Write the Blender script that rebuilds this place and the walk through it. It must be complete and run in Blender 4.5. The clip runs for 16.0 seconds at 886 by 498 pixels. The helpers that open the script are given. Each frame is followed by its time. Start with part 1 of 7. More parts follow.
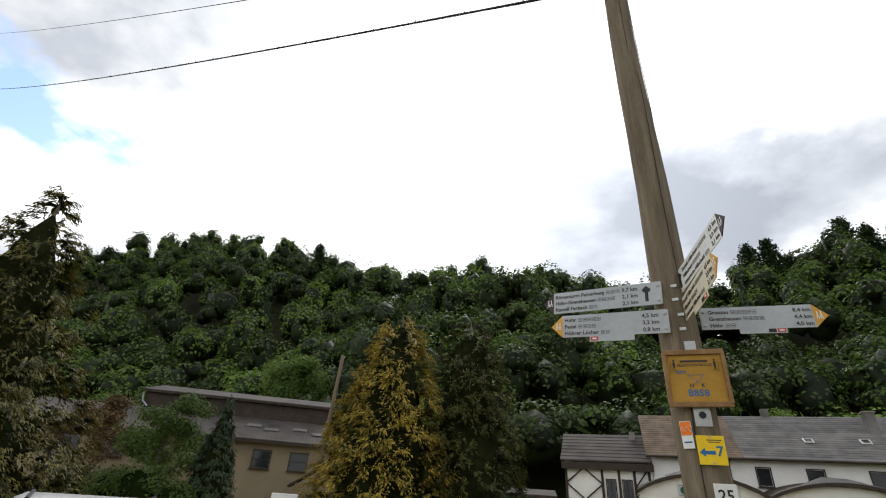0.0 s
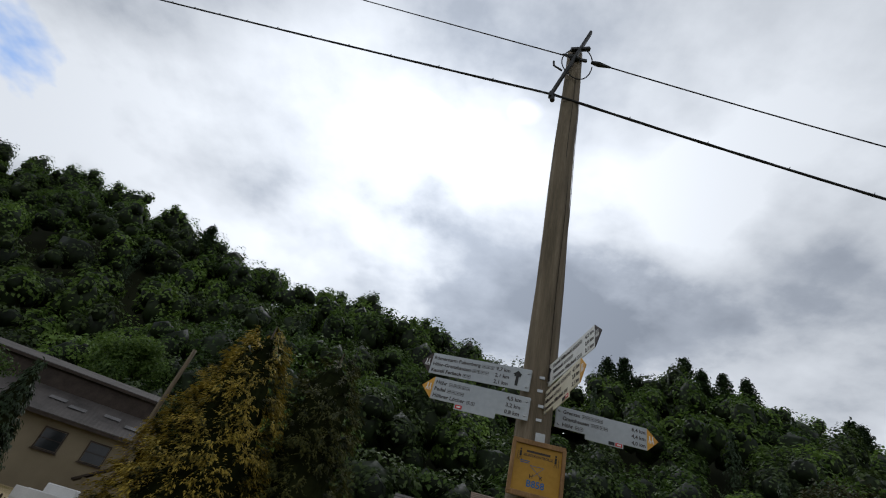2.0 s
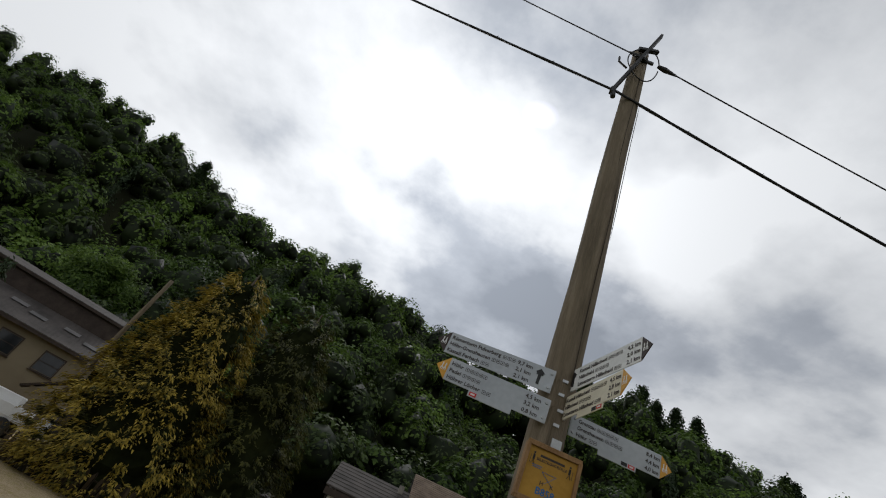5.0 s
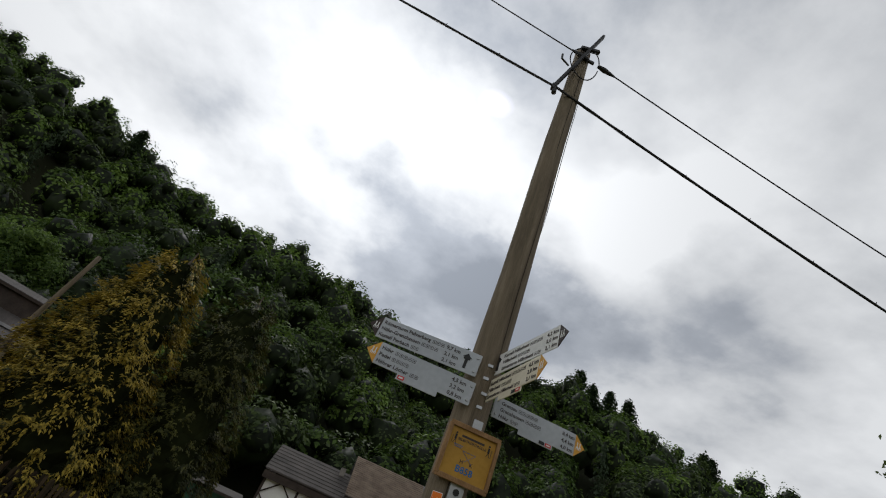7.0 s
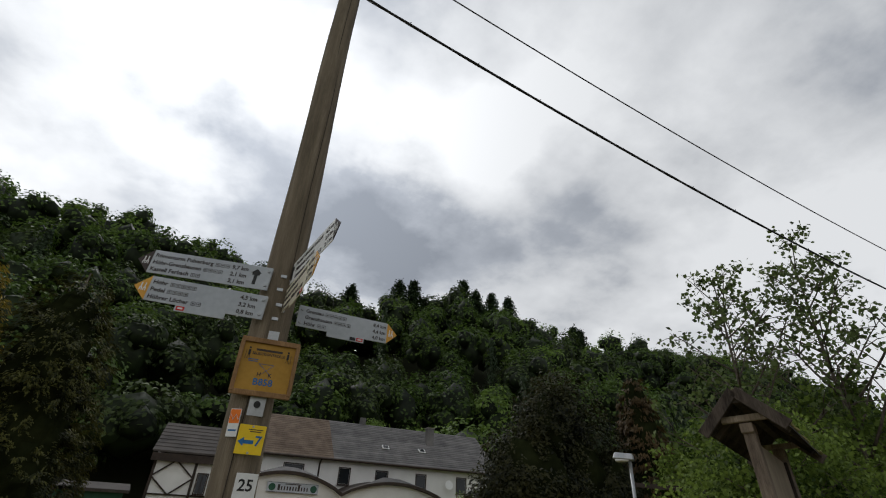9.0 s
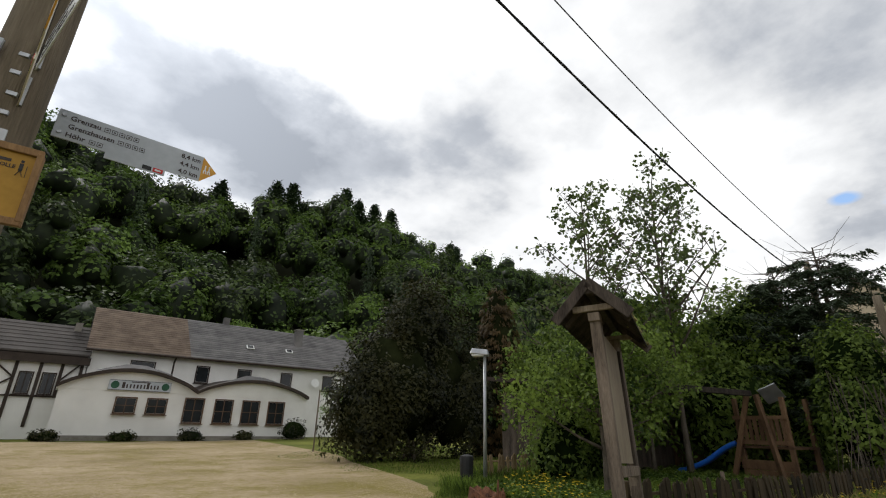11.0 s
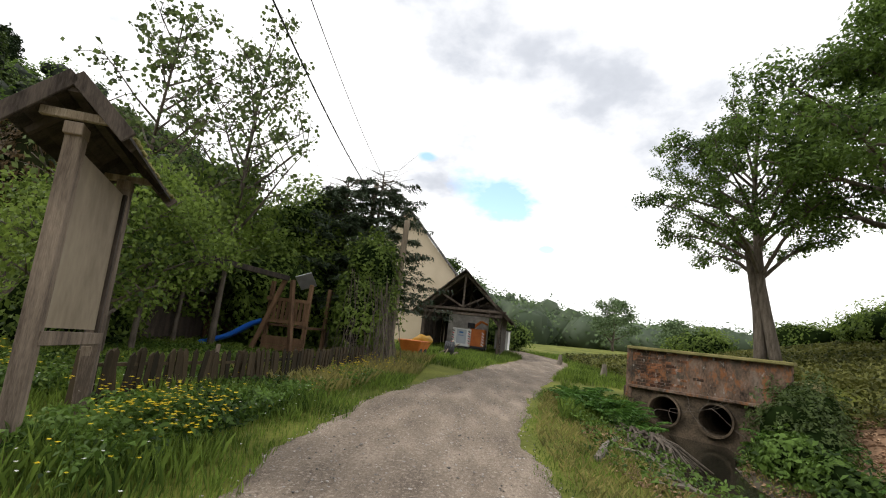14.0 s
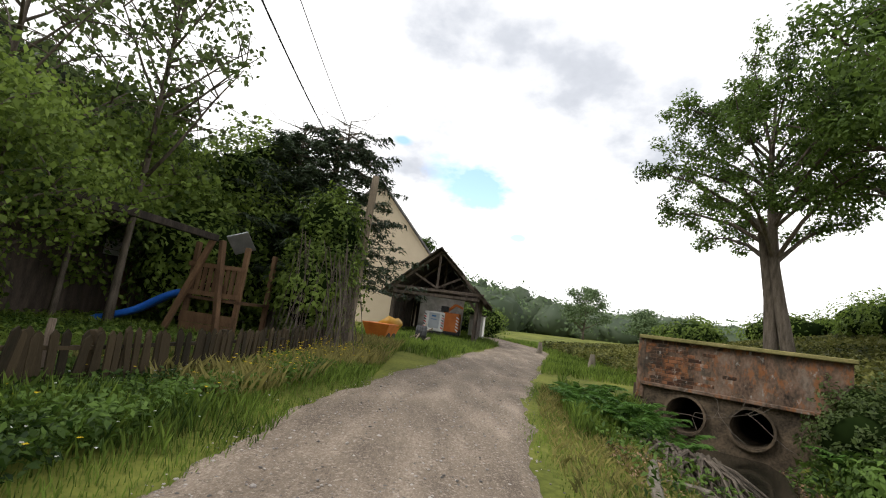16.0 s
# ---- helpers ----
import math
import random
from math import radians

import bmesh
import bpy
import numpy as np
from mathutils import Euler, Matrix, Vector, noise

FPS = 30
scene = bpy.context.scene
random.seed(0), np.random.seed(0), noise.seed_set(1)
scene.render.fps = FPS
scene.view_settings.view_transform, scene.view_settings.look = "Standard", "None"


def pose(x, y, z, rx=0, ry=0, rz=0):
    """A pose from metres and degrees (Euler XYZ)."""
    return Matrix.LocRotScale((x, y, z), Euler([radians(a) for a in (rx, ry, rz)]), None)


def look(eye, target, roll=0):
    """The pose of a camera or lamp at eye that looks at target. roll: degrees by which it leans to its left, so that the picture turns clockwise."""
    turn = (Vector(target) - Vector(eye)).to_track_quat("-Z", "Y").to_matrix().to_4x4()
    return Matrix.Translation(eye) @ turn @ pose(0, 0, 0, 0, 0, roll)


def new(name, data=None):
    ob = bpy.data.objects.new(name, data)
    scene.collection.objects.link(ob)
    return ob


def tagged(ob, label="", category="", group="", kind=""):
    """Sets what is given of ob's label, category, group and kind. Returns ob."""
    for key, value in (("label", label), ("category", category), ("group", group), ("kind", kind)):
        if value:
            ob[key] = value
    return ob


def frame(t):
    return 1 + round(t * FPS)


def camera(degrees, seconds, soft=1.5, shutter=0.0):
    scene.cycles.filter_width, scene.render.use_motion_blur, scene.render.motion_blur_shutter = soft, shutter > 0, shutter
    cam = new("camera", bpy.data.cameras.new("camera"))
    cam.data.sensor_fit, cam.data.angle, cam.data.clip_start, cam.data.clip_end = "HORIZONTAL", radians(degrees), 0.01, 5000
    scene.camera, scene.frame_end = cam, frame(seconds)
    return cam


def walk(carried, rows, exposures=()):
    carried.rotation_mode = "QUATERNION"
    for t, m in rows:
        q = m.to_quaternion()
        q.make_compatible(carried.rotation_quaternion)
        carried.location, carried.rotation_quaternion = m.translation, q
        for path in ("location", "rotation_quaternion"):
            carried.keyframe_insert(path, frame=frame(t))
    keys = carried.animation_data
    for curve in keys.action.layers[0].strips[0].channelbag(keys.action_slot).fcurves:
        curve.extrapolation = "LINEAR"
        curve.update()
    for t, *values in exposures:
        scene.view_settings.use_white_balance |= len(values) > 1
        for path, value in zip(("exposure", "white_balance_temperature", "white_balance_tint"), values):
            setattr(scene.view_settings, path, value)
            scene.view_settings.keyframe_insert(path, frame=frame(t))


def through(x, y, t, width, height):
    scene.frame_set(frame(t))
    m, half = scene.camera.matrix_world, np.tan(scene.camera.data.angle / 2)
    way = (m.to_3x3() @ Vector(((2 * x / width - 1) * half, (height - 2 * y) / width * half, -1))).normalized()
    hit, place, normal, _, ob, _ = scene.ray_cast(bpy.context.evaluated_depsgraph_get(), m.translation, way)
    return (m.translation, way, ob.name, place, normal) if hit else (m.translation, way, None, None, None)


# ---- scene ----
cam = camera(86.8, 16.0, soft=1.1)
PATH = [
    (0, (0.443, -1.127, 1.424), (-0.145, 0.525, 2.387), 4.2),
    (0.5, (0.427, -1.123, 1.426), (-0.062, 0.531, 2.437), 6.8),
    (1, (0.426, -1.138, 1.421), (0.052, 0.51, 2.49), 9.3),
    (1.5, (0.416, -1.157, 1.411), (0.145, 0.473, 2.538), 12.7),
    (2, (0.415, -1.143, 1.426), (0.217, 0.468, 2.595), 16.4),
    (2.5, (0.302, -1.121, 1.406), (0.116, 0.489, 2.578), 19.4),
    (3, (0.236, -1.082, 1.371), (0.038, 0.533, 2.534), 20.5),
    (5.5, (0.029, -0.757, 1.415), (-0.064, 0.885, 2.553), 28.1),
    (6, (0.038, -0.8, 1.417), (-0.006, 0.834, 2.569), 28.3),
    (6.5, (0.096, -0.83, 1.416), (0.106, 0.8, 2.575), 27.0),
    (7, (0.154, -0.876, 1.427), (0.242, 0.749, 2.59), 24.3),
    (7.5, (0.244, -0.918, 1.424), (0.43, 0.699, 2.586), 19.3),
    (8, (0.412, -0.983, 1.446), (0.692, 0.629, 2.595), 11.5),
    (8.5, (0.91, -1.187, 1.421), (1.332, 0.438, 2.508), 5.2),
    (9, (0.873, -0.932, 1.421), (1.541, 0.65, 2.445), 2.9),
    (9.2, (0.849, -0.78, 1.402), (1.598, 0.775, 2.412), 2.2),
    (11.3, (1.566, -0.354, 1.291), (2.904, 0.996, 1.914), 2.0),
    (11.5, (1.612, -0.378, 1.277), (3.077, 0.862, 1.838), 2.8),
    (12, (1.645, -0.395, 1.228), (3.323, 0.606, 1.658), 4.2),
    (12.5, (1.706, -0.378, 1.279), (3.525, 0.382, 1.613), 4.6),
    (13, (1.908, -0.471, 1.179), (3.823, 0.007, 1.501), 6.2),
    (13.5, (2.37, -0.687, 1.228), (4.333, -0.542, 1.584), 6.4),
    (14, (2.878, -0.529, 1.294), (4.842, -0.393, 1.645), 6.8),
    (14.5, (3.502, -0.413, 1.313), (5.469, -0.261, 1.643), 6.5),
    (15, (4.026, -0.311, 1.252), (5.996, -0.178, 1.569), 6.4),
    (15.5, (4.69, -0.305, 1.219), (6.663, -0.22, 1.533), 6.7),
    (16, (5.366, -0.359, 1.206), (7.343, -0.348, 1.512), 8.1),
]
EXPOSURES = [(0.0, 0.2, 6400, 10), (0.6, -0.3, 5950, 10), (1.2, -0.65, 5900, 10), (2.0, -0.72, 5950, 10), (3.0, -0.72, 6100, 10), (8.0, -0.72, 6250, 10), (9.0, -0.68, 6250, 10), (11.4, -0.02, 6450, 10), (12.0, 0.13, 6500, 10), (13.0, 0.42, 6500, 11), (16.0, 0.45, 6500, 11)]
walk(cam, [(t, look(eye, target, roll)) for t, eye, target, roll in PATH], EXPOSURES)

# ---- world, sun, exposure ----
world = bpy.data.worlds.new("cloudy_sky")
scene.world = world
world.use_nodes = True
wt = world.node_tree
wt.nodes.clear()


SUN_EL, SUN_ROT = radians(44), radians(-10)
SUN_DIR = Vector((-0.13, 0.72, 0.68)).normalized()
sky = wt.nodes.new("ShaderNodeTexSky")
sky.sky_type = "NISHITA"
sky.sun_disc = False
sky.sun_elevation, sky.sun_rotation = SUN_EL, SUN_ROT
tc = wt.nodes.new("ShaderNodeTexCoord")
# flatten the dome so that the clouds shrink towards the horizon
sep = wt.nodes.new("ShaderNodeSeparateXYZ")
wt.links.new(tc.outputs["Generated"], sep.inputs[0])


def wmath(op, a, b=None, c=None):
    n = wt.nodes.new("ShaderNodeMath")
    n.operation = op
    for i, v in enumerate((a, b, c)):
        if v is None:
            continue
        if isinstance(v, (int, float)):
            n.inputs[i].default_value = v
        else:
            wt.links.new(v, n.inputs[i])
    return n.outputs[0]


zup = wmath("ADD", wmath("MAXIMUM", sep.outputs[2], 0.0), 0.22)
cx, cy = wmath("DIVIDE", sep.outputs[0], zup), wmath("DIVIDE", sep.outputs[1], zup)
comb = wt.nodes.new("ShaderNodeCombineXYZ")
wt.links.new(cx, comb.inputs[0])
wt.links.new(cy, comb.inputs[1])


def wnoise(scale, detail, rough, offset):
    n = wt.nodes.new("ShaderNodeTexNoise")
    n.inputs["Scale"].default_value = scale
    n.inputs["Detail"].default_value = detail
    n.inputs["Roughness"].default_value = rough
    add = wt.nodes.new("ShaderNodeVectorMath")
    add.operation = "ADD"
    wt.links.new(comb.outputs[0], add.inputs[0])
    add.inputs[1].default_value = offset
    wt.links.new(add.outputs[0], n.inputs["Vector"])
    return n.outputs["Fac"]


def wramp(src, stops):
    n = wt.nodes.new("ShaderNodeValToRGB")
    while len(n.color_ramp.elements) < len(stops):
        n.color_ramp.elements.new(0.5)
    for e, (p, c) in zip(n.color_ramp.elements, stops):
        e.position, e.color = p, (*c, 1)
    wt.links.new(src, n.inputs[0])
    return n.outputs[0]


billow = wmath("ADD", wnoise(1.5, 8.0, 0.55, (3.1, 7.7, 0.0)), wmath("MULTIPLY", wmath("POWER", wmath("SUBTRACT", 1.0, wmath("MAXIMUM", sep.outputs[2], 0.0)), 3.0), 0.34))


def cloud_bank(direction, width, amount):
    """A broad thickening or thinning of the cover about one direction."""
    d = wt.nodes.new("ShaderNodeVectorMath")
    d.operation = "DISTANCE"
    wt.links.new(tc.outputs["Generated"], d.inputs[0])
    d.inputs[1].default_value = direction
    r = wmath("ADD", wmath("DIVIDE", d.outputs["Value"], width), wmath("MULTIPLY", wmath("SUBTRACT", puff, 0.5), 2.2))
    m = wt.nodes.new("ShaderNodeMapRange")
    m.interpolation_type = "SMOOTHSTEP"
    m.inputs["From Min"].default_value, m.inputs["From Max"].default_value = 0.15, 1.35
    m.inputs["To Min"].default_value, m.inputs["To Max"].default_value = amount, 0.0
    wt.links.new(r, m.inputs["Value"])
    return m.outputs[0]


puff = wnoise(3.4, 6.0, 0.55, (5.0, 1.0, 0.0))
BANKS = [((0.55, 0.35, 0.76), 0.30, 0.06), ((0.75, 0.30, 0.58), 0.16, 0.05), ((-0.42, 0.66, 0.62), 0.12, 0.06), ((0.09, 0.83, 0.55), 0.24, -0.11), ((0.215, 0.781, 0.586), 0.15, -0.09), ((-0.50, 0.638, 0.583), 0.13, -0.06), ((-0.644, 0.577, 0.50), 0.10, -0.05), ((0.86, 0.05, 0.51), 0.16, -0.03),
         ((-0.383, 0.741, 0.552), 0.10, -0.07), ((0.536, 0.728, 0.427), 0.15, -0.06), ((0.358, 0.79, 0.498), 0.12, -0.04), ((0.752, 0.301, 0.586), 0.15, -0.03), ((0.60, 0.596, 0.534), 0.11, -0.06),
         ((-0.05, 0.70, 0.711), 0.17, 0.10), ((-0.25, 0.723, 0.644), 0.17, 0.10), ((0.324, 0.622, 0.712), 0.10, 0.09), ((0.38, 0.66, 0.65), 0.08, 0.08), ((0.605, 0.50, 0.62), 0.10, 0.07), ((-0.75, 0.45, 0.50), 0.18, 0.10)]
billow = wmath("ADD", 0.055, wmath("MULTIPLY", billow, 0.88))
for bd_, bw_, ba_ in BANKS:
    billow = wmath("ADD", billow, cloud_bank(bd_, bw_, ba_))
cloud_col = wramp(billow, [(0.32, (0.40, 0.43, 0.48)), (0.43, (0.60, 0.63, 0.68)), (0.52, (0.98, 0.99, 1.0)), (0.64, (1.32, 1.32, 1.31))])
# breaks in the cover where blue shows
wob = wnoise(3.2, 5.0, 0.6, (1.0, 2.0, 0.0))


def gap(direction, width, ragged=4.5):
    d = wt.nodes.new("ShaderNodeVectorMath")
    d.operation = "DISTANCE"
    s = wt.nodes.new("ShaderNodeVectorMath")
    s.operation = "MULTIPLY"
    wt.links.new(tc.outputs["Generated"], s.inputs[0])
    s.inputs[1].default_value = (1.0, 1.0, 2.0)
    wt.links.new(s.outputs[0], d.inputs[0])
    d.inputs[1].default_value = (direction[0], direction[1], direction[2] * 2.0)
    r = wmath("ADD", wmath("DIVIDE", d.outputs["Value"], width), wmath("MULTIPLY", wmath("SUBTRACT", wob, 0.5), ragged))
    m = wt.nodes.new("ShaderNodeMapRange")
    m.inputs["From Min"].default_value, m.inputs["From Max"].default_value = 0.45, 1.15
    m.inputs["To Min"].default_value, m.inputs["To Max"].default_value = 1.0, 0.0
    wt.links.new(r, m.inputs["Value"])
    return m.outputs[0]


gaps = gap((0.955, -0.068, 0.290), 0.120, 2.4)
for dr, w_, rg_ in (((-0.197, 0.606, 0.771), 0.050, 1.2), ((0.012, 0.590, 0.807), 0.034, 1.4), ((-0.80, 0.285, 0.525), 0.12, 4.5), ((0.926, 0.12, 0.358), 0.018, 2.0), ((0.97, -0.148, 0.195), 0.020, 2.0)):
    gaps = wmath("MAXIMUM", gaps, gap(dr, w_, rg_))
skyc = wt.nodes.new("ShaderNodeVectorMath")
skyc.operation = "SCALE"
skyc.inputs[3].default_value = 0.26
wt.links.new(sky.outputs[0], skyc.inputs[0])
mixc = wt.nodes.new("ShaderNodeMix")
mixc.data_type = "RGBA"
wt.links.new(gaps, mixc.inputs[0])
# the cover is thinner and brighter round the hidden sun
dotn = wt.nodes.new("ShaderNodeVectorMath")
dotn.operation = "DOT_PRODUCT"
wt.links.new(tc.outputs["Generated"], dotn.inputs[0])
dotn.inputs[1].default_value = SUN_DIR
glow = wmath("ADD", 0.92, wmath("MULTIPLY", wmath("POWER", wmath("MAXIMUM", dotn.outputs["Value"], 0.0), 9.0), 0.75))
litc = wt.nodes.new("ShaderNodeVectorMath")
litc.operation = "SCALE"
wt.links.new(cloud_col, litc.inputs[0])
wt.links.new(glow, litc.inputs[3])
wt.links.new(litc.outputs[0], mixc.inputs[6])
wt.links.new(skyc.outputs[0], mixc.inputs[7])
bg = wt.nodes.new("ShaderNodeBackground")
bg.inputs["Strength"].default_value = 1.0
wt.links.new(mixc.outputs[2], bg.inputs["Color"])
wo = wt.nodes.new("ShaderNodeOutputWorld")
wt.links.new(bg.outputs[0], wo.inputs[0])

sun_data = bpy.data.lights.new("sun", "SUN")
sun_data.energy, sun_data.angle, sun_data.color = 1.2, radians(18), (1.0, 0.96, 0.9)
sun = new("sun", sun_data)
sun.matrix_world = look(SUN_DIR * 80, (0, 0, 0))


# ---- materials ----
def material(name, c1, c2, scale=4.0, rough=0.85, bump=0.3, fine=60.0, metal=0.0, stretch=(1, 1, 1), spec=0.3, c3=None, island=0.0, obrand=0.0):
    """Two colours mixed at two scales, a fine relief, and a chance tint for each island or object."""
    m = bpy.data.materials.new(name)
    m.use_nodes = True
    nt = m.node_tree
    b = nt.nodes["Principled BSDF"]
    b.inputs["Roughness"].default_value, b.inputs["Metallic"].default_value = rough, metal
    b.inputs["Specular IOR Level"].default_value = spec
    co = nt.nodes.new("ShaderNodeTexCoord")
    mp = nt.nodes.new("ShaderNodeMapping")
    mp.inputs["Scale"].default_value = stretch
    nt.links.new(co.outputs["Object"], mp.inputs[0])
    n1, n2 = nt.nodes.new("ShaderNodeTexNoise"), nt.nodes.new("ShaderNodeTexNoise")
    n1.inputs["Scale"].default_value, n1.inputs["Detail"].default_value = scale, 6
    n2.inputs["Scale"].default_value, n2.inputs["Detail"].default_value = fine, 4
    for n in (n1, n2):
        nt.links.new(mp.outputs[0], n.inputs["Vector"])
    addn = nt.nodes.new("ShaderNodeMath")
    addn.operation = "MULTIPLY_ADD"
    nt.links.new(n2.outputs["Fac"], addn.inputs[0])
    addn.inputs[1].default_value = 0.5
    nt.links.new(n1.outputs["Fac"], addn.inputs[2])
    src = addn.outputs[0]
    if island or obrand:
        geo = nt.nodes.new("ShaderNodeNewGeometry") if island else nt.nodes.new("ShaderNodeObjectInfo")
        a2 = nt.nodes.new("ShaderNodeMath")
        a2.operation = "MULTIPLY_ADD"
        nt.links.new(geo.outputs["Random Per Island" if island else "Random"], a2.inputs[0])
        a2.inputs[1].default_value = island or obrand
        s2 = nt.nodes.new("ShaderNodeMath")
        s2.operation = "SUBTRACT"
        nt.links.new(src, s2.inputs[0])
        s2.inputs[1].default_value = (island or obrand) * 0.5
        nt.links.new(s2.outputs[0], a2.inputs[2])
        src = a2.outputs[0]
    rp = nt.nodes.new("ShaderNodeValToRGB")
    rp.color_ramp.elements[0].position, rp.color_ramp.elements[1].position = 0.5, 1.0
    rp.color_ramp.elements[0].color, rp.color_ramp.elements[1].color = (*c1, 1), (*c2, 1)
    if c3:
        e = rp.color_ramp.elements.new(0.78)
        e.color = (*c3, 1)
    nt.links.new(src, rp.inputs[0])
    nt.links.new(rp.outputs[0], b.inputs["Base Color"])
    if bump:
        bp = nt.nodes.new("ShaderNodeBump")
        bp.inputs["Strength"].default_value, bp.inputs["Distance"].default_value = bump, 0.02
        nt.links.new(addn.outputs[0], bp.inputs["Height"])
        nt.links.new(bp.outputs[0], b.inputs["Normal"])
    return m


def leaf_material(name, c1, c2, through=0.35, scale=0.35, patchy=1.0):
    """Leaves: a matt upper side and light passing through, tinted leaf by leaf and patch by patch."""
    m = bpy.data.materials.new(name)
    m.use_nodes = True
    nt = m.node_tree
    nt.nodes.clear()
    geo = nt.nodes.new("ShaderNodeNewGeometry")
    no = nt.nodes.new("ShaderNodeTexNoise")
    no.inputs["Scale"].default_value, no.inputs["Detail"].default_value = scale, 3
    nt.links.new(geo.outputs["Position"], no.inputs["Vector"])
    mi = nt.nodes.new("ShaderNodeMath")
    mi.operation = "MULTIPLY_ADD"
    nt.links.new(geo.outputs["Random Per Island"], mi.inputs[0])
    mi.inputs[1].default_value = 0.55
    mp = nt.nodes.new("ShaderNodeMapRange")
    mp.inputs["To Min"].default_value, mp.inputs["To Max"].default_value = 0.5 - 0.5 * patchy, 0.5 + 0.5 * patchy
    mp.clamp = False
    nt.links.new(no.outputs["Fac"], mp.inputs["Value"])
    nt.links.new(mp.outputs[0], mi.inputs[2])
    rp = nt.nodes.new("ShaderNodeValToRGB")
    rp.color_ramp.elements[0].position, rp.color_ramp.elements[1].position = 0.4, 1.1
    rp.color_ramp.elements[0].color, rp.color_ramp.elements[1].color = (*c1, 1), (*c2, 1)
    nt.links.new(mi.outputs[0], rp.inputs[0])
    p = nt.nodes.new("ShaderNodeBsdfPrincipled")
    p.inputs["Roughness"].default_value, p.inputs["Specular IOR Level"].default_value = 0.6, 0.25
    t = nt.nodes.new("ShaderNodeBsdfTranslucent")
    nt.links.new(rp.outputs[0], p.inputs["Base Color"])
    nt.links.new(rp.outputs[0], t.inputs["Color"])
    mx = nt.nodes.new("ShaderNodeMixShader")
    mx.inputs[0].default_value = through
    nt.links.new(p.outputs[0], mx.inputs[1])
    nt.links.new(t.outputs[0], mx.inputs[2])
    o = nt.nodes.new("ShaderNodeOutputMaterial")
    nt.links.new(mx.outputs[0], o.inputs[0])
    return m


def weathered(m, stains):
    """Stains of their own shape over a wall: each a noise scale, a lower and upper threshold, a strength, a colour and a seed."""
    nt = m.node_tree
    b = nt.nodes["Principled BSDF"]
    geo = nt.nodes.new("ShaderNodeNewGeometry")
    for scale, lo, hi, amount, col, seed in stains:
        was = b.inputs["Base Color"].links[0].from_socket
        mp = nt.nodes.new("ShaderNodeMapping")
        mp.inputs["Location"].default_value, mp.inputs["Scale"].default_value = (seed, seed * 1.7, 0), (1, 1, 0.55)
        nt.links.new(geo.outputs["Position"], mp.inputs[0])
        no = nt.nodes.new("ShaderNodeTexNoise")
        no.inputs["Scale"].default_value, no.inputs["Detail"].default_value, no.inputs["Roughness"].default_value = scale, 7, 0.68
        nt.links.new(mp.outputs[0], no.inputs["Vector"])
        mr = nt.nodes.new("ShaderNodeMapRange")
        mr.inputs["From Min"].default_value, mr.inputs["From Max"].default_value, mr.inputs["To Max"].default_value = lo, hi, amount
        nt.links.new(no.outputs["Fac"], mr.inputs["Value"])
        mx = nt.nodes.new("ShaderNodeMix")
        mx.data_type = "RGBA"
        nt.links.new(mr.outputs[0], mx.inputs[0])
        nt.links.new(was, mx.inputs[6])
        mx.inputs[7].default_value = (*col, 1)
        nt.links.new(mx.outputs[2], b.inputs["Base Color"])
    return m


M_ground = material("meadow_soil_and_grass", (0.05, 0.066, 0.012), (0.21, 0.22, 0.045), 0.5, 0.95, 0.5, 14, spec=0.1)
def forest_floor(m):
    """Past the foot of the hill the turf gives way to dark woodland soil."""
    nt = m.node_tree
    b = nt.nodes["Principled BSDF"]
    was = b.inputs["Base Color"].links[0].from_socket
    geo, sp = nt.nodes.new("ShaderNodeNewGeometry"), nt.nodes.new("ShaderNodeSeparateXYZ")
    nt.links.new(geo.outputs["Position"], sp.inputs[0])
    mr = nt.nodes.new("ShaderNodeMapRange")
    mr.inputs["From Min"].default_value, mr.inputs["From Max"].default_value = 37.5, 41.0
    nt.links.new(sp.outputs[1], mr.inputs["Value"])
    mx = nt.nodes.new("ShaderNodeMix")
    mx.data_type = "RGBA"
    nt.links.new(mr.outputs[0], mx.inputs[0])
    nt.links.new(was, mx.inputs[6])
    mx.inputs[7].default_value = (0.02, 0.022, 0.010, 1)
    nt.links.new(mx.outputs[2], b.inputs["Base Color"])


forest_floor(M_ground)
M_lane = material("gravel_lane", (0.115, 0.09, 0.068), (0.34, 0.272, 0.208), 1.5, 0.95, 1.0, 34, spec=0.15, c3=(0.20, 0.158, 0.118), stretch=(0.45, 1.5, 1))
M_lot = material("sandy_gravel_lot", (0.20, 0.155, 0.062), (0.50, 0.39, 0.265), 0.35, 0.95, 0.7, 22, spec=0.1, c3=(0.39, 0.30, 0.185))
M_pale = material("pale_gravel", (0.30, 0.225, 0.155), (0.60, 0.48, 0.36), 3.0, 0.95, 1.0, 32, spec=0.1)
M_palestone = material("pale_gravel_stones", (0.30, 0.23, 0.17), (0.66, 0.55, 0.43), 3, 0.95, 0.3, 60, island=0.7)
M_tanfence = material("light_tan_pickets", (0.20, 0.14, 0.075), (0.40, 0.29, 0.165), 5, 0.9, 0.4, 50, stretch=(4, 4, 0.5), obrand=0.3)
# Dark brown mottled concrete for the bridge head wall and pipes.
M_darkconcrete = material("dark_brown_concrete", (0.02, 0.016, 0.010), (0.15, 0.11, 0.07), 3.0, 0.85, 0.8, 24)
M_litter = material("leaf_litter", (0.065, 0.04, 0.022), (0.36, 0.22, 0.135), 2.0, 0.95, 0.9, 18, spec=0.1)
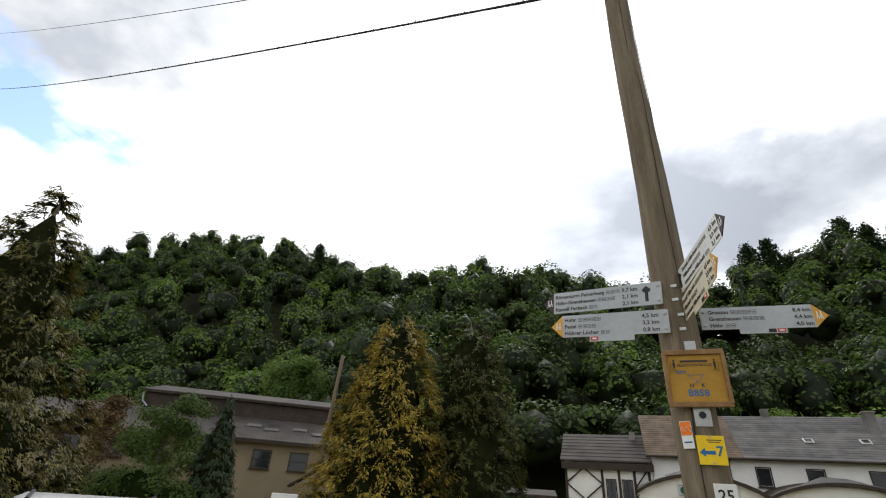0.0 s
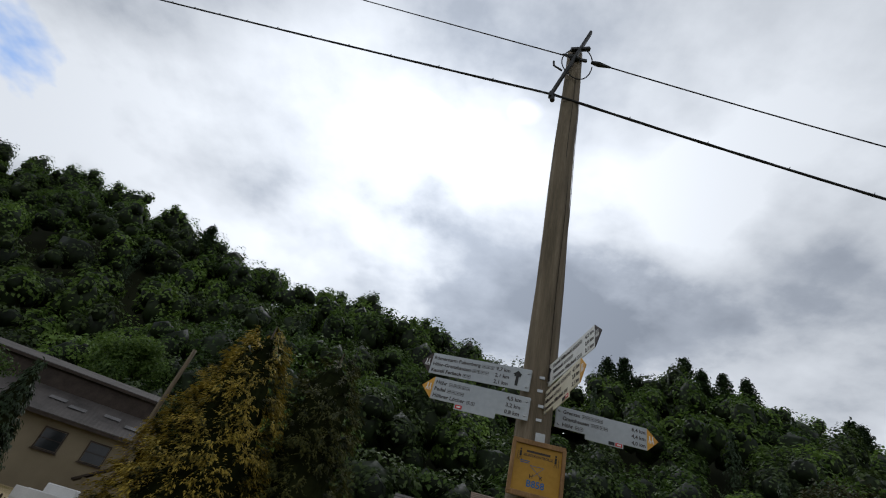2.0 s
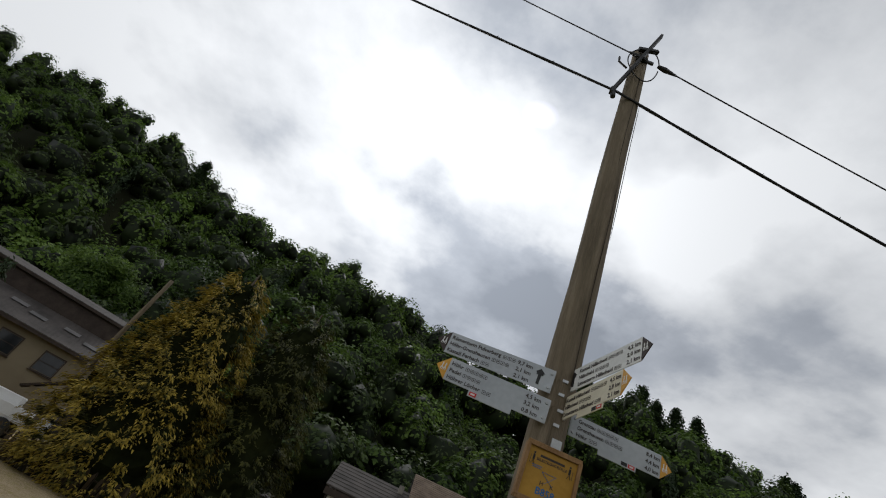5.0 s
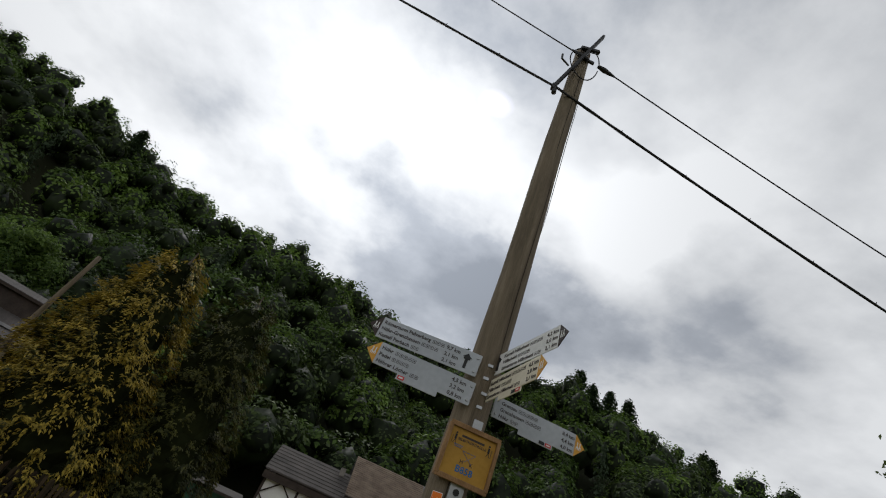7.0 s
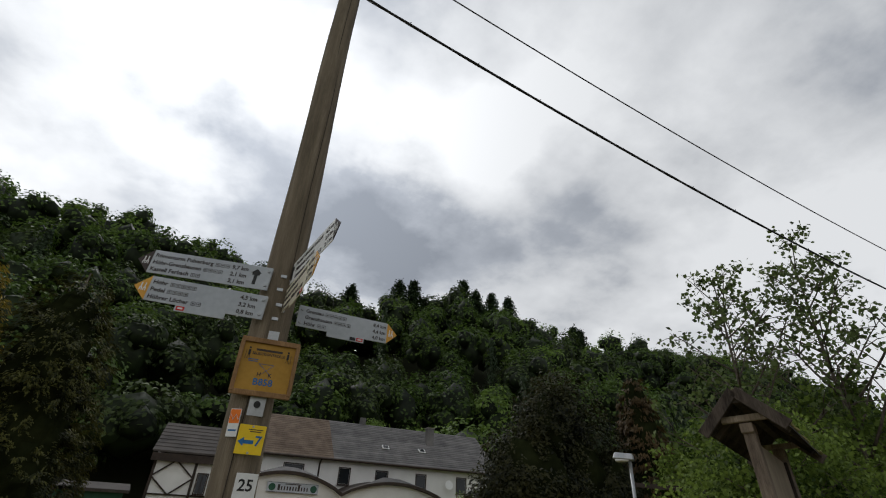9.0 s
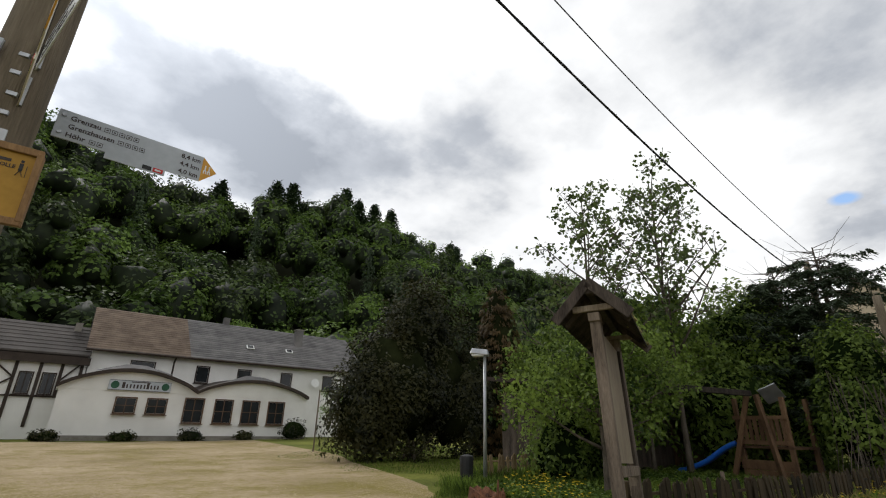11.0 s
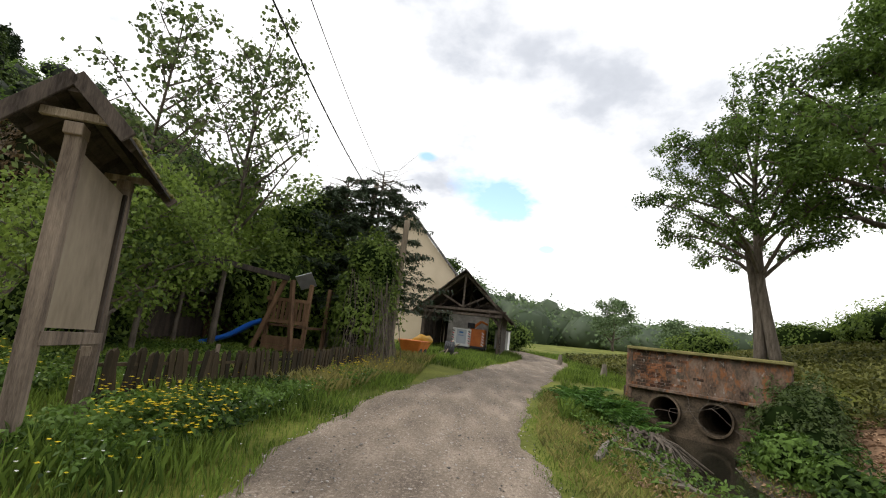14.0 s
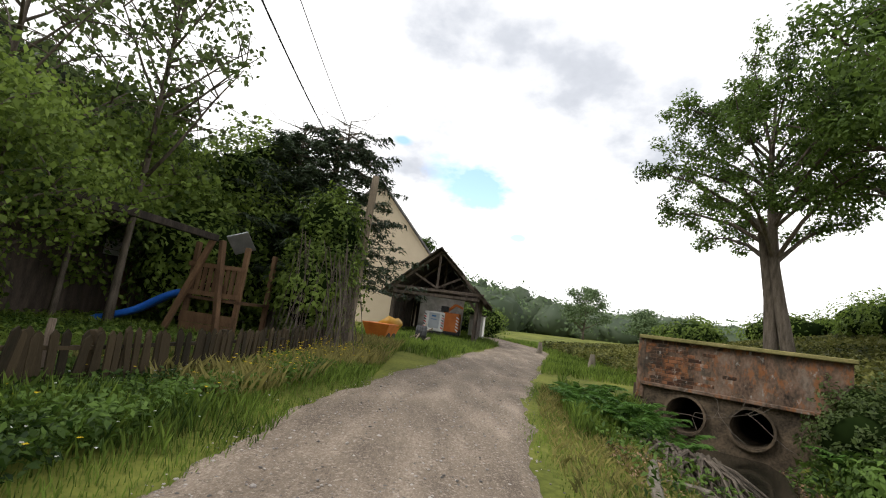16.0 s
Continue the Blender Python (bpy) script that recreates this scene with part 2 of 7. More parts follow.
M_stone = material("lane_pebbles", (0.12, 0.11, 0.10), (0.45, 0.41, 0.37), 3, 0.9, 0.3, 60, obrand=0.5, island=0.9)
M_water = material("dark_stream_water", (0.012, 0.011, 0.008), (0.03, 0.027, 0.018), 1.5, 0.08, 0.25, 9, spec=0.6)
M_mud = material("wet_stream_mud", (0.02, 0.016, 0.01), (0.09, 0.07, 0.045), 2, 0.6, 0.8, 14)
M_polewood = material("weathered_pole_wood", (0.105, 0.085, 0.058), (0.25, 0.205, 0.148), 3, 0.9, 0.8, 30, stretch=(5, 5, 0.35), c3=(0.175, 0.14, 0.098))
M_oldwood = material("grey_brown_old_wood", (0.075, 0.056, 0.042), (0.28, 0.22, 0.165), 2.5, 0.9, 0.6, 30, stretch=(4, 4, 0.5), obrand=0.3)
M_darkwood = material("dark_rotten_wood", (0.018, 0.014, 0.011), (0.09, 0.07, 0.055), 2.5, 0.9, 0.6, 26, stretch=(3, 3, 0.6), obrand=0.3)
M_redwood = material("red_brown_rotten_stump", (0.05, 0.022, 0.012), (0.32, 0.15, 0.08), 5, 0.95, 1.0, 30, stretch=(3, 3, 0.4), c3=(0.16, 0.07, 0.035))
M_paleheart = material("pale_split_wood", (0.2, 0.15, 0.10), (0.45, 0.37, 0.28), 6, 0.95, 0.8, 40, stretch=(3, 3, 0.4))
M_panel = material("weathered_plywood_panel", (0.16, 0.125, 0.085), (0.29, 0.24, 0.17), 1.6, 0.75, 0.2, 12, stretch=(1, 1, 0.5))
# Old dark wood, darkened further: tree shade over the fence is in this colour.
M_fence = material("old_picket_wood", (0.016, 0.013, 0.007), (0.066, 0.048, 0.026), 3, 0.95, 0.5, 30, stretch=(3, 3, 0.5), obrand=0.5)
M_play = material("brown_stained_timber", (0.065, 0.036, 0.019), (0.19, 0.11, 0.058), 3, 0.85, 0.4, 30, stretch=(2, 2, 0.6), obrand=0.3)
M_slide = material("blue_plastic", (0.01, 0.09, 0.45), (0.03, 0.17, 0.68), 2, 0.35, 0.05, 30, spec=0.5)
M_plaster = material("white_plaster", (0.62, 0.61, 0.58), (0.80, 0.79, 0.76), 0.7, 0.9, 0.15, 40)
M_beige = material("beige_plaster", (0.50, 0.41, 0.29), (0.64, 0.54, 0.40), 0.6, 0.9, 0.15, 40)
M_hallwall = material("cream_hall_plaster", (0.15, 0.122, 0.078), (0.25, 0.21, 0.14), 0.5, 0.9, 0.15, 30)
M_slate = material("grey_slate", (0.07, 0.068, 0.066), (0.17, 0.16, 0.155), 1.2, 0.75, 0.4, 18, obrand=0.25)
M_slatebrown = material("brown_mossy_slate", (0.08, 0.055, 0.038), (0.19, 0.14, 0.10), 1.6, 0.85, 0.5, 14)
M_corr = material("grey_fibre_cement_roof", (0.036, 0.031, 0.028), (0.088, 0.076, 0.068), 0.8, 0.85, 0.3, 14)
M_barnwood = material("dark_grey_barn_timber", (0.028, 0.021, 0.016), (0.125, 0.098, 0.078), 2.5, 0.9, 0.6, 26, stretch=(3, 3, 0.6), obrand=0.3)
M_darktrim = material("dark_brown_trim", (0.022, 0.015, 0.011), (0.05, 0.035, 0.026), 3, 0.7, 0.2, 30)
M_brownframe = material("brown_window_frame", (0.075, 0.04, 0.022), (0.14, 0.085, 0.05), 4, 0.6, 0.1, 40)
M_whiteframe = material("white_window_frame", (0.6, 0.6, 0.58), (0.75, 0.75, 0.73), 4, 0.5, 0.0, 40)
M_glass = material("dark_window_glass", (0.012, 0.014, 0.016), (0.03, 0.033, 0.036), 0.6, 0.10, 0.0, 4, spec=0.3)
M_metal = material("galvanised_steel", (0.30, 0.31, 0.32), (0.50, 0.51, 0.52), 4, 0.45, 0.1, 50, metal=0.7)
M_blackiron = material("black_iron", (0.012, 0.012, 0.013), (0.035, 0.035, 0.036), 8, 0.55, 0.1, 50)
M_cable = material("black_cable_sheath", (0.008, 0.008, 0.009), (0.02, 0.02, 0.022), 20, 0.6, 0.2, 80)
M_sign = material("grey_white_sign_enamel", (0.34, 0.365, 0.40), (0.46, 0.485, 0.52), 2.5, 0.4, 0.03, 30)
M_signcream = material("cream_yellowed_sign", (0.55, 0.50, 0.38), (0.68, 0.63, 0.50), 2.5, 0.45, 0.03, 30)
M_black = material("black_print", (0.012, 0.012, 0.012), (0.03, 0.03, 0.03), 5, 0.5, 0.0, 40)
M_brownprint = material("dark_brown_print", (0.03, 0.02, 0.02), (0.06, 0.045, 0.04), 5, 0.5, 0.0, 40)
M_orange = material("amber_sign_tip", (0.55, 0.26, 0.03), (0.70, 0.38, 0.06), 5, 0.45, 0.0, 40)
M_yellow = material("yellow_sign_board", (0.31, 0.165, 0.014), (0.45, 0.25, 0.035), 3, 0.5, 0.05, 30)
M_yellowplate = material("bright_yellow_plate", (0.72, 0.48, 0.01), (0.85, 0.60, 0.02), 3, 0.45, 0.02, 30)
M_boxframe = material("varnished_frame_wood", (0.16, 0.085, 0.035), (0.34, 0.20, 0.09), 4, 0.7, 0.3, 40, stretch=(3, 3, 1))
M_red = material("red_print", (0.5, 0.02, 0.02), (0.6, 0.04, 0.04), 5, 0.5, 0.0, 40)
M_orangesticker = material("orange_sticker", (0.75, 0.16, 0.01), (0.85, 0.22, 0.02), 5, 0.45, 0.0, 40)
M_blue = material("blue_print", (0.02, 0.10, 0.28), (0.03, 0.16, 0.38), 5, 0.5, 0.0, 40)
M_white = material("white_enamel", (0.62, 0.62, 0.61), (0.76, 0.76, 0.75), 2, 0.4, 0.02, 30)
M_rustmachine = material("orange_machine_paint", (0.40, 0.10, 0.02), (0.62, 0.20, 0.04), 2, 0.55, 0.1, 30)
M_brickwall = material("old_red_brick", (0.045, 0.02, 0.012), (0.24, 0.105, 0.05), 9, 0.95, 0.6, 40, obrand=0.7)
M_mortar = material("grey_stained_render", (0.024, 0.019, 0.014), (0.20, 0.165, 0.130), 3.2, 0.95, 0.8, 24, c3=(0.17, 0.11, 0.075), stretch=(1, 1, 0.6))
M_moss = material("mossy_coping", (0.10, 0.10, 0.03), (0.28, 0.24, 0.10), 4, 0.95, 0.7, 30)
M_concrete = material("old_concrete", (0.14, 0.125, 0.105), (0.30, 0.28, 0.25), 2, 0.9, 0.4, 30)
M_whitewash = material("flaking_whitewash", (0.30, 0.27, 0.23), (0.66, 0.63, 0.58), 2.5, 0.95, 0.5, 14)
M_bark = material("grey_brown_bark", (0.05, 0.04, 0.03), (0.17, 0.14, 0.11), 4, 0.95, 0.9, 30, stretch=(3, 3, 0.7))
M_barkpale = material("pale_grey_bark", (0.10, 0.085, 0.065), (0.26, 0.225, 0.18), 4, 0.95, 0.8, 30, stretch=(3, 3, 0.7))
M_carwhite = material("white_car_paint", (0.6, 0.6, 0.6), (0.68, 0.68, 0.68), 1, 0.2, 0.0, 30, spec=0.6)
M_green = material("dark_green_boards", (0.015, 0.06, 0.035), (0.03, 0.10, 0.06), 3, 0.7, 0.2, 30)

weathered(M_lot, ((0.35, 0.49, 0.62, 0.8, (0.19, 0.155, 0.03), 2.0), (1.6, 0.52, 0.66, 0.6, (0.20, 0.16, 0.045), 6.0), (5.0, 0.50, 0.60, 0.5, (0.25, 0.21, 0.045), 7.0), (26.0, 0.53, 0.61, 0.6, (0.58, 0.47, 0.33), 3.0), (30.0, 0.56, 0.62, 0.5, (0.12, 0.09, 0.04), 8.0)))
weathered(M_redwood, ((9.0, 0.52, 0.60, 0.85, (0.025, 0.013, 0.008), 1.0), (6.0, 0.56, 0.66, 0.7, (0.34, 0.19, 0.09), 4.0), (5.0, 0.62, 0.68, 0.7, (0.36, 0.32, 0.26), 7.0)))
weathered(M_lane, ((28.0, 0.54, 0.62, 0.65, (0.40, 0.335, 0.27), 2.0), (24.0, 0.56, 0.64, 0.6, (0.07, 0.055, 0.042), 9.0), (70.0, 0.56, 0.62, 0.5, (0.44, 0.38, 0.31), 5.0)))
weathered(M_brickwall, ((2.6, 0.44, 0.58, 0.9, (0.035, 0.028, 0.020), 3.0), (7.0, 0.52, 0.62, 0.6, (0.30, 0.115, 0.035), 8.0), (9.0, 0.57, 0.64, 0.7, (0.34, 0.31, 0.27), 5.0)))
weathered(M_mortar, ((4.5, 0.48, 0.62, 0.8, (0.05, 0.042, 0.030), 3.0), (6.0, 0.53, 0.62, 0.65, (0.26, 0.10, 0.03), 8.0), (7.0, 0.60, 0.66, 0.6, (0.36, 0.34, 0.30), 5.0)))
L_forest = leaf_material("forest_leaves", (0.022, 0.044, 0.009), (0.102, 0.166, 0.031), 0.35, 0.09, 1.3)
L_forest_pale = leaf_material("fresh_forest_leaves", (0.038, 0.072, 0.013), (0.145, 0.222, 0.041), 0.4, 0.09, 1.2)
L_forest_deep = leaf_material("deep_olive_forest_leaves", (0.017, 0.032, 0.009), (0.078, 0.112, 0.029), 0.3, 0.09, 1.3)
# Near-black: the shade inside the forest crowns is put into this colour.
L_forestcore = leaf_material("forest_core_painted_shade", (0.004, 0.008, 0.002), (0.016, 0.027, 0.006), 0.1, 1.4, 1.6)
L_dark = leaf_material("dark_forest_needles", (0.013, 0.024, 0.010), (0.052, 0.082, 0.034), 0.15, 0.2)
L_spruce = leaf_material("blue_green_spruce_needles", (0.014, 0.026, 0.014), (0.080, 0.110, 0.060), 0.2, 0.4)
L_lime = leaf_material("lime_green_leaves", (0.07, 0.13, 0.02), (0.20, 0.30, 0.06), 0.4, 0.3)
# Two near-black core colours: the shade deep inside foliage is painted with them.
L_core = material("leaf_mass_painted_shade", (0.005, 0.010, 0.003), (0.018, 0.03, 0.008), 0.5, 0.95, 0.0, 4, spec=0.0)
L_coreY = material("thuja_mass_painted_shade", (0.007, 0.009, 0.004), (0.022, 0.026, 0.010), 1.0, 0.95, 0.0, 4, spec=0.0)
L_gold = leaf_material("golden_thuja_sprays", (0.085, 0.075, 0.012), (0.46, 0.34, 0.050), 0.2, 0.9, 1.2)
L_olivetip = leaf_material("olive_gold_conifer_tips", (0.020, 0.026, 0.006), (0.16, 0.14, 0.028), 0.2, 0.8, 1.3)
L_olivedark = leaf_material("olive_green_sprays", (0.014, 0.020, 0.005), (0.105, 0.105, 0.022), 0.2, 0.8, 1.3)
# Darker spray colour that holds the shade of a conifer's interior.
L_thujadark = leaf_material("painted_shade_inner_sprays", (0.008, 0.013, 0.004), (0.042, 0.050, 0.014), 0.2, 0.7)
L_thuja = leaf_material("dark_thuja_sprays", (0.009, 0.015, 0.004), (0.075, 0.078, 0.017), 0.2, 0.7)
L_yew = leaf_material("dark_yew_needles", (0.006, 0.010, 0.004), (0.052, 0.052, 0.016), 0.2, 0.8, 1.7)
L_rust = leaf_material("rusty_brown_sprays", (0.035, 0.024, 0.008), (0.12, 0.075, 0.025), 0.2, 0.6)
L_garden = leaf_material("garden_leaves", (0.028, 0.054, 0.009), (0.215, 0.300, 0.056), 0.5, 0.6, 1.6)
L_birch = leaf_material("thin_aspen_leaves", (0.034, 0.054, 0.016), (0.145, 0.195, 0.060), 0.35, 0.6)
L_oak = leaf_material("broad_tree_leaves", (0.020, 0.042, 0.008), (0.14, 0.22, 0.043), 0.45, 0.5, 1.5)
# Distance haze is put into these two paler, greyer leaf colours.
L_farwood = leaf_material("haze_paled_leaves", (0.06, 0.10, 0.042), (0.16, 0.225, 0.10), 0.3, 0.06)
L_farcore = leaf_material("haze_paled_inner_leaves", (0.045, 0.068, 0.038), (0.09, 0.12, 0.066), 0.2, 0.08)
L_grass = leaf_material("grass_blades", (0.032, 0.062, 0.009), (0.20, 0.285, 0.048), 0.4, 0.8, 1.5)
L_drygrass = leaf_material("dry_grass_blades", (0.10, 0.10, 0.03), (0.34, 0.30, 0.10), 0.4, 0.8)
L_nettle = leaf_material("nettle_leaves", (0.015, 0.037, 0.006), (0.125, 0.21, 0.036), 0.35, 0.9, 1.7)
L_bracken = leaf_material("bracken_and_bramble_leaves", (0.030, 0.040, 0.010), (0.20, 0.20, 0.055), 0.35, 0.35, 1.7)
L_petal = leaf_material("buttercup_petals", (0.62, 0.42, 0.01), (0.85, 0.66, 0.03), 0.3, 1.0)
L_petalw = leaf_material("white_petals", (0.55, 0.55, 0.50), (0.75, 0.75, 0.70), 0.3, 1.0)
L_litter = leaf_material("fallen_leaves", (0.075, 0.045, 0.022), (0.42, 0.27, 0.16), 0.1, 1.5)
L_fern = leaf_material("fern_fronds", (0.03, 0.08, 0.012), (0.11, 0.22, 0.04), 0.4, 0.8)


# ---- mesh tools ----
class MB:
    """A bag of vertices and faces that becomes one mesh."""

    def __init__(self):
        self.v, self.f = [], []

    def add(self, verts, faces):
        k = len(self.v)
        self.v.extend([tuple(map(float, p)) for p in verts])
        self.f.extend([tuple(i + k for i in fc) for fc in faces])
        return self

    def box(self, c, s, m=None):
        hx, hy, hz = s[0] / 2, s[1] / 2, s[2] / 2
        pts = [Vector((x, y, z)) for z in (-hz, hz) for y in (-hy, hy) for x in (-hx, hx)]
        if m is not None:
            pts = [m.to_3x3() @ p for p in pts]
        c = Vector(c)
        return self.add([p + c for p in pts], [(0, 2, 3, 1), (4, 5, 7, 6), (0, 1, 5, 4), (2, 6, 7, 3), (0, 4, 6, 2), (1, 3, 7, 5)])

    def beam(self, a, b, w, h):
        """A square beam from a to b."""
        a, b = Vector(a), Vector(b)
        m = (b - a).to_track_quat("Z", "Y").to_matrix()
        return self.box((a + b) / 2, (w, h, (b - a).length), m)

    def prism(self, poly, y0, y1, axis="y"):
        """An outline of (across, up) pairs drawn out from y0 to y1."""
        n = len(poly)
        put = (lambda u, w, d: (u, d, w)) if axis == "y" else (lambda u, w, d: (d, u, w)) if axis == "x" else (lambda u, w, d: (u, w, d))
        pts = [put(u, w, y0) for u, w in poly] + [put(u, w, y1) for u, w in poly]
        return self.add(pts, [tuple(range(n))[::-1], tuple(range(n, 2 * n))] + [(i, (i + 1) % n, n + (i + 1) % n, n + i) for i in range(n)])

    def tube(self, pts, radii, seg=8, rough=0.0, rng=None):
        rings = []
        pts = [Vector(p) for p in pts]
        for i, p in enumerate(pts):
            d = (pts[min(i + 1, len(pts) - 1)] - pts[max(i - 1, 0)]).normalized()
            u = d.orthogonal().normalized() if i == 0 else (rings_u - rings_u.dot(d) * d).normalized()
            rings_u = u
            w = d.cross(u)
            ring = []
            for k in range(seg):
                a = 2 * math.pi * k / seg
                r = radii[i] * (1 + (rng.uniform(-rough, rough) if rng else 0))
                ring.append(p + (u * math.cos(a) + w * math.sin(a)) * r)
            rings.append(ring)
        n = len(rings)
        faces = [(i * seg + k, i * seg + (k + 1) % seg, (i + 1) * seg + (k + 1) % seg, (i + 1) * seg + k) for i in range(n - 1) for k in range(seg)]
        faces += [tuple(range(seg))[::-1], tuple(range((n - 1) * seg, n * seg))]
        return self.add([p for r in rings for p in r], faces)

    def mesh(self, name, mat, bevel=0.0, smooth=False):
        me = bpy.data.meshes.new(name)
        me.from_pydata(self.v, [], self.f)
        bm = bmesh.new()
        bm.from_mesh(me)
        bmesh.ops.recalc_face_normals(bm, faces=bm.faces)
        if bevel:
            es = [e for e in bm.edges if len(e.link_faces) == 2 and e.calc_face_angle(0) > 0.6]
            bmesh.ops.bevel(bm, geom=es, offset=bevel, segments=1, affect="EDGES", clamp_overlap=True)
        bm.to_mesh(me)
        bm.free()
        me.materials.append(mat)
        if smooth:
            me.shade_smooth()
        return me


def part(name, mb, mat, parent=None, label="", bevel=0.0, smooth=False, m=None):
    me = mb if isinstance(mb, bpy.types.Mesh) else mb.mesh(name, mat, bevel, smooth)
    ob = new(name, me)
    if parent is not None:
        ob.parent = parent
    if m is not None:
        ob.matrix_local = m
    return tagged(ob, label)


def thing(name, m, label, category, group="", kind=""):
    ob = new(name)
    ob.matrix_world = m
    ob.empty_display_size = 0.1
    return tagged(ob, label, category, group, kind)


def np_mesh(name, v, f, mat, smooth=False):
    v, f = np.asarray(v, dtype=np.float32), np.asarray(f, dtype=np.int32)
    me = bpy.data.meshes.new(name)
    me.vertices.add(len(v))
    me.vertices.foreach_set("co", v.ravel())
    me.loops.add(f.size)
    me.loops.foreach_set("vertex_index", f.ravel())
    me.polygons.add(len(f))
    me.polygons.foreach_set("loop_start", np.arange(0, f.size, f.shape[1], dtype=np.int32))
    me.update(calc_edges=True)
    me.validate()
    me.materials.append(mat)
    if smooth:
        me.shade_smooth()
    return me


def unit(a):
    return a / np.maximum(np.linalg.norm(a, axis=1, keepdims=True), 1e-6)


def leaf_quads(p, size, rng, normal=None, spread=0.8, along=None, aspect=0.5, droop=0.15):
    """Pointed, slightly folded leaves at the places p; along: the way their tips point."""
    n = len(p)
    nr = unit(rng.normal(size=(n, 3)))
    if normal is not None:
        nr = unit(normal + nr * spread)
    al = rng.normal(size=(n, 3)) if along is None else along + rng.normal(size=(n, 3)) * 0.35
    u = unit(al - (al * nr).sum(1, keepdims=True) * nr)
    w = np.cross(nr, u)
    s = (np.asarray(size) * rng.uniform(0.65, 1.35, n))[:, None]
    down = np.array([0, 0, -1.0]) * s * droop
    tip, base = p + u * s + down, p - u * s
    a, b = p + w * s * aspect + nr * s * 0.16, p - w * s * aspect + nr * s * 0.16
    v = np.stack([base, a, tip, b], 1).reshape(-1, 3)
    return v, np.arange(n * 4, dtype=np.int32).reshape(-1, 4)


def blob(c, r, rng, amp=0.22, sub=2):
    """An uneven inner mass."""
    bm = bmesh.new()
    bmesh.ops.create_icosphere(bm, subdivisions=sub, radius=1.0)
    v = np.array([q.co[:] for q in bm.verts])
    f = np.array([[q.index for q in fc.verts] for fc in bm.faces])
    bm.free()
    k = rng.uniform(0, 9, 3)
    d = 1 + amp * (np.sin(v @ np.array([3.1, 1.2, 2.2]) + k[0]) * 0.5 + np.sin(v @ np.array([-2.3, 4.0, 1.7]) * 1.6 + k[1]) * 0.5)
    return v * d[:, None] * np.asarray(r) + np.asarray(c), f


def join_np(parts):
    vs, fs, k = [], [], 0
    for v, f in parts:
        vs.append(v)
        fs.append(f + k)
        k += len(v)
    return np.concatenate(vs), np.concatenate(fs)


def text_mesh(name, body, size, mat, parent, m, align="LEFT"):
    """Lettering in the built-in font as a thin mesh."""
    cu = bpy.data.curves.new(name, "FONT")
    cu.body, cu.size, cu.align_x, cu.extrude, cu.resolution_u = body, size, align, 0.0006, 2
    cu.offset = size * 0.018
    tmp = new(name, cu)
    me = bpy.data.meshes.new_from_object(tmp.evaluated_get(bpy.context.evaluated_depsgraph_get()))
    bpy.data.objects.remove(tmp)
    me.materials.clear()
    me.materials.append(mat)
    ob = new(name, me)
    ob.parent = parent
    ob.matrix_local = m
    return ob


def sstep(a, b, x):
    t = np.clip((x - a) / (b - a), 0, 1)
    return t * t * (3 - 2 * t)


# ---- the lie of the land ----
LANE_X = np.array([-40, -12, 0, 4, 7, 10, 14, 18, 22, 27, 31, 35, 42, 60, 90])
LANE_Y = np.array([6.0, 1.5, -0.3, -0.3, -0.2, -0.15, -0.85, -1.9, -2.85, -4.3, -5.3, -5.4, -4.0, 2.0, 14.0])
STREAM = np.array([(14.6, -6.0), (13.4, -5.7), (12.2, -5.0), (11.0, -4.6), (9.5, -4.5), (7.5, -4.9), (5.0, -5.9), (1.0, -8.0), (-6.0, -11.0)])
WALL_A, WALL_B = np.array((15.2, -4.75)), np.array((13.09, -7.22))


RIDGE_X = np.array([-165, -147, -136, -108, -95, -78, -58, -38, -20, -10, 2, 24, 32, 46, 60, 74, 90, 108, 135])
RIDGE_Z = np.array([52.0, 53.5, 61.0, 59.5, 56.0, 51.0, 44.5, 41.0, 38.2, 37.0, 36.0, 35.2, 36.5, 38.6, 37.8, 35.6, 35.2, 37.4, 39.5])


def lane_c(x):
    return np.interp(x, LANE_X, LANE_Y)


def stream_d(x, y):
    d = np.full(np.shape(x), 1e9)
    for a, b in zip(STREAM[:-1], STREAM[1:]):
        e = b - a
        t = np.clip(((x - a[0]) * e[0] + (y - a[1]) * e[1]) / (e @ e), 0, 1)
        d = np.minimum(d, np.hypot(x - a[0] - t * e[0], y - a[1] - t * e[1]))
    return d


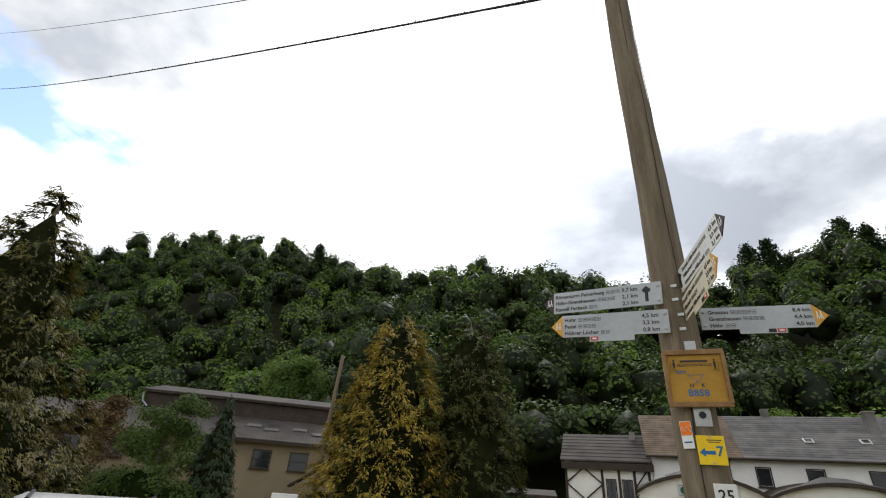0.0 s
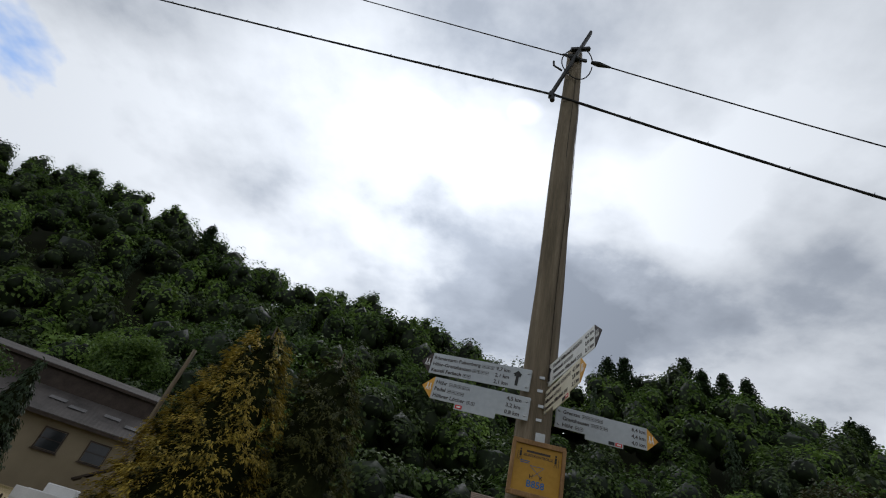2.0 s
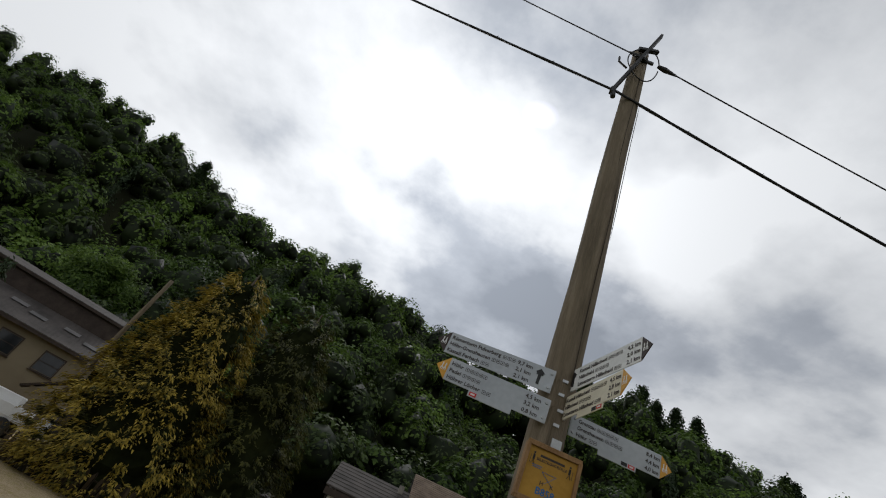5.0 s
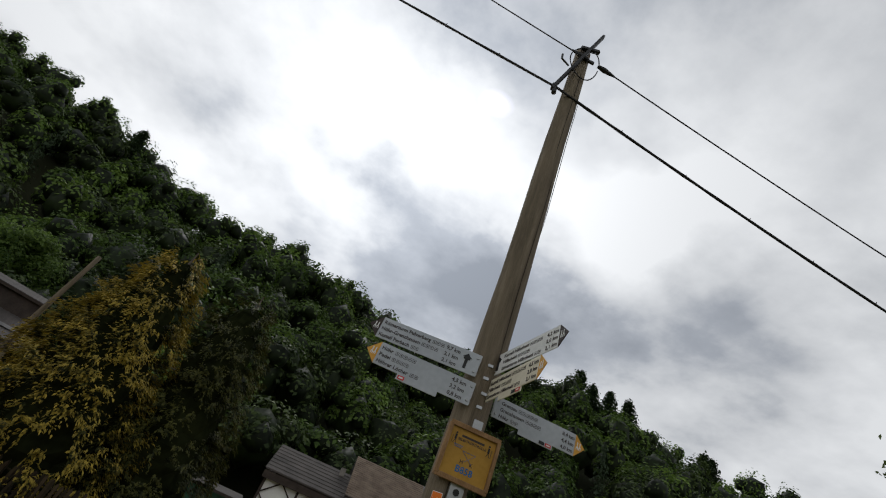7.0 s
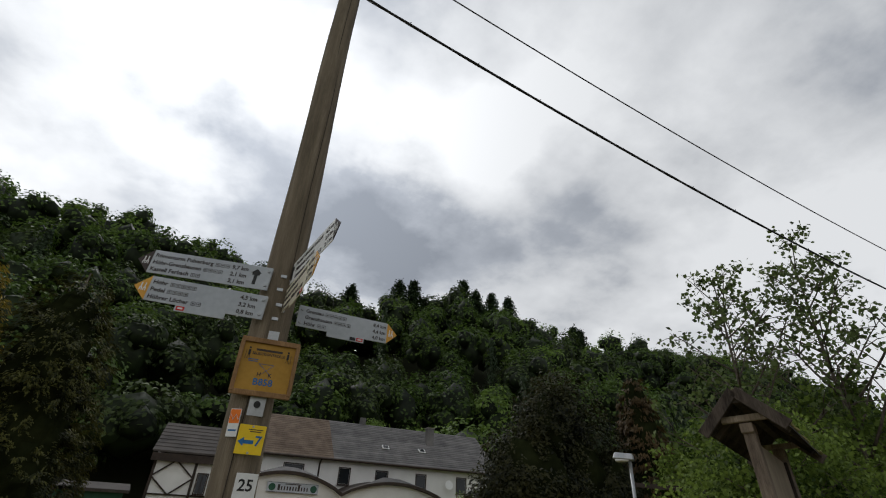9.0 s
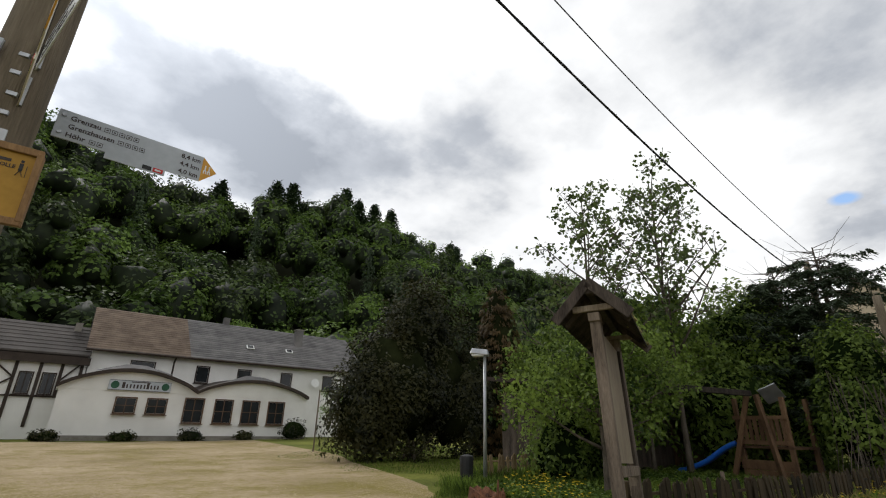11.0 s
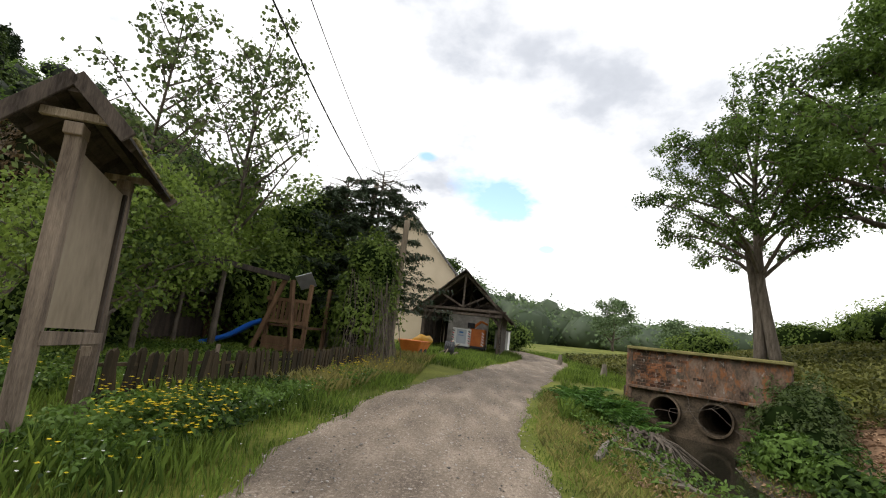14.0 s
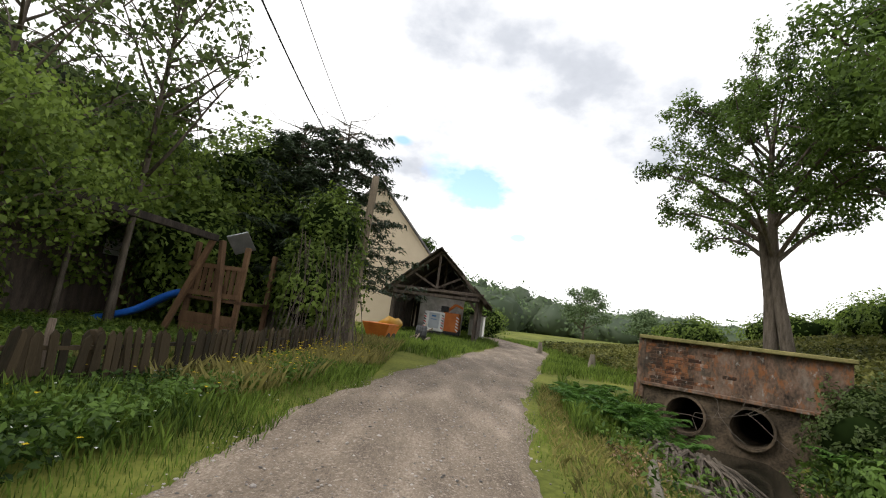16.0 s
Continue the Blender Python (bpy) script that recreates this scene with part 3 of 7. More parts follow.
def gz(x, y):
    x, y = np.asarray(x, dtype=float), np.asarray(y, dtype=float)
    z = 0.016 * np.clip(x - 9, 0, 70)
    off = y - lane_c(x)
    near = sstep(-2, 3, x) * (1 - sstep(60, 90, x))
    z = z + near * 0.05 * sstep(1.5, 2.8, off) * (1 - 0.6 * sstep(6, 9, y) * (1 - sstep(9, 12, x)))
    z = z + 0.30 * sstep(12, 30, y) + 0.7 * sstep(6, 24, -x) * sstep(6, 16, y)
    # wooded hillside
    ridge = np.interp(x, RIDGE_X, RIDGE_Z) + 0.8 * np.sin(x * 0.21) + 0.5 * np.sin(x * 0.47)
    ridge = ridge * (1 - 0.9 * sstep(150, 280, x))
    s = np.clip((y - 42 - 3 * np.sin(x * 0.1)) / 54, 0, 1)
    z = z + ridge * (0.8 * s + 0.2 * sstep(0, 1, s)) - 0.12 * np.clip(y - 110, 0, 300) * 0.2
    # rising ground across the stream
    r = np.clip(-7.2 - y, 0, 16)
    z = z + 0.25 * r * np.where(x < 20, 1, np.exp(-((x - 20) / 15) ** 2)) * sstep(-10, 6, x) + 0.03 * np.clip(-10 - y, 0, 60) * sstep(20, 50, x)
    # bridge approach behind the parapet
    e = (WALL_B - WALL_A) / np.linalg.norm(WALL_B - WALL_A)
    along = (x - WALL_A[0]) * e[0] + (y - WALL_A[1]) * e[1]
    behind = (x - WALL_A[0]) * 0.761 - (y - WALL_A[1]) * 0.648
    up = sstep(2.3, 3.0, behind) * sstep(-1.2, 0.0, along) * (1 - sstep(4.5, 7, along)) * (1 - sstep(4.5, 7, behind))
    z = z + up * np.maximum(0.0, 1.0 - z)
    # stream bed
    d = stream_d(x, y)
    z = z - (0.62 * np.exp(-(d / 0.95) ** 2)) * (1 - sstep(2.0, 2.4, behind) * sstep(8, 10, x))
    z = z - 0.55 * np.exp(-(np.hypot(x - 13.75, y + 5.55) / 1.0) ** 2) * (1 - sstep(0.1, 0.4, behind))
    z = z - 0.12 * sstep(-1.6, -2.6, off) * sstep(0, 4, x) * (1 - sstep(13, 17, x)) * (1 - sstep(-7, -9, y))
    return z


def g1(x, y):
    return float(gz(x, y))


def grid(xs, ys, lift=0.0, rough=0.0, seed=1):
    X, Y = np.meshgrid(xs, ys, indexing="ij")
    Z = gz(X, Y) + lift
    if rough:
        Z = Z + np.random.default_rng(seed).normal(0, rough, Z.shape)
    nx, ny = X.shape
    i = np.arange(nx * ny).reshape(nx, ny)
    f = np.stack([i[:-1, :-1], i[1:, :-1], i[1:, 1:], i[:-1, 1:]], -1).reshape(-1, 4)
    return np.stack([X, Y, Z], -1).reshape(-1, 3), f


def spaced(lo, hi, step, far_lo, far_hi, grow=1.16):
    a = list(np.arange(lo, hi, step))
    s, x = step, lo
    left = []
    while x > far_lo:
        s *= grow
        x -= min(s, 400)
        left.append(x)
    s, x = step, a[-1]
    right = []
    while x < far_hi:
        s *= grow
        x += min(s, 400)
        right.append(x)
    return np.array(left[::-1] + a + right)


v, f = grid(spaced(1, 24, 0.2, -2500, 2500), spaced(-11, 9, 0.2, -2500, 2500))
v[:, 2] -= 0.06 * (np.abs(v[:, 1] - lane_c(v[:, 0])) < 1.15) * (v[:, 0] > -30) * (v[:, 0] < 69)
tagged(new("ground", np_mesh("ground", v, f, M_ground, True)), "grassy valley ground with rough meadow", "ground", kind="structure")


def strip(name, xs, left, right, mat, label, lift, n=9, kind="structure", category="road", sag=0.0):
    """A band of ground between two edges given as functions of x."""
    V = []
    for x in xs:
        a, b = left(x), right(x)
        for k in range(n):
            t = k / (n - 1)
            y = a + (b - a) * t
            edge = min(t, 1 - t) * 2
            rut = sag * (math.exp(-((t - 0.27) / 0.1) ** 2) + math.exp(-((t - 0.73) / 0.1) ** 2))
            V.append((x, y, g1(x, y) + (lift if edge > 0.05 else -0.02) + 0.006 * noise.noise((x * 2.2, y * 2.2, 0)) * (edge > 0.05) - rut))
    m = len(xs)
    i = np.arange(m * n).reshape(m, n)
    F = np.stack([i[:-1, :-1], i[1:, :-1], i[1:, 1:], i[:-1, 1:]], -1).reshape(-1, 4)
    return tagged(new(name, np_mesh(name, V, F, mat, True)), label, category, kind=kind)


def wob(x, k, a=0.07):
    return a * (math.sin(x * 1.7 + k) + 0.6 * math.sin(x * 4.1 + 2 * k) + 0.4 * math.sin(x * 9.3 + k))


lane_xs = np.concatenate([np.arange(-30, 0, 1.0), np.arange(0, 20, 0.15), np.arange(20, 70, 0.6)])
strip("road", lane_xs, lambda x: float(lane_c(x)) + 1.37 + wob(x, 1), lambda x: float(lane_c(x)) - 1.34 + wob(x, 4), M_lane,
      "stony grey-brown gravel farm lane with wheel ruts", 0.035, 21, sag=0.022)
# car park in front of the inn: a wide worn gravel sheet, and a heap of pale gravel spread beside the lane
lot_xs = np.arange(-34, 11.6, 0.4)
strip("gravel_lot", lot_xs, lambda x: 29.0 + wob(x * 0.4, 2, 0.5), lambda x: 3.4 + 0.9 * float(sstep(1.0, 4.5, x)) + 0.55 * max(0, x - 3.0) ** 1.15 + wob(x, 5, 0.25) + 8.0 * float(sstep(8.5, 11.5, x)), M_lot,
      "sandy yellow gravel car park with thin grass", 0.03, 40, category="car park")
strip("gravel_patch", np.arange(3.7, 7.7, 0.1), lambda x: 3.6 + 2.5 * float(sstep(3.6, 5.2, x)) - 0.9 * float(sstep(6.4, 7.6, x)) + wob(x * 1.3, 3, 0.10), lambda x: 3.6 + 0.62 * max(0, x - 4.9) + wob(x, 8, 0.12), M_pale,
      "spread of pale crushed gravel beside the lane", 0.05, 14, category="gravel")
strip("leaf_litter_ground", np.arange(3.0, 13.2, 0.2), lambda x: -5.6 - 0.5 * max(0.0, 7.0 - x) + wob(x, 3, 0.15) - 0.3 * float(sstep(10, 13, x)), lambda x: -9.5 + wob(x, 6, 0.2), M_litter,
      "slope of brown fallen leaves beside stream", 0.02, 16, category="leaf litter")

# ---- sign pole and its lines ----
PX, PY = 1.06, 2.42
POLE_TOP = 7.75


def utility_pole(x, y, top, r0, r1, label, lean=(0, 0), name="utility_pole"):
    p = thing(name, pose(x, y, g1(x, y) - 0.05), label, "utility pole")
    n = 12
    rng = random.Random(3)
    pts = [(lean[0] * i / n + 0.006 * math.sin(i * 1.3), lean[1] * i / n, top * i / n) for i in range(n + 1)]
    part("shaft", MB().tube(pts, [r0 + (r1 - r0) * i / n for i in range(n + 1)], 20, 0.02, rng), M_polewood, p, smooth=True)
    return p


pole = utility_pole(PX - 0.04, PY, POLE_TOP, 0.148, 0.102, "tall weathered grey wooden utility pole carrying hiking signs", (-0.04, 0.0))
crack = MB()
for a, z0, z1 in ((-1.35, 2.9, 5.2), (-1.9, 1.2, 2.3), (-0.9, 4.4, 6.6), (-1.7, 5.4, 7.2)):
    rr = lambda z: 0.155 - 0.055 * z / POLE_TOP + 0.001
    crack.tube([((rr(z)) * math.cos(a + 0.04 * math.sin(z * 3)), rr(z) * math.sin(a + 0.04 * math.sin(z * 3)), z) for z in np.linspace(z0, z1, 9)], [0.001] + [0.004] * 7 + [0.001], 4)
part("drying_crack", crack, M_darkwood, pole)
# iron bracket at the top, leaning across the pole, with its wire loop
bar = part("crossbar", MB().beam((-0.30, -0.10, POLE_TOP - 1.2), (0.12, -0.17, POLE_TOP + 0.36), 0.06, 0.035), M_blackiron, pole, "black iron bracket", bevel=0.005)
part("clamp", MB().beam((-0.12, -0.14, POLE_TOP - 0.12), (0.13, -0.14, POLE_TOP - 0.02), 0.05, 0.05).box((0, -0.11, POLE_TOP - 0.28), (0.22, 0.03, 0.05)), M_blackiron, pole, bevel=0.004)
loop = MB()
loop.tube([(-0.02 + 0.20 * math.cos(a), -0.13 - 0.02 * math.sin(2 * a), POLE_TOP - 0.40 + 0.36 * math.sin(a)) for a in np.linspace(0.3, 6.2, 26)], [0.008] * 26, 6)
part("wire_loop", loop, M_cable, pole)
part("hook", MB().tube([(-0.20, -0.11, POLE_TOP - 0.60), (-0.31, -0.11, POLE_TOP - 0.52), (-0.32, -0.11, POLE_TOP - 0.42)], [0.014] * 3, 6), M_blackiron, pole)
part("cable_clamp", MB().tube([(-0.28, -0.10, POLE_TOP - 1.1), (-0.26, -0.10, POLE_TOP - 1.26)], [0.035, 0.03], 8), M_blackiron, pole)
W1 = Vector((PX - 0.29, PY - 0.12, g1(PX, PY) + POLE_TOP - 1.22))
W2 = Vector((PX + 0.04, PY - 0.15, g1(PX, PY) + POLE_TOP - 0.40))


def cable(name, a, b, sag, r, label, tags=0):
    pts = []
    for i in range(41):
        t = i / 40
        p = a.lerp(b, t)
        p.z -= sag * 4 * t * (1 - t)
        pts.append(p)
    c = thing(name, pose(0, 0, 0), label, "cable")
    if tags:
        for k in range(2):
            q = [p + Vector((0.6 * r * math.cos(i * 2.2 + k * 3.14), 0.6 * r * math.sin(i * 2.2 + k * 3.14), 0.6 * r * math.sin(i * 2.2 + k * 3.14))) for i, p in enumerate(pts)]
            part("strand", MB().tube(q, [r * 0.75] * 41, 6), M_cable, c)
        n = int((b - a).length / 0.9)
        for i in range(1, n):
            t = i / n
            p = a.lerp(b, t)
            p.z -= sag * 4 * t * (1 - t)
            part("tie", MB().tube([p + Vector((0, 0, r)), p + Vector((0.02, 0, r + 0.035))], [0.007, 0.004], 4), M_cable, c)
    else:
        part("strand", MB().tube(pts, [r] * 41, 6), M_cable, c)
    return c


FAR_POLE = Vector((19.4, 3.35, 6.1))
LEFT1, LEFT2 = Vector((-34.2, 10.0, 22.7)), Vector((-33.1, 8.1, 25.2))
cable("power_cable", W1, LEFT1, 0.35, 0.020, "thick black twisted overhead power cable", 1)
cable("power_cable", W1, FAR_POLE + Vector((-0.1, 0, -0.25)), 0.55, 0.020, "thick black twisted overhead power cable", 1)
cable("telephone_cable", W2 + Vector((-0.2, 0, 0.03)), LEFT2, 0.3, 0.009, "thin black overhead telephone cable")
cable("telephone_cable", W2 + Vector((0.2, 0, -0.03)), FAR_POLE + Vector((0.1, -0.3, 0.45)), 0.5, 0.009, "thin black overhead telephone cable")
for s in (-1, 1):
    d = (LEFT2 - W2).normalized() if s < 0 else (FAR_POLE - W2).normalized()
    a = W2 + d * 0.08
    part("strain_clamp", MB().tube([a - pole.matrix_world.translation, a + d * 0.1 - pole.matrix_world.translation, a + d * 0.26 - pole.matrix_world.translation], [0.022, 0.036, 0.012], 8), M_blackiron, pole)

# ---- hiking signs ----
def arrow_sign(name, yaw, z, length, height, left, tip, lines, dists, label, plate=M_sign, tab=None, arrow=False, start=0.02, tilt=0.0, out=0.175):
    """A pointed direction sign on the pole. Local x runs outward from the pole, the face looks along -y."""
    s = thing(name, pose(PX, PY, z, 0, tilt, yaw), label, "direction sign", "hiking direction signs")
    sx = -1 if left else 1
    h, tipw = height / 2, 0.085
    body = [(sx * start, -h), (sx * (length - tipw), -h), (sx * (length - tipw), h), (sx * start, h)]
    if tab:
        x0, x1, d = tab
        body = [(sx * start, -h), (sx * x0, -h), (sx * x0, -h - d), (sx * x1, -h - d), (sx * (x1 + 0.0), -h), (sx * (length - tipw), -h), (sx * (length - tipw), h), (sx * start, h)]
    y0 = -out
    part("plate", MB().prism(body, y0, y0 + 0.006), plate, s, bevel=0.0008)
    part("tip", MB().prism([(sx * (length - tipw), -h), (sx * length, 0), (sx * (length - tipw), h)], y0 - 0.001, y0 + 0.005), tip, s, "coloured arrow tip")
    hik = MB()
    for k in (0, 1):
        hx = sx * (length - tipw + 0.02 + 0.022 * k)
        hik.box((hx, y0 - 0.002, 0.006), (0.007, 0.001, 0.030)).box((hx, y0 - 0.002, 0.026), (0.008, 0.001, 0.008)).box((hx + 0.006, y0 - 0.002, -0.014), (0.005, 0.001, 0.022)).box((hx - 0.006, y0 - 0.002, -0.014), (0.005, 0.001, 0.022))
    part("hiker_symbol", hik, M_white, s)
    up = pose(0, 0, 0, 90, 0, 0)
    tsize = height * 0.235
    xl = -(length - tipw - 0.015) if left else start + 0.05
    xr = -start - 0.06 if left else length - tipw - 0.012
    if arrow and left:
        xr -= 0.10
    if arrow and not left:
        xl += 0.06
    for i, (a, b) in enumerate(zip(lines, dists)):
        zz = h - height * (0.30 + 0.30 * i)
        t = text_mesh("lettering", a, tsize, M_brownprint, s, pose(xl, y0 - 0.0015, zz) @ up)
        text_mesh("distance", b, tsize, M_brownprint, s, pose(xr, y0 - 0.0015, zz) @ up, "RIGHT")
        w = max(q.co.x for q in t.data.vertices)
        pic = MB()
        for k in range((5, 4, 2)[i] if len(lines) > 2 else 3):
            px = xl + w + 0.03 + k * 0.034
            if px < xr - 0.14:
                q = 0.012
                for cx_, cz_, ww, hh in ((0, q, 2 * q, 0.0025), (0, -q, 2 * q, 0.0025), (q, 0, 0.0025, 2 * q), (-q, 0, 0.0025, 2 * q), (0, 0, 0.010, 0.008)):
                    pic.box((px + cx_, y0 - 0.001, zz + 0.011 + cz_), (ww, 0.001, hh))
        if pic.v:
            part("pictogram", pic, M_brownprint, s)
    if arrow:
        ax = -start - 0.10 if left else start + 0.05
        part("tower_symbol", MB().box((ax, y0 - 0.002, -0.02), (0.022, 0.002, 0.075)).box((ax, y0 - 0.002, 0.022), (0.05, 0.002, 0.016)).prism([(ax - 0.035, 0.030), (ax + 0.035, 0.030), (ax, 0.062)], y0 - 0.003, y0 - 0.001), M_black, s)
    for bz in (-h * 0.62, h * 0.62):
        part("bolt", MB().tube([(sx * (start + 0.022), y0 + 0.004, bz), (sx * (start + 0.022), y0 - 0.009, bz)], [0.012, 0.009], 8), M_metal, s, "zinc bolt")
    part("bracket", MB().box((sx * (start + 0.022), y0 + 0.011, 0), (0.05, 0.010, height * 0.95)), M_metal, s)
    part("bracket_arm", MB().box((sx * 0.02, y0 * 0.5 + 0.02, h * 0.6), (0.04, abs(y0) * 0.9, 0.02)), M_metal, s)
    part("bracket_arm", MB().box((sx * 0.02, y0 * 0.5 + 0.02, -h * 0.6), (0.04, abs(y0) * 0.9, 0.02)), M_metal, s)
    if tab:
        part("route_badge", MB().box((sx * (x1 - 0.035), y0 - 0.001, -h - d * 0.45), (0.05, 0.002, d * 0.7)), M_red, s)
        part("badge_number", MB().box((sx * (x1 - 0.035), y0 - 0.0025, -h - d * 0.45), (0.03, 0.001, d * 0.3)), M_white, s)
        if not left:
            part("route_badge_dark", MB().box((sx * (x1 - 0.09), y0 - 0.001, -h - d * 0.45), (0.045, 0.002, d * 0.7)), M_black, s)
    return s


arrow_sign("direction_sign", -15, 2.87, 0.99, 0.175, True, M_brownprint, ["Römerturm Pulverberg", "Höhr-Grenzhausen", "Kastell Ferbach"], ["9,7 km", "2,1 km", "2,1 km"],
           "grey-white enamel arrow sign with dark tip, on wooden pole", arrow=True, start=0.10, tilt=3.0)
arrow_sign("direction_sign", -9.7, 2.65, 0.922, 0.172, True, M_orange, ["Höhr", "Pedel", "Höhrer Löcher"], ["4,5 km", "3,2 km", "0,8 km"],
           "grey enamel arrow sign with amber tip, on wooden pole", tab=(0.33, 0.64, 0.04), start=0.10, tilt=2.5)
arrow_sign("direction_sign", 2, 2.735, 0.905, 0.165, False, M_orange, ["Grenzau", "Grenzhausen", "Höhr"], ["8,4 km", "4,4 km", "4,0 km"],
           "grey enamel arrow sign with amber tip, on wooden pole", tab=(0.35, 0.64, 0.035), start=0.12, out=-0.06)
arrow_sign("direction_sign", -77, 2.95, 0.874, 0.175, False, M_brownprint, ["Kastell Hillscheid", "Hillscheid", "Limesturm Hillscheid"], ["4,2 km", "2,0 km", "2,1 km"],
           "white enamel arrow sign with dark tip, on wooden pole", arrow=True, start=0.08, out=0.03, plate=M_white, tilt=-5.4)
arrow_sign("direction_sign", -82, 2.735, 0.83, 0.172, False, M_orange, ["Kastell Hillscheid", "Hillscheid", "Limesturm Hillscheid"], ["4,5 km", "2,8 km", "2,1 km"],
           "cream yellowed arrow sign with amber tip, on wooden pole", start=0.08, out=0.03, plate=M_signcream, tilt=-3.0, tab=(0.30, 0.58, 0.035))

# yellow control box
bx = thing("checkpoint_box", pose(PX - 0.03, PY - 0.165, 2.253, 4, 0, -2) @ Matrix.Scale(0.95, 4), "shallow wooden box with yellow hiking checkpoint notice", "notice box")
part("box_body", MB().box((0, 0.02, 0), (0.38, 0.05, 0.36)), M_boxframe, bx, bevel=0.004)
part("notice_face", MB().box((0, -0.012, 0), (0.335, 0.012, 0.315)), M_yellow, bx, "faded yellow notice")
for a, b in (((-0.19, 0.172), (0.19, 0.172)), ((-0.19, -0.172), (0.19, -0.172)), ((-0.18, -0.17), (-0.18, 0.17)), ((0.18, -0.17), (0.18, 0.17))):
    part("frame_strip", MB().beam((a[0], -0.022, a[1]), (b[0], -0.022, b[1]), 0.026, 0.034), M_boxframe, bx, bevel=0.003)
upm = pose(0, 0, 0, 90, 0, 0)
part("unreadable_line", MB().box((0, -0.0195, 0.112), (0.17, 0.002, 0.014)), M_brownprint, bx)
text_mesh("lettering", "SELBSTKONTROLLE", 0.024, M_brownprint, bx, pose(0, -0.0195, 0.078) @ upm, "CENTER")
for tx_, tc2 in ((-0.035, "H"), (0.035, "K")):
    text_mesh("lettering", tc2, 0.036, M_brownprint, bx, pose(tx_, -0.0195, -0.060) @ upm, "CENTER")
text_mesh("number", "B858", 0.062, M_blue, bx, pose(0, -0.0195, -0.118) @ upm, "CENTER")
for s in (-1, 1):
    hk = MB()
    cx_ = s * 0.125
    hk.box((cx_, -0.0195, 0.09), (0.014, 0.002, 0.035)).box((cx_, -0.0195, 0.118), (0.012, 0.002, 0.012)).beam((cx_, -0.0195, 0.075), (cx_ - 0.012, -0.0195, 0.045), 0.007, 0.002).beam((cx_, -0.0195, 0.075), (cx_ + 0.012, -0.0195, 0.045), 0.007, 0.002).beam((cx_ + s * 0.02, -0.0195, 0.1), (cx_ + s * 0.022, -0.0195, 0.045), 0.003, 0.002)
    part("walker_symbol", hk, M_black, bx)
cr = MB()
for a, b in (((-0.05, 0.02), (0.035, -0.045)), ((0.05, 0.02), (-0.02, -0.045)), ((-0.05, 0.02), (0.05, 0.02))):
    cr.beam((a[0], -0.0195, a[1]), (b[0], -0.0195, b[1]), 0.002, 0.002)
cr.box((-0.09, -0.0195, 0.045), (0.07, 0.002, 0.004)).box((-0.09, -0.0195, 0.033), (0.06, 0.002, 0.004))
part("route_drawing", cr, M_blue, bx)
part("mount", MB().box((0, 0.0, 0.21), (0.07, 0.012, 0.09)), M_metal, bx)
part("mount", MB().box((0.0, 0.02, -0.24), (0.10, 0.03, 0.13)), M_metal, bx)
part("hole", MB().tube([(0, -0.002, -0.235), (0, 0.006, -0.235)], [0.022, 0.022], 12), M_black, bx)

st = thing("sticker_plate", pose(PX - 0.135, PY - 0.130, 1.915, 3, 0, -28) @ Matrix.Scale(0.8, 4), "small white plate with orange trail mark on pole", "trail marker")
part("plate", MB().box((0, 0, 0), (0.085, 0.004, 0.20)), M_white, st, bevel=0.001)
part("orange_field", MB().box((0, -0.003, 0.045), (0.078, 0.002, 0.10)), M_orangesticker, st)
zz = MB()
for i in range(4):
    zz.beam((-0.03 + 0.02 * i, -0.0045, 0.02 if i % 2 else 0.06), (-0.01 + 0.02 * i, -0.0045, 0.06 if i % 2 else 0.02), 0.010, 0.001)
part("wave_mark", zz, M_white, st)
part("small_print", MB().box((0, -0.003, -0.055), (0.06, 0.001, 0.012)), M_blue, st)

yp = thing("arrow_plate", pose(PX - 0.02, PY - 0.168, 1.825, 3, 0, 2) @ Matrix.Scale(0.93, 4), "yellow tin plate with blue arrow and number", "trail marker")
part("plate", MB().box((0, 0, 0), (0.165, 0.004, 0.175)), M_yellowplate, yp, bevel=0.001)
part("arrow", MB().prism([(-0.075, -0.015), (-0.04, 0.012), (-0.04, -0.004), (0.02, -0.004), (0.02, -0.026), (-0.04, -0.026), (-0.04, -0.042)], -0.0045, -0.002), M_blue, yp)
text_mesh("number", "7", 0.085, M_blue, yp, pose(0.025, -0.0035, -0.035) @ upm)
part("small_print", MB().box((0.02, -0.003, 0.06), (0.09, 0.001, 0.005)).box((0.02, -0.003, 0.048), (0.07, 0.001, 0.005)), M_brownprint, yp)
for sz in (0.078, -0.078):
    part("screw", MB().tube([(0, 0, sz), (0, -0.006, sz)], [0.008, 0.007], 8), M_metal, yp)

hp = thing("number_plate", pose(PX + 0.01, PY - 0.172, 1.575, 2, 0, 0), "small white metal plate with black numerals", "number plate")
part("plate", MB().box((0, 0, 0), (0.12, 0.004, 0.14)), M_white, hp, bevel=0.001)
text_mesh("number", "25", 0.085, M_black, hp, pose(0, -0.0035, -0.02) @ upm, "CENTER")


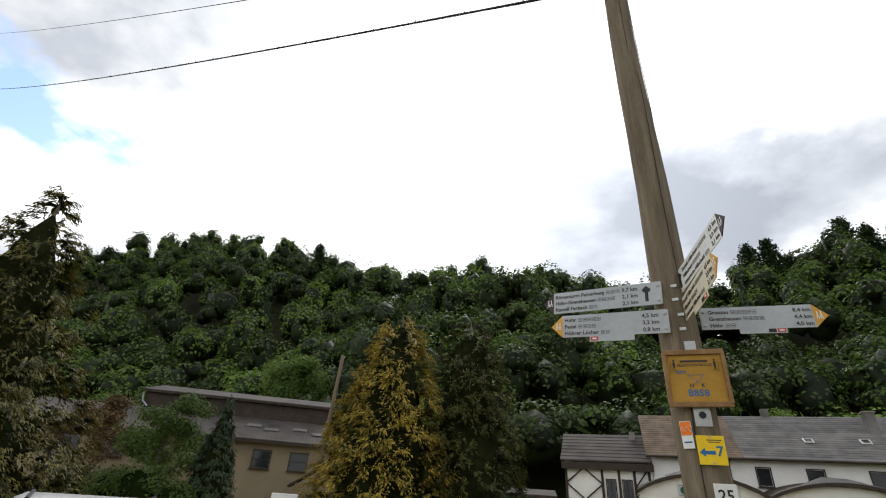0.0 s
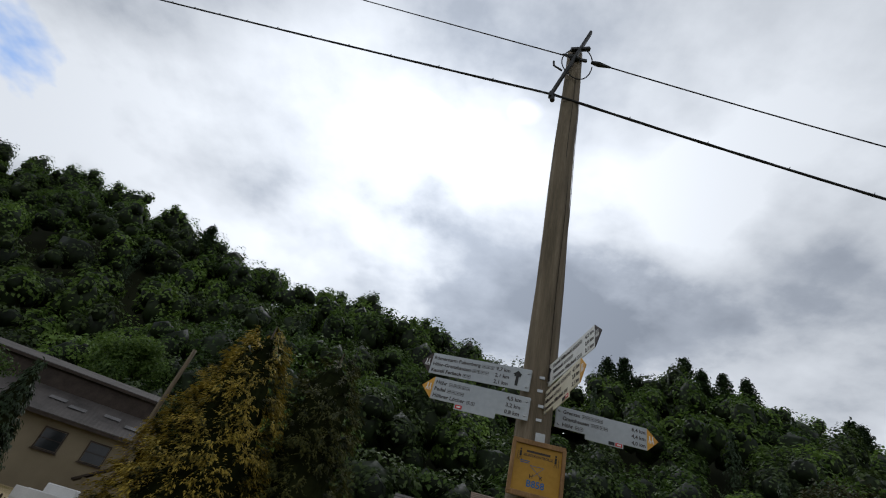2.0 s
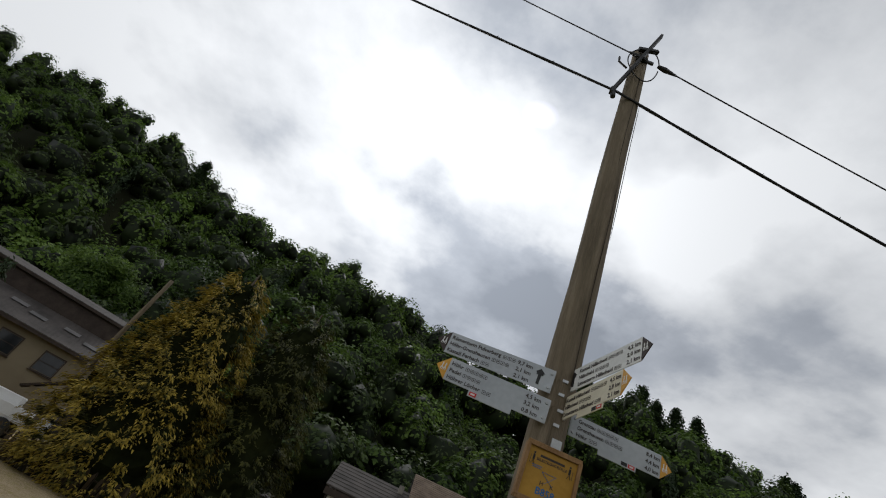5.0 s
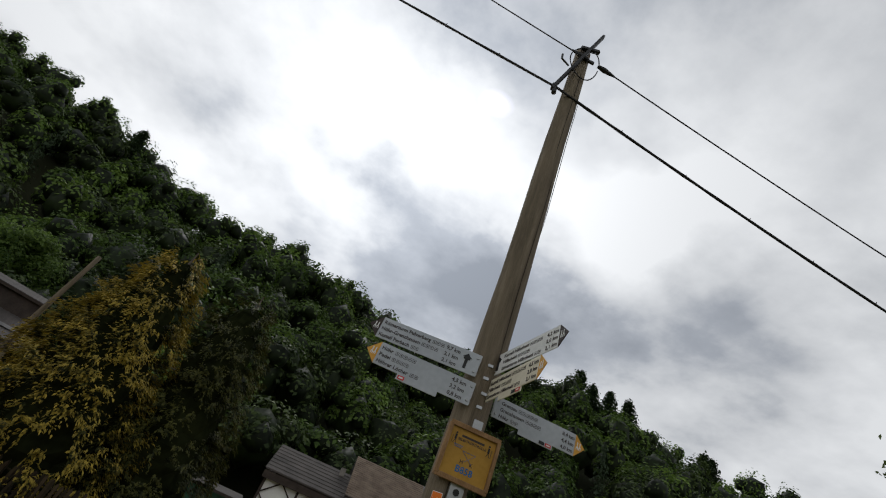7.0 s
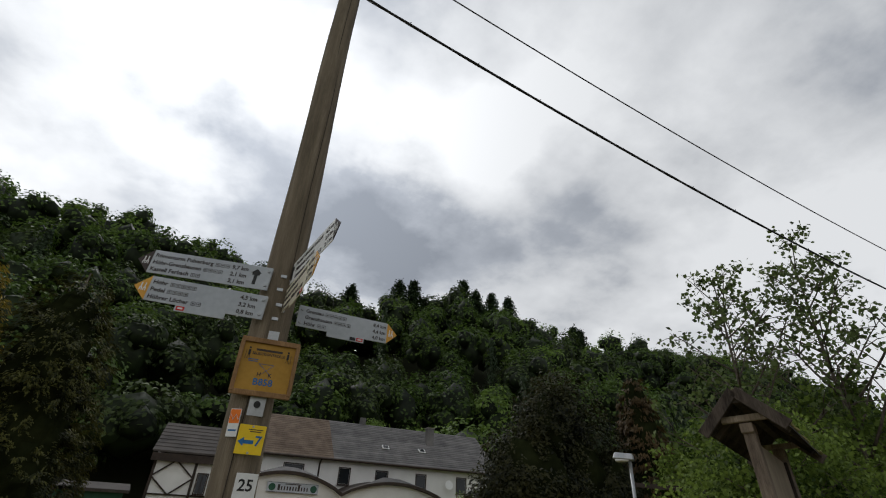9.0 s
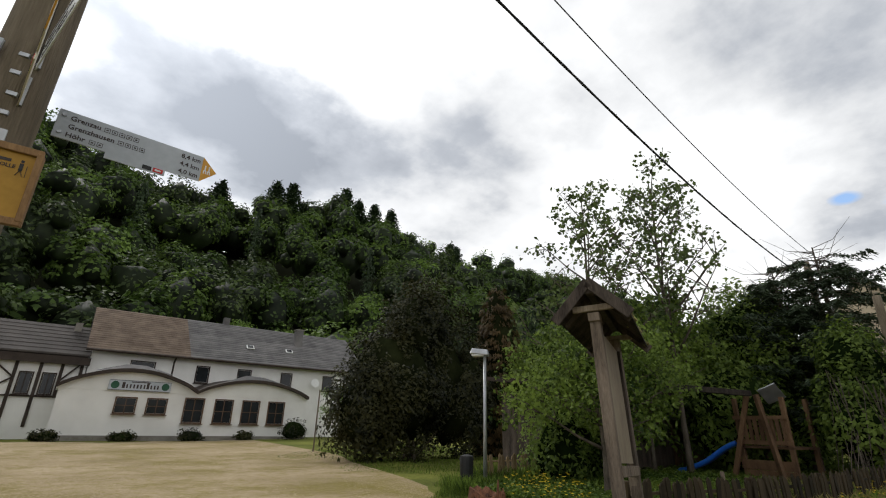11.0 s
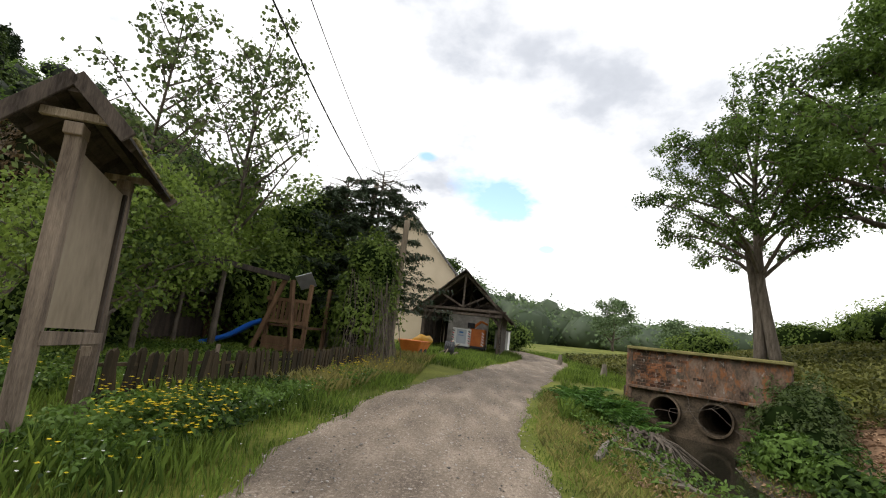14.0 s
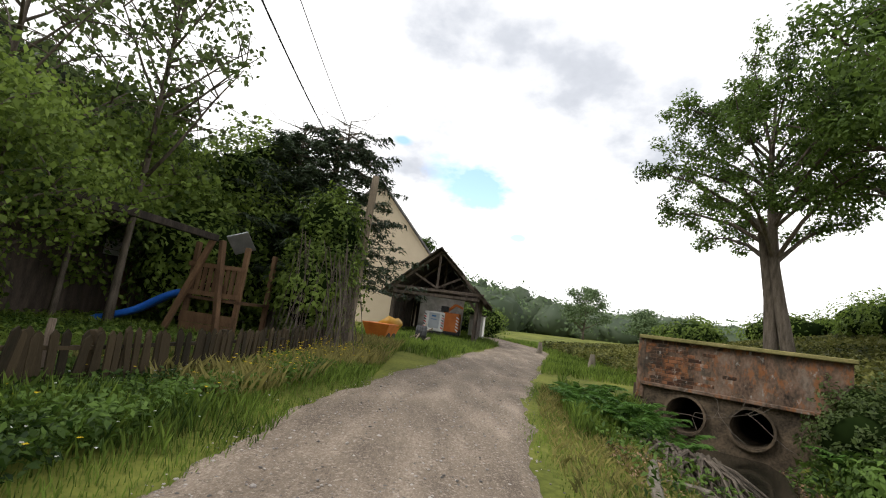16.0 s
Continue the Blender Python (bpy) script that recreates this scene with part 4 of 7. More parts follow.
# ---- buildings ----
def window(parent, x, z, w, h, y, frame_mat, bars=(1, 1), name="window", depth=0.10, sill=True):
    """A window with a real reveal: frame, panes, sill. The facade looks along -y at local y."""
    wn_ = part(name, MB().box((x, y - 0.012, z + h / 2 - 0.03), (w, 0.05, 0.06)).box((x, y - 0.012, z - h / 2 + 0.03), (w, 0.05, 0.06)).box((x - w / 2 + 0.03, y - 0.012, z), (0.06, 0.05, h - 0.12)).box((x + w / 2 - 0.03, y - 0.012, z), (0.06, 0.05, h - 0.12)), frame_mat, parent)
    nx, nz = bars[0] + 1, bars[1] + 1
    pw, ph = (w - 0.12) / nx, (h - 0.12) / nz
    for i in range(nx):
        for k in range(nz):
            part("pane", MB().box((x - w / 2 + 0.06 + pw * (i + 0.5), y + 0.012, z - h / 2 + 0.06 + ph * (k + 0.5)), (pw - 0.03, 0.012, ph - 0.03)), M_glass, wn_)
    br = MB()
    for i in range(1, nx):
        br.box((x - w / 2 + 0.06 + pw * i, y - 0.005, z), (0.04, 0.035, h - 0.12))
    for k in range(1, nz):
        br.box((x, y - 0.004, z - h / 2 + 0.06 + ph * k), (w - 0.12, 0.033, 0.035))
    if br.v:
        part("glazing_bar", br, frame_mat, wn_)
    if sill:
        part("window_sill", MB().box((x, y - 0.07, z - h / 2 - 0.03), (w + 0.12, 0.12, 0.04)), frame_mat, wn_)
    return wn_


def slate_roof(parent, x0, x1, ya, za, yb, zb, mat, name="roof", courses=16, thick=0.06):
    """A pitched plane from the eave (ya, za) to the ridge (yb, zb), laid in lapped courses."""
    rf_ = part(name, MB().box(((x0 + x1) / 2, (ya + yb) / 2, (za + zb) / 2 - 0.03), (x1 - x0 - 0.1, math.hypot(yb - ya, zb - za), 0.05), pose(0, 0, 0, math.degrees(math.atan2(zb - za, yb - ya)))), mat, parent)
    for i in range(courses):
        mb = MB()
        t0, t1 = i / courses, (i + 1.25) / courses
        p0 = Vector((0, ya + (yb - ya) * t0, za + (zb - za) * t0 + thick))
        p1 = Vector((0, ya + (yb - ya) * min(t1, 1), za + (zb - za) * min(t1, 1) + thick * 0.35))
        mb.add([(x0, p0.y, p0.z), (x1, p0.y, p0.z), (x1, p1.y, p1.z), (x0, p1.y, p1.z), (x0, p0.y, p0.z - thick), (x1, p0.y, p0.z - thick), (x1, p1.y, p1.z - thick), (x0, p1.y, p1.z - thick)],
               [(0, 1, 2, 3), (7, 6, 5, 4), (0, 4, 5, 1), (1, 5, 6, 2), (2, 6, 7, 3), (3, 7, 4, 0)])
        part("slate_course", mb, mat, rf_)
    return rf_


# the inn: long white house, lower front range with arched eaves, timber-framed annex
IY = 33.0
inn = thing("inn", pose(0, IY, 0.30, 0, 0, -1.0), "long white plastered inn with grey slate roof", "house")
part("wall", MB().box((11.5, 3.6, 2.45), (17.0, 7.2, 4.9)), M_plaster, inn)
slate_roof(inn, 2.7, 8.0, -0.45, 4.72, 3.6, 7.75, M_slatebrown, courses=20)
slate_roof(inn, 8.0, 20.3, -0.45, 4.72, 3.6, 7.75, M_slate, courses=20)
slate_roof(inn, 2.7, 20.3, 7.65, 4.72, 3.6, 7.75, M_slate, "back_roof")
part("gutter", MB().tube([(2.7, -0.52, 4.68), (20.3, -0.52, 4.68)], [0.07, 0.07], 8).tube([(7.2, -0.5, 4.66), (7.2, -0.05, 4.4), (7.2, -0.05, 2.9)], [0.05] * 3, 8), M_darktrim, inn)
part("gable", MB().prism([(0, 4.88), (7.2, 4.88), (3.6, 7.62)], 3.02, 3.2, "x"), M_plaster, inn)
part("gable", MB().prism([(0, 4.88), (7.2, 4.88), (3.6, 7.62)], 19.8, 19.98, "x"), M_plaster, inn)
ch = part("chimney", MB().box((15.6, 2.1, 7.0), (0.55, 0.5, 1.5)), M_slate, inn, bevel=0.02)
part("chimney_cap", MB().box((15.6, 2.1, 7.78), (0.65, 0.6, 0.07)), M_concrete, ch)
part("chimney", MB().box((10.6, 3.7, 7.9), (0.4, 0.4, 0.7)), M_slate, inn)
for sx_ in (11.85, 14.65):
    yy, zz_ = 1.05, 4.72 + (7.75 - 4.72) * (1.5 / 4.05) + 0.12
    sk = part("roof_window", MB().box((sx_, yy, zz_), (0.50, 0.42, 0.06), pose(0, 0, 0, 36.8).to_3x3().to_4x4()), M_whiteframe, inn)
    part("pane", MB().box((sx_, yy - 0.02, zz_ + 0.035), (0.36, 0.30, 0.02), pose(0, 0, 0, 36.8)), M_glass, sk)
for wx, ww in ((5.6, 1.3), (8.9, 0.8), (11.45, 0.9), (14.3, 0.8), (17.4, 0.8)):
    window(inn, wx, 3.8, ww, 1.05, -0.01, M_darktrim, (0, 0))
# lower front range with two arched dark eaves
part("front_range", MB().box((8.45, -1.3, 1.27), (12.9, 2.6, 2.54)), M_plaster, inn)


def arch_roof(x0, x1, rise):
    n = 14
    xs = np.linspace(x0, x1, n)
    zs = [2.60 + rise * math.sin(math.pi * min(1, max(0, (x - x0) / (x1 - x0)))) ** 0.8 for x in xs]
    top = MB()
    rf = MB()
    for (xa, za), (xb, zb) in zip(zip(xs[:-1], zs[:-1]), zip(xs[1:], zs[1:])):
        top.add([(xa, -2.62, za - 0.1), (xb, -2.62, zb - 0.1), (xb, -2.62, 2.45), (xa, -2.62, 2.45), (xa, -0.3, za - 0.1), (xb, -0.3, zb - 0.1), (xb, -0.3, 2.45), (xa, -0.3, 2.45)],
                [(0, 1, 2, 3), (4, 7, 6, 5), (0, 4, 5, 1), (2, 6, 7, 3)])
        rf.add([(xa, -2.95, za - 0.10), (xb, -2.95, zb - 0.10), (xb, -2.95, zb + 0.07), (xa, -2.95, za + 0.07), (xa, 0, za + 0.25), (xb, 0, zb + 0.25), (xa, 0, za - 0.1), (xb, 0, zb - 0.1)],
               [(0, 1, 2, 3), (3, 2, 5, 4), (0, 6, 7, 1), (4, 5, 7, 6)])
    part("arched_gable", top, M_plaster, inn)
    part("arched_eave", rf, M_darktrim, inn)
    xm = (x0 + x1) / 2
    w_ = (x1 - x0) * 0.28
    zt = max(zs)
    part("dormer_cap", MB().add([(xm - w_, -2.75, zt - 0.12), (xm + w_, -2.75, zt - 0.12), (xm, -0.05, zt + 0.55), (xm - w_ * 0.3, -2.0, zt + 0.32), (xm + w_ * 0.3, -2.0, zt + 0.32)], [(0, 1, 4, 3), (3, 4, 2), (0, 3, 2), (1, 2, 4), (0, 2, 1)]), M_slate, inn)


arch_roof(1.9, 8.3, 0.95)
arch_roof(8.3, 14.9, 0.80)
for wx in (4.95, 6.4):
    window(inn, wx, 1.75, 1.0, 0.85, -2.63, M_brownframe, (1, 1))
for wx in (8.26, 9.85, 11.4, 12.95):
    window(inn, wx, 1.6, 1.05, 1.36, -2.63, M_brownframe, (1, 1))
part("plinth", MB().box((8.45, -2.66, 0.12), (12.9, 0.12, 0.3)), M_concrete, inn)
sg = part("inn_sign", MB().box((5.45, -2.70, 2.75), (2.9, 0.07, 0.52)), M_sign, inn, "pale inn sign board", bevel=0.01)
for k, wl in enumerate((0.22, 0.12, 0.12, 0.12, 0.14, 0.12, 0.12, 0.20, 0.12, 0.12, 0.12)):
    part("sign_letter_bar", MB().box((4.66 + k * 0.16, -2.742, 2.71 + (0.04 if k in (0, 7) else 0)), (wl * 0.6, 0.01, 0.30 if k in (0, 7) else 0.2)), M_brownprint, sg)
part("sign_emblem", MB().tube([(4.28, -2.74, 2.75), (4.28, -2.75, 2.75)], [0.19, 0.19], 20).tube([(6.62, -2.74, 2.75), (6.62, -2.75, 2.75)], [0.19, 0.19], 20), M_green, sg)
part("sign_border", MB().box((5.45, -2.74, 2.995), (2.8, 0.02, 0.02)).box((5.45, -2.74, 2.505), (2.8, 0.02, 0.02)).box((5.45, -2.74, 2.93), (0.9, 0.01, 0.05)), M_brownprint, sg)
part("satellite_dish", MB().tube([(16.3, -0.1, 3.65), (16.3, -0.35, 3.75), (16.3, -0.4, 3.76)], [0.02, 0.05, 0.30], 14), M_whiteframe, inn)

annex = thing("timber_framed_annex", pose(0, IY, 0.30, 0, 0, -1.0), "black and white timber-framed annex with grey roof", "house")
part("wall", MB().box((0.35, 2.5, 2.1), (5.2, 5.0, 4.2)), M_plaster, annex)
slate_roof(annex, -2.5, 3.0, -0.35, 4.3, 2.9, 6.3, M_corr, courses=8)
slate_roof(annex, -2.5, 3.0, 5.4, 4.3, 2.9, 6.3, M_corr, "back_roof", courses=8)
part("gable", MB().prism([(0, 4.15), (5.0, 4.15), (2.9, 6.2)], -2.25, -2.1, "x"), M_plaster, annex)
part("eave_board", MB().box((0.3, -0.30, 4.0), (5.5, 0.12, 0.42)), M_darktrim, annex)
tf = [((-2.2, 0.6), (-2.2, 3.9)), ((0.0, 0.6), (0.0, 3.9)), ((1.0, 0.6), (1.0, 3.9)), ((2.75, 0.6), (2.75, 3.9)), ((-2.2, 2.1), (2.9, 2.1)), ((-2.2, 3.0), (-1.1, 3.9)), ((-1.1, 2.1), (-2.2, 3.0)), ((0.0, 3.0), (-1.1, 3.9)), ((-1.1, 2.1), (0.0, 3.0)), ((1.9, 2.1), (1.9, 3.9)), ((1.9, 2.9), (2.7, 3.9)), ((2.7, 2.1), (1.9, 2.9))]
for a, b in tf:
    part("timber", MB().beam((a[0], -0.02, a[1]), (b[0], -0.02, b[1]), 0.15, 0.08), M_darktrim, annex)
for wx in (0.5, 1.45):
    window(annex, wx, 2.75, 0.62, 1.15, -0.03, M_darktrim, (1, 0))
part("chimney", MB().box((2.1, 2.4, 6.1), (0.35, 0.35, 0.7)), M_concrete, annex)

# the hall behind the conifers
hall = thing("workshop_hall", pose(-16.6, 27.9, 0.55, 0, 0, 30.6), "long cream workshop hall with grey corrugated roof", "building")
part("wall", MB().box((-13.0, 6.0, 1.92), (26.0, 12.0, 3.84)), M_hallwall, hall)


def corrugated(parent, x0, x1, ya, za, yb, zb, name):
    mb = MB()
    n = int((x1 - x0) / 0.11)
    top = []
    for i in range(n + 1):
        x = x0 + (x1 - x0) * i / n
        dz = 0.028 * math.sin(i * math.pi / 1.0 + (0.5 if i % 2 else 0)) + (0.03 if i % 2 else 0)
        top += [(x, ya, za + dz), (x, yb, zb + dz)]
    low = [(x, y, z - 0.05) for x, y, z in top]
    m_ = len(top)
    fs = []
    for i in range(n):
        a, b, c, d = 2 * i, 2 * i + 2, 2 * i + 3, 2 * i + 1
        fs += [(a, b, c, d), (m_ + d, m_ + c, m_ + b, m_ + a), (a, m_ + a, m_ + b, b), (d, c, m_ + c, m_ + d)]
    mb.add(top + low, fs)
    return part(name, mb, M_corr, parent)


corrugated(hall, -26.4, 0.4, -0.55, 3.84, 3.3, 5.55, "roof")
part("clerestory", MB().box((-6.6, 3.3, 6.05), (12.4, 0.3, 1.3)), M_darktrim, hall)
corrugated(hall, -13.1, -0.2, 2.85, 6.68, 6.5, 7.6, "upper_roof")
corrugated(hall, -13.1, -0.2, 10.5, 6.6, 6.5, 7.6, "upper_roof")
part("fascia", MB().box((-13.0, -0.5, 3.72), (26.6, 0.06, 0.16)).box((-6.65, 2.9, 6.58), (12.9, 0.06, 0.14)), M_darktrim, hall)
part("downpipe", MB().tube([(-13.0, 2.9, 6.4), (-12.95, 3.0, 5.9), (-12.6, 3.1, 5.6)], [0.06] * 3, 8), M_metal, hall)
for i, wx in enumerate((-1.85, -4.1, -7.3, -10.5, -12.5, -15.0)):
    window(hall, wx, 2.75, 1.15, 1.1, -0.01, M_darktrim, (0, 1))
for wx, wy in ((-17.0, 1.4), (-5.2, 1.6), (-4.0, 1.1), (-2.2, 1.5), (-0.9, 0.9)):
    part("skylight_sheet", MB().box((wx, wy, 3.84 + (wy + 0.55) / 3.85 * 1.71 + 0.07), (0.9, 0.5, 0.02), pose(0, 0, 0, 23.9)), M_slate, hall)

# beige house beyond the barn
bh = thing("beige_house", pose(36.0, 3.1, g1(36, 3.6) - 0.7, 0, 0, -4), "beige plastered house with steep gable, behind barn", "house")
part("wall", MB().box((4.0, 1.4, 2.0), (8.0, 10.6, 4.0)), M_beige, bh)
part("gable", MB().prism([(-3.9, 4.0), (6.7, 4.0), (1.4, 10.0)], 0.0, 0.25, "x"), M_beige, bh)
part("gable", MB().prism([(-3.9, 4.0), (6.7, 4.0), (1.4, 10.0)], 7.7, 8.0, "x"), M_beige, bh)
for s in (-1, 1):
    part("roof", MB().add([(-0.3, 1.4, 10.25), (8.3, 1.4, 10.25), (8.3, 1.4 + s * 5.75, 3.74), (-0.3, 1.4 + s * 5.75, 3.74), (-0.3, 1.4, 10.07), (8.3, 1.4, 10.07), (8.3, 1.4 + s * 5.75, 3.56), (-0.3, 1.4 + s * 5.75, 3.56)],
                          [(0, 1, 2, 3), (7, 6, 5, 4), (0, 4, 5, 1), (1, 5, 6, 2), (2, 6, 7, 3), (3, 7, 4, 0)]), M_slate, bh)

# open timber barn by the lane
BX, BY = 29.0, -0.15
barn = thing("open_barn", pose(BX, BY, g1(BX, BY) + 0.08, 0, 0, -7), "ramshackle open timber barn of dark weathered boards", "barn")
bl, brt, ez, az, dp = 2.05, -2.15, 2.25, 4.25, 6.5
for y in (bl, brt):
    for x in (0, 3.2, dp):
        part("post", MB().box((x, y, ez / 2), (0.15, 0.15, ez)), M_barnwood if x == 0 else M_darkwood, barn, bevel=0.015)
for x in (0, 3.2, dp):
    part("tie_beam", MB().beam((x, bl + 0.3, ez), (x, brt - 0.3, ez + 0.05), 0.14, 0.14), M_barnwood, barn, bevel=0.012)
    part("king_post", MB().beam((x, -0.05, ez), (x, -0.05, az - 0.1), 0.11, 0.11), M_barnwood, barn, bevel=0.01)
    for s, yy in ((1, bl), (-1, brt)):
        part("rafter", MB().beam((x, yy + s * 0.5, ez - 0.35), (x, -0.05, az), 0.11, 0.13), M_barnwood, barn, bevel=0.01)
        part("strut", MB().beam((x, yy * 0.55, ez + 0.75), (x, -0.05, ez + 0.15), 0.10, 0.10), M_barnwood, barn, bevel=0.008)
        part("knee_brace", MB().beam((x, yy, ez - 0.75), (x, yy * 0.68, ez), 0.10, 0.10), M_barnwood, barn, bevel=0.008)
part("tie_beam", MB().beam((-0.12, bl + 0.6, ez - 0.28), (-0.12, brt - 0.1, ez - 0.2), 0.12, 0.14), M_barnwood, barn, bevel=0.01)
for s, yy in ((1, bl), (-1, brt)):
    for k in range(9):
        if s < 0 and k in (3, 4):
            continue
        t0, t1 = k / 9, (k + 1.1) / 9
        ya_, za_ = (yy + s * 0.75) * (1 - t0) - 0.05 * t0, (ez - 0.55) * (1 - t0) + (az + 0.1) * t0 + 0.12
        yb_, zb_ = (yy + s * 0.75) * (1 - t1) - 0.05 * t1, (ez - 0.55) * (1 - t1) + (az + 0.1) * t1 + 0.10
        part("roof_board", MB().add([(-0.45, ya_, za_), (dp + 0.4, ya_, za_), (dp + 0.4, yb_, zb_), (-0.45, yb_, zb_), (-0.45, ya_, za_ - 0.06), (dp + 0.4, ya_, za_ - 0.06), (dp + 0.4, yb_, zb_ - 0.06), (-0.45, yb_, zb_ - 0.06)],
                                    [(0, 1, 2, 3), (7, 6, 5, 4), (0, 4, 5, 1), (1, 5, 6, 2), (2, 6, 7, 3), (3, 7, 4, 0)]), M_darkwood, barn)
rngb = random.Random(5)
for k in range(26):
    x = 0.1 + k * 0.25
    part("side_board", MB().box((x, brt - 0.12, 1.1 + rngb.uniform(-0.05, 0.05)), (0.22, 0.03, 2.2 + rngb.uniform(-0.1, 0.1))), M_darkwood, barn)
for k in range(13):
    part("side_board", MB().box((0.3 + k * 0.5, bl + 0.12, 1.1), (0.46, 0.03, 2.2)), M_darkwood, barn)
for k in range(7):
    part("rear_board", MB().box((dp + 0.05, bl - 0.3 - k * 0.33, 1.3), (0.03, 0.31, 2.6)), M_darkwood, barn)
# Rear gable and loft floor are added to keep the open gable dark.
part("rear_gable", MB().prism([(bl, ez), (brt, ez), (-0.05, az - 0.1)], dp + 0.02, dp + 0.08, "x"), M_darkwood, barn)
part("loft_floor", MB().box((4.6, -0.05, ez + 0.12), (3.4, 4.0, 0.06)), M_darkwood, barn)
part("inner_wall", MB().box((3.4, -0.05, 1.05), (0.16, 2.5, 2.1)), M_whitewash, barn, "flaking whitewashed wall")
shed = thing("white_shed", pose(36.5, -3.1, g1(36.5, -3.1), 0, 0, -10), "small white garden shed beyond barn", "shed")
part("wall", MB().box((0, 0, 0.75), (1.6, 0.9, 1.5)), M_plaster, shed, bevel=0.01)
part("roof", MB().box((0, 0, 1.54), (1.8, 1.1, 0.08), pose(0, 0, 0, 5)), M_corr, shed)

# machines and clutter in the barn mouth
mg = thing("white_machine_cabinet", pose(BX + 1.5, BY - 0.15, g1(BX, BY) + 0.15, 0, 0, -7), "white machine cabinet with striped warning edges, in barn", "machine")
part("body", MB().box((0, 0, 0.68), (0.7, 1.05, 1.0)), M_white, mg, bevel=0.03)
part("door_panel", MB().box((-0.36, -0.02, 0.72), (0.03, 0.56, 0.78)), M_sign, mg, bevel=0.01)
part("label_plate", MB().box((-0.38, 0.0, 0.95), (0.01, 0.22, 0.08)).box((-0.38, 0.0, 0.78), (0.01, 0.3, 0.03)), M_blue, mg)
for s in (-1, 1):
    for k in range(6):
        part("warning_stripe", MB().beam((-0.358, s * 0.46 - 0.06, 0.33 + k * 0.13), (-0.358, s * 0.46 + 0.06, 0.40 + k * 0.13), 0.012, 0.05), M_black if k % 2 else M_red, mg)
part("base", MB().box((0, 0, 0.09), (0.6, 0.9, 0.18)), M_blackiron, mg, bevel=0.01)
om = thing("orange_machine", pose(BX + 2.0, BY - 1.10, g1(BX, BY) + 0.1, 0, 0, -7), "rusty orange construction machine standing in barn", "machine")
part("body", MB().box((0, 0, 0.75), (1.2, 0.85, 1.05)), M_rustmachine, om, bevel=0.04)
part("arm", MB().beam((0.2, 0.5, 1.2), (0.1, -0.1, 1.75), 0.16, 0.14).beam((0.1, -0.1, 1.75), (0.0, -0.5, 1.6), 0.14, 0.12), M_rustmachine, om, bevel=0.02)
part("engine", MB().box((0, 0.45, 1.45), (0.5, 0.4, 0.3)), M_blackiron, om, bevel=0.02)
for k in range(5):
    part("warning_stripe", MB().beam((-0.61, -0.40, 0.35 + k * 0.16), (-0.61, -0.26, 0.45 + k * 0.16), 0.01, 0.06), M_white, om)
for s in (-1, 1):
    part("wheel", MB().tube([(s * 0.4, -0.45, 0.22), (s * 0.4, 0.45, 0.22)], [0.22, 0.22], 14), M_blackiron, om)
sk = thing("orange_skip", pose(22.3, 1.5, g1(22.3, 1.5), 0, 0, -12), "rusted orange steel trough lying in weeds", "trough")
part("trough", MB().add([(-0.75, -0.5, 0.62), (0.75, -0.5, 0.62), (0.75, 0.5, 0.62), (-0.75, 0.5, 0.62), (-0.55, -0.32, 0.12), (0.55, -0.32, 0.12), (0.55, 0.32, 0.12), (-0.55, 0.32, 0.12)], [(4, 5, 1, 0), (5, 6, 2, 1), (6, 7, 3, 2), (7, 4, 0, 3), (7, 6, 5, 4), (0, 1, 2, 3)]), M_rustmachine, sk, bevel=0.02)
for wx in (-0.3, 0.3):
    part("wheel", MB().tube([(wx, -0.4, 0.16), (wx, -0.3, 0.16)], [0.16, 0.16], 12), M_blackiron, sk)
yt = thing("yellow_tarpaulin", pose(22.7, 1.2, g1(22.7, 1.2) + 0.2, 0, 0, 10), "crumpled yellow tarpaulin over rubbish heap", "tarpaulin")
vv, ff = blob((0, 0, 0.42), (0.42, 0.36, 0.22), np.random.default_rng(3), 0.5)
part("sheet", np_mesh("sheet", vv, ff, M_yellow), None, yt)
jk = thing("scrap_heap", pose(24.6, 0.2, g1(24.6, 0.2)), "dark heap of scrap iron and tyres", "scrap")
for k in range(4):
    part("tyre", MB().tube([(0.3 * math.cos(a) + 0.25 * k - 0.4, 0.1 * k - 0.2, 0.3 + 0.3 * math.sin(a)) for a in np.linspace(0, 2 * math.pi, 15)], [0.085] * 15, 8), M_blackiron, jk)
part("scrap_bar", MB().beam((-0.7, 0.1, 0.1), (0.6, -0.2, 0.75), 0.05, 0.05).beam((-0.2, 0.4, 0.1), (0.2, -0.5, 0.6), 0.07, 0.04).beam((-0.9, -0.3, 0.15), (0.3, -0.4, 0.2), 0.12, 0.05), M_oldwood, jk)

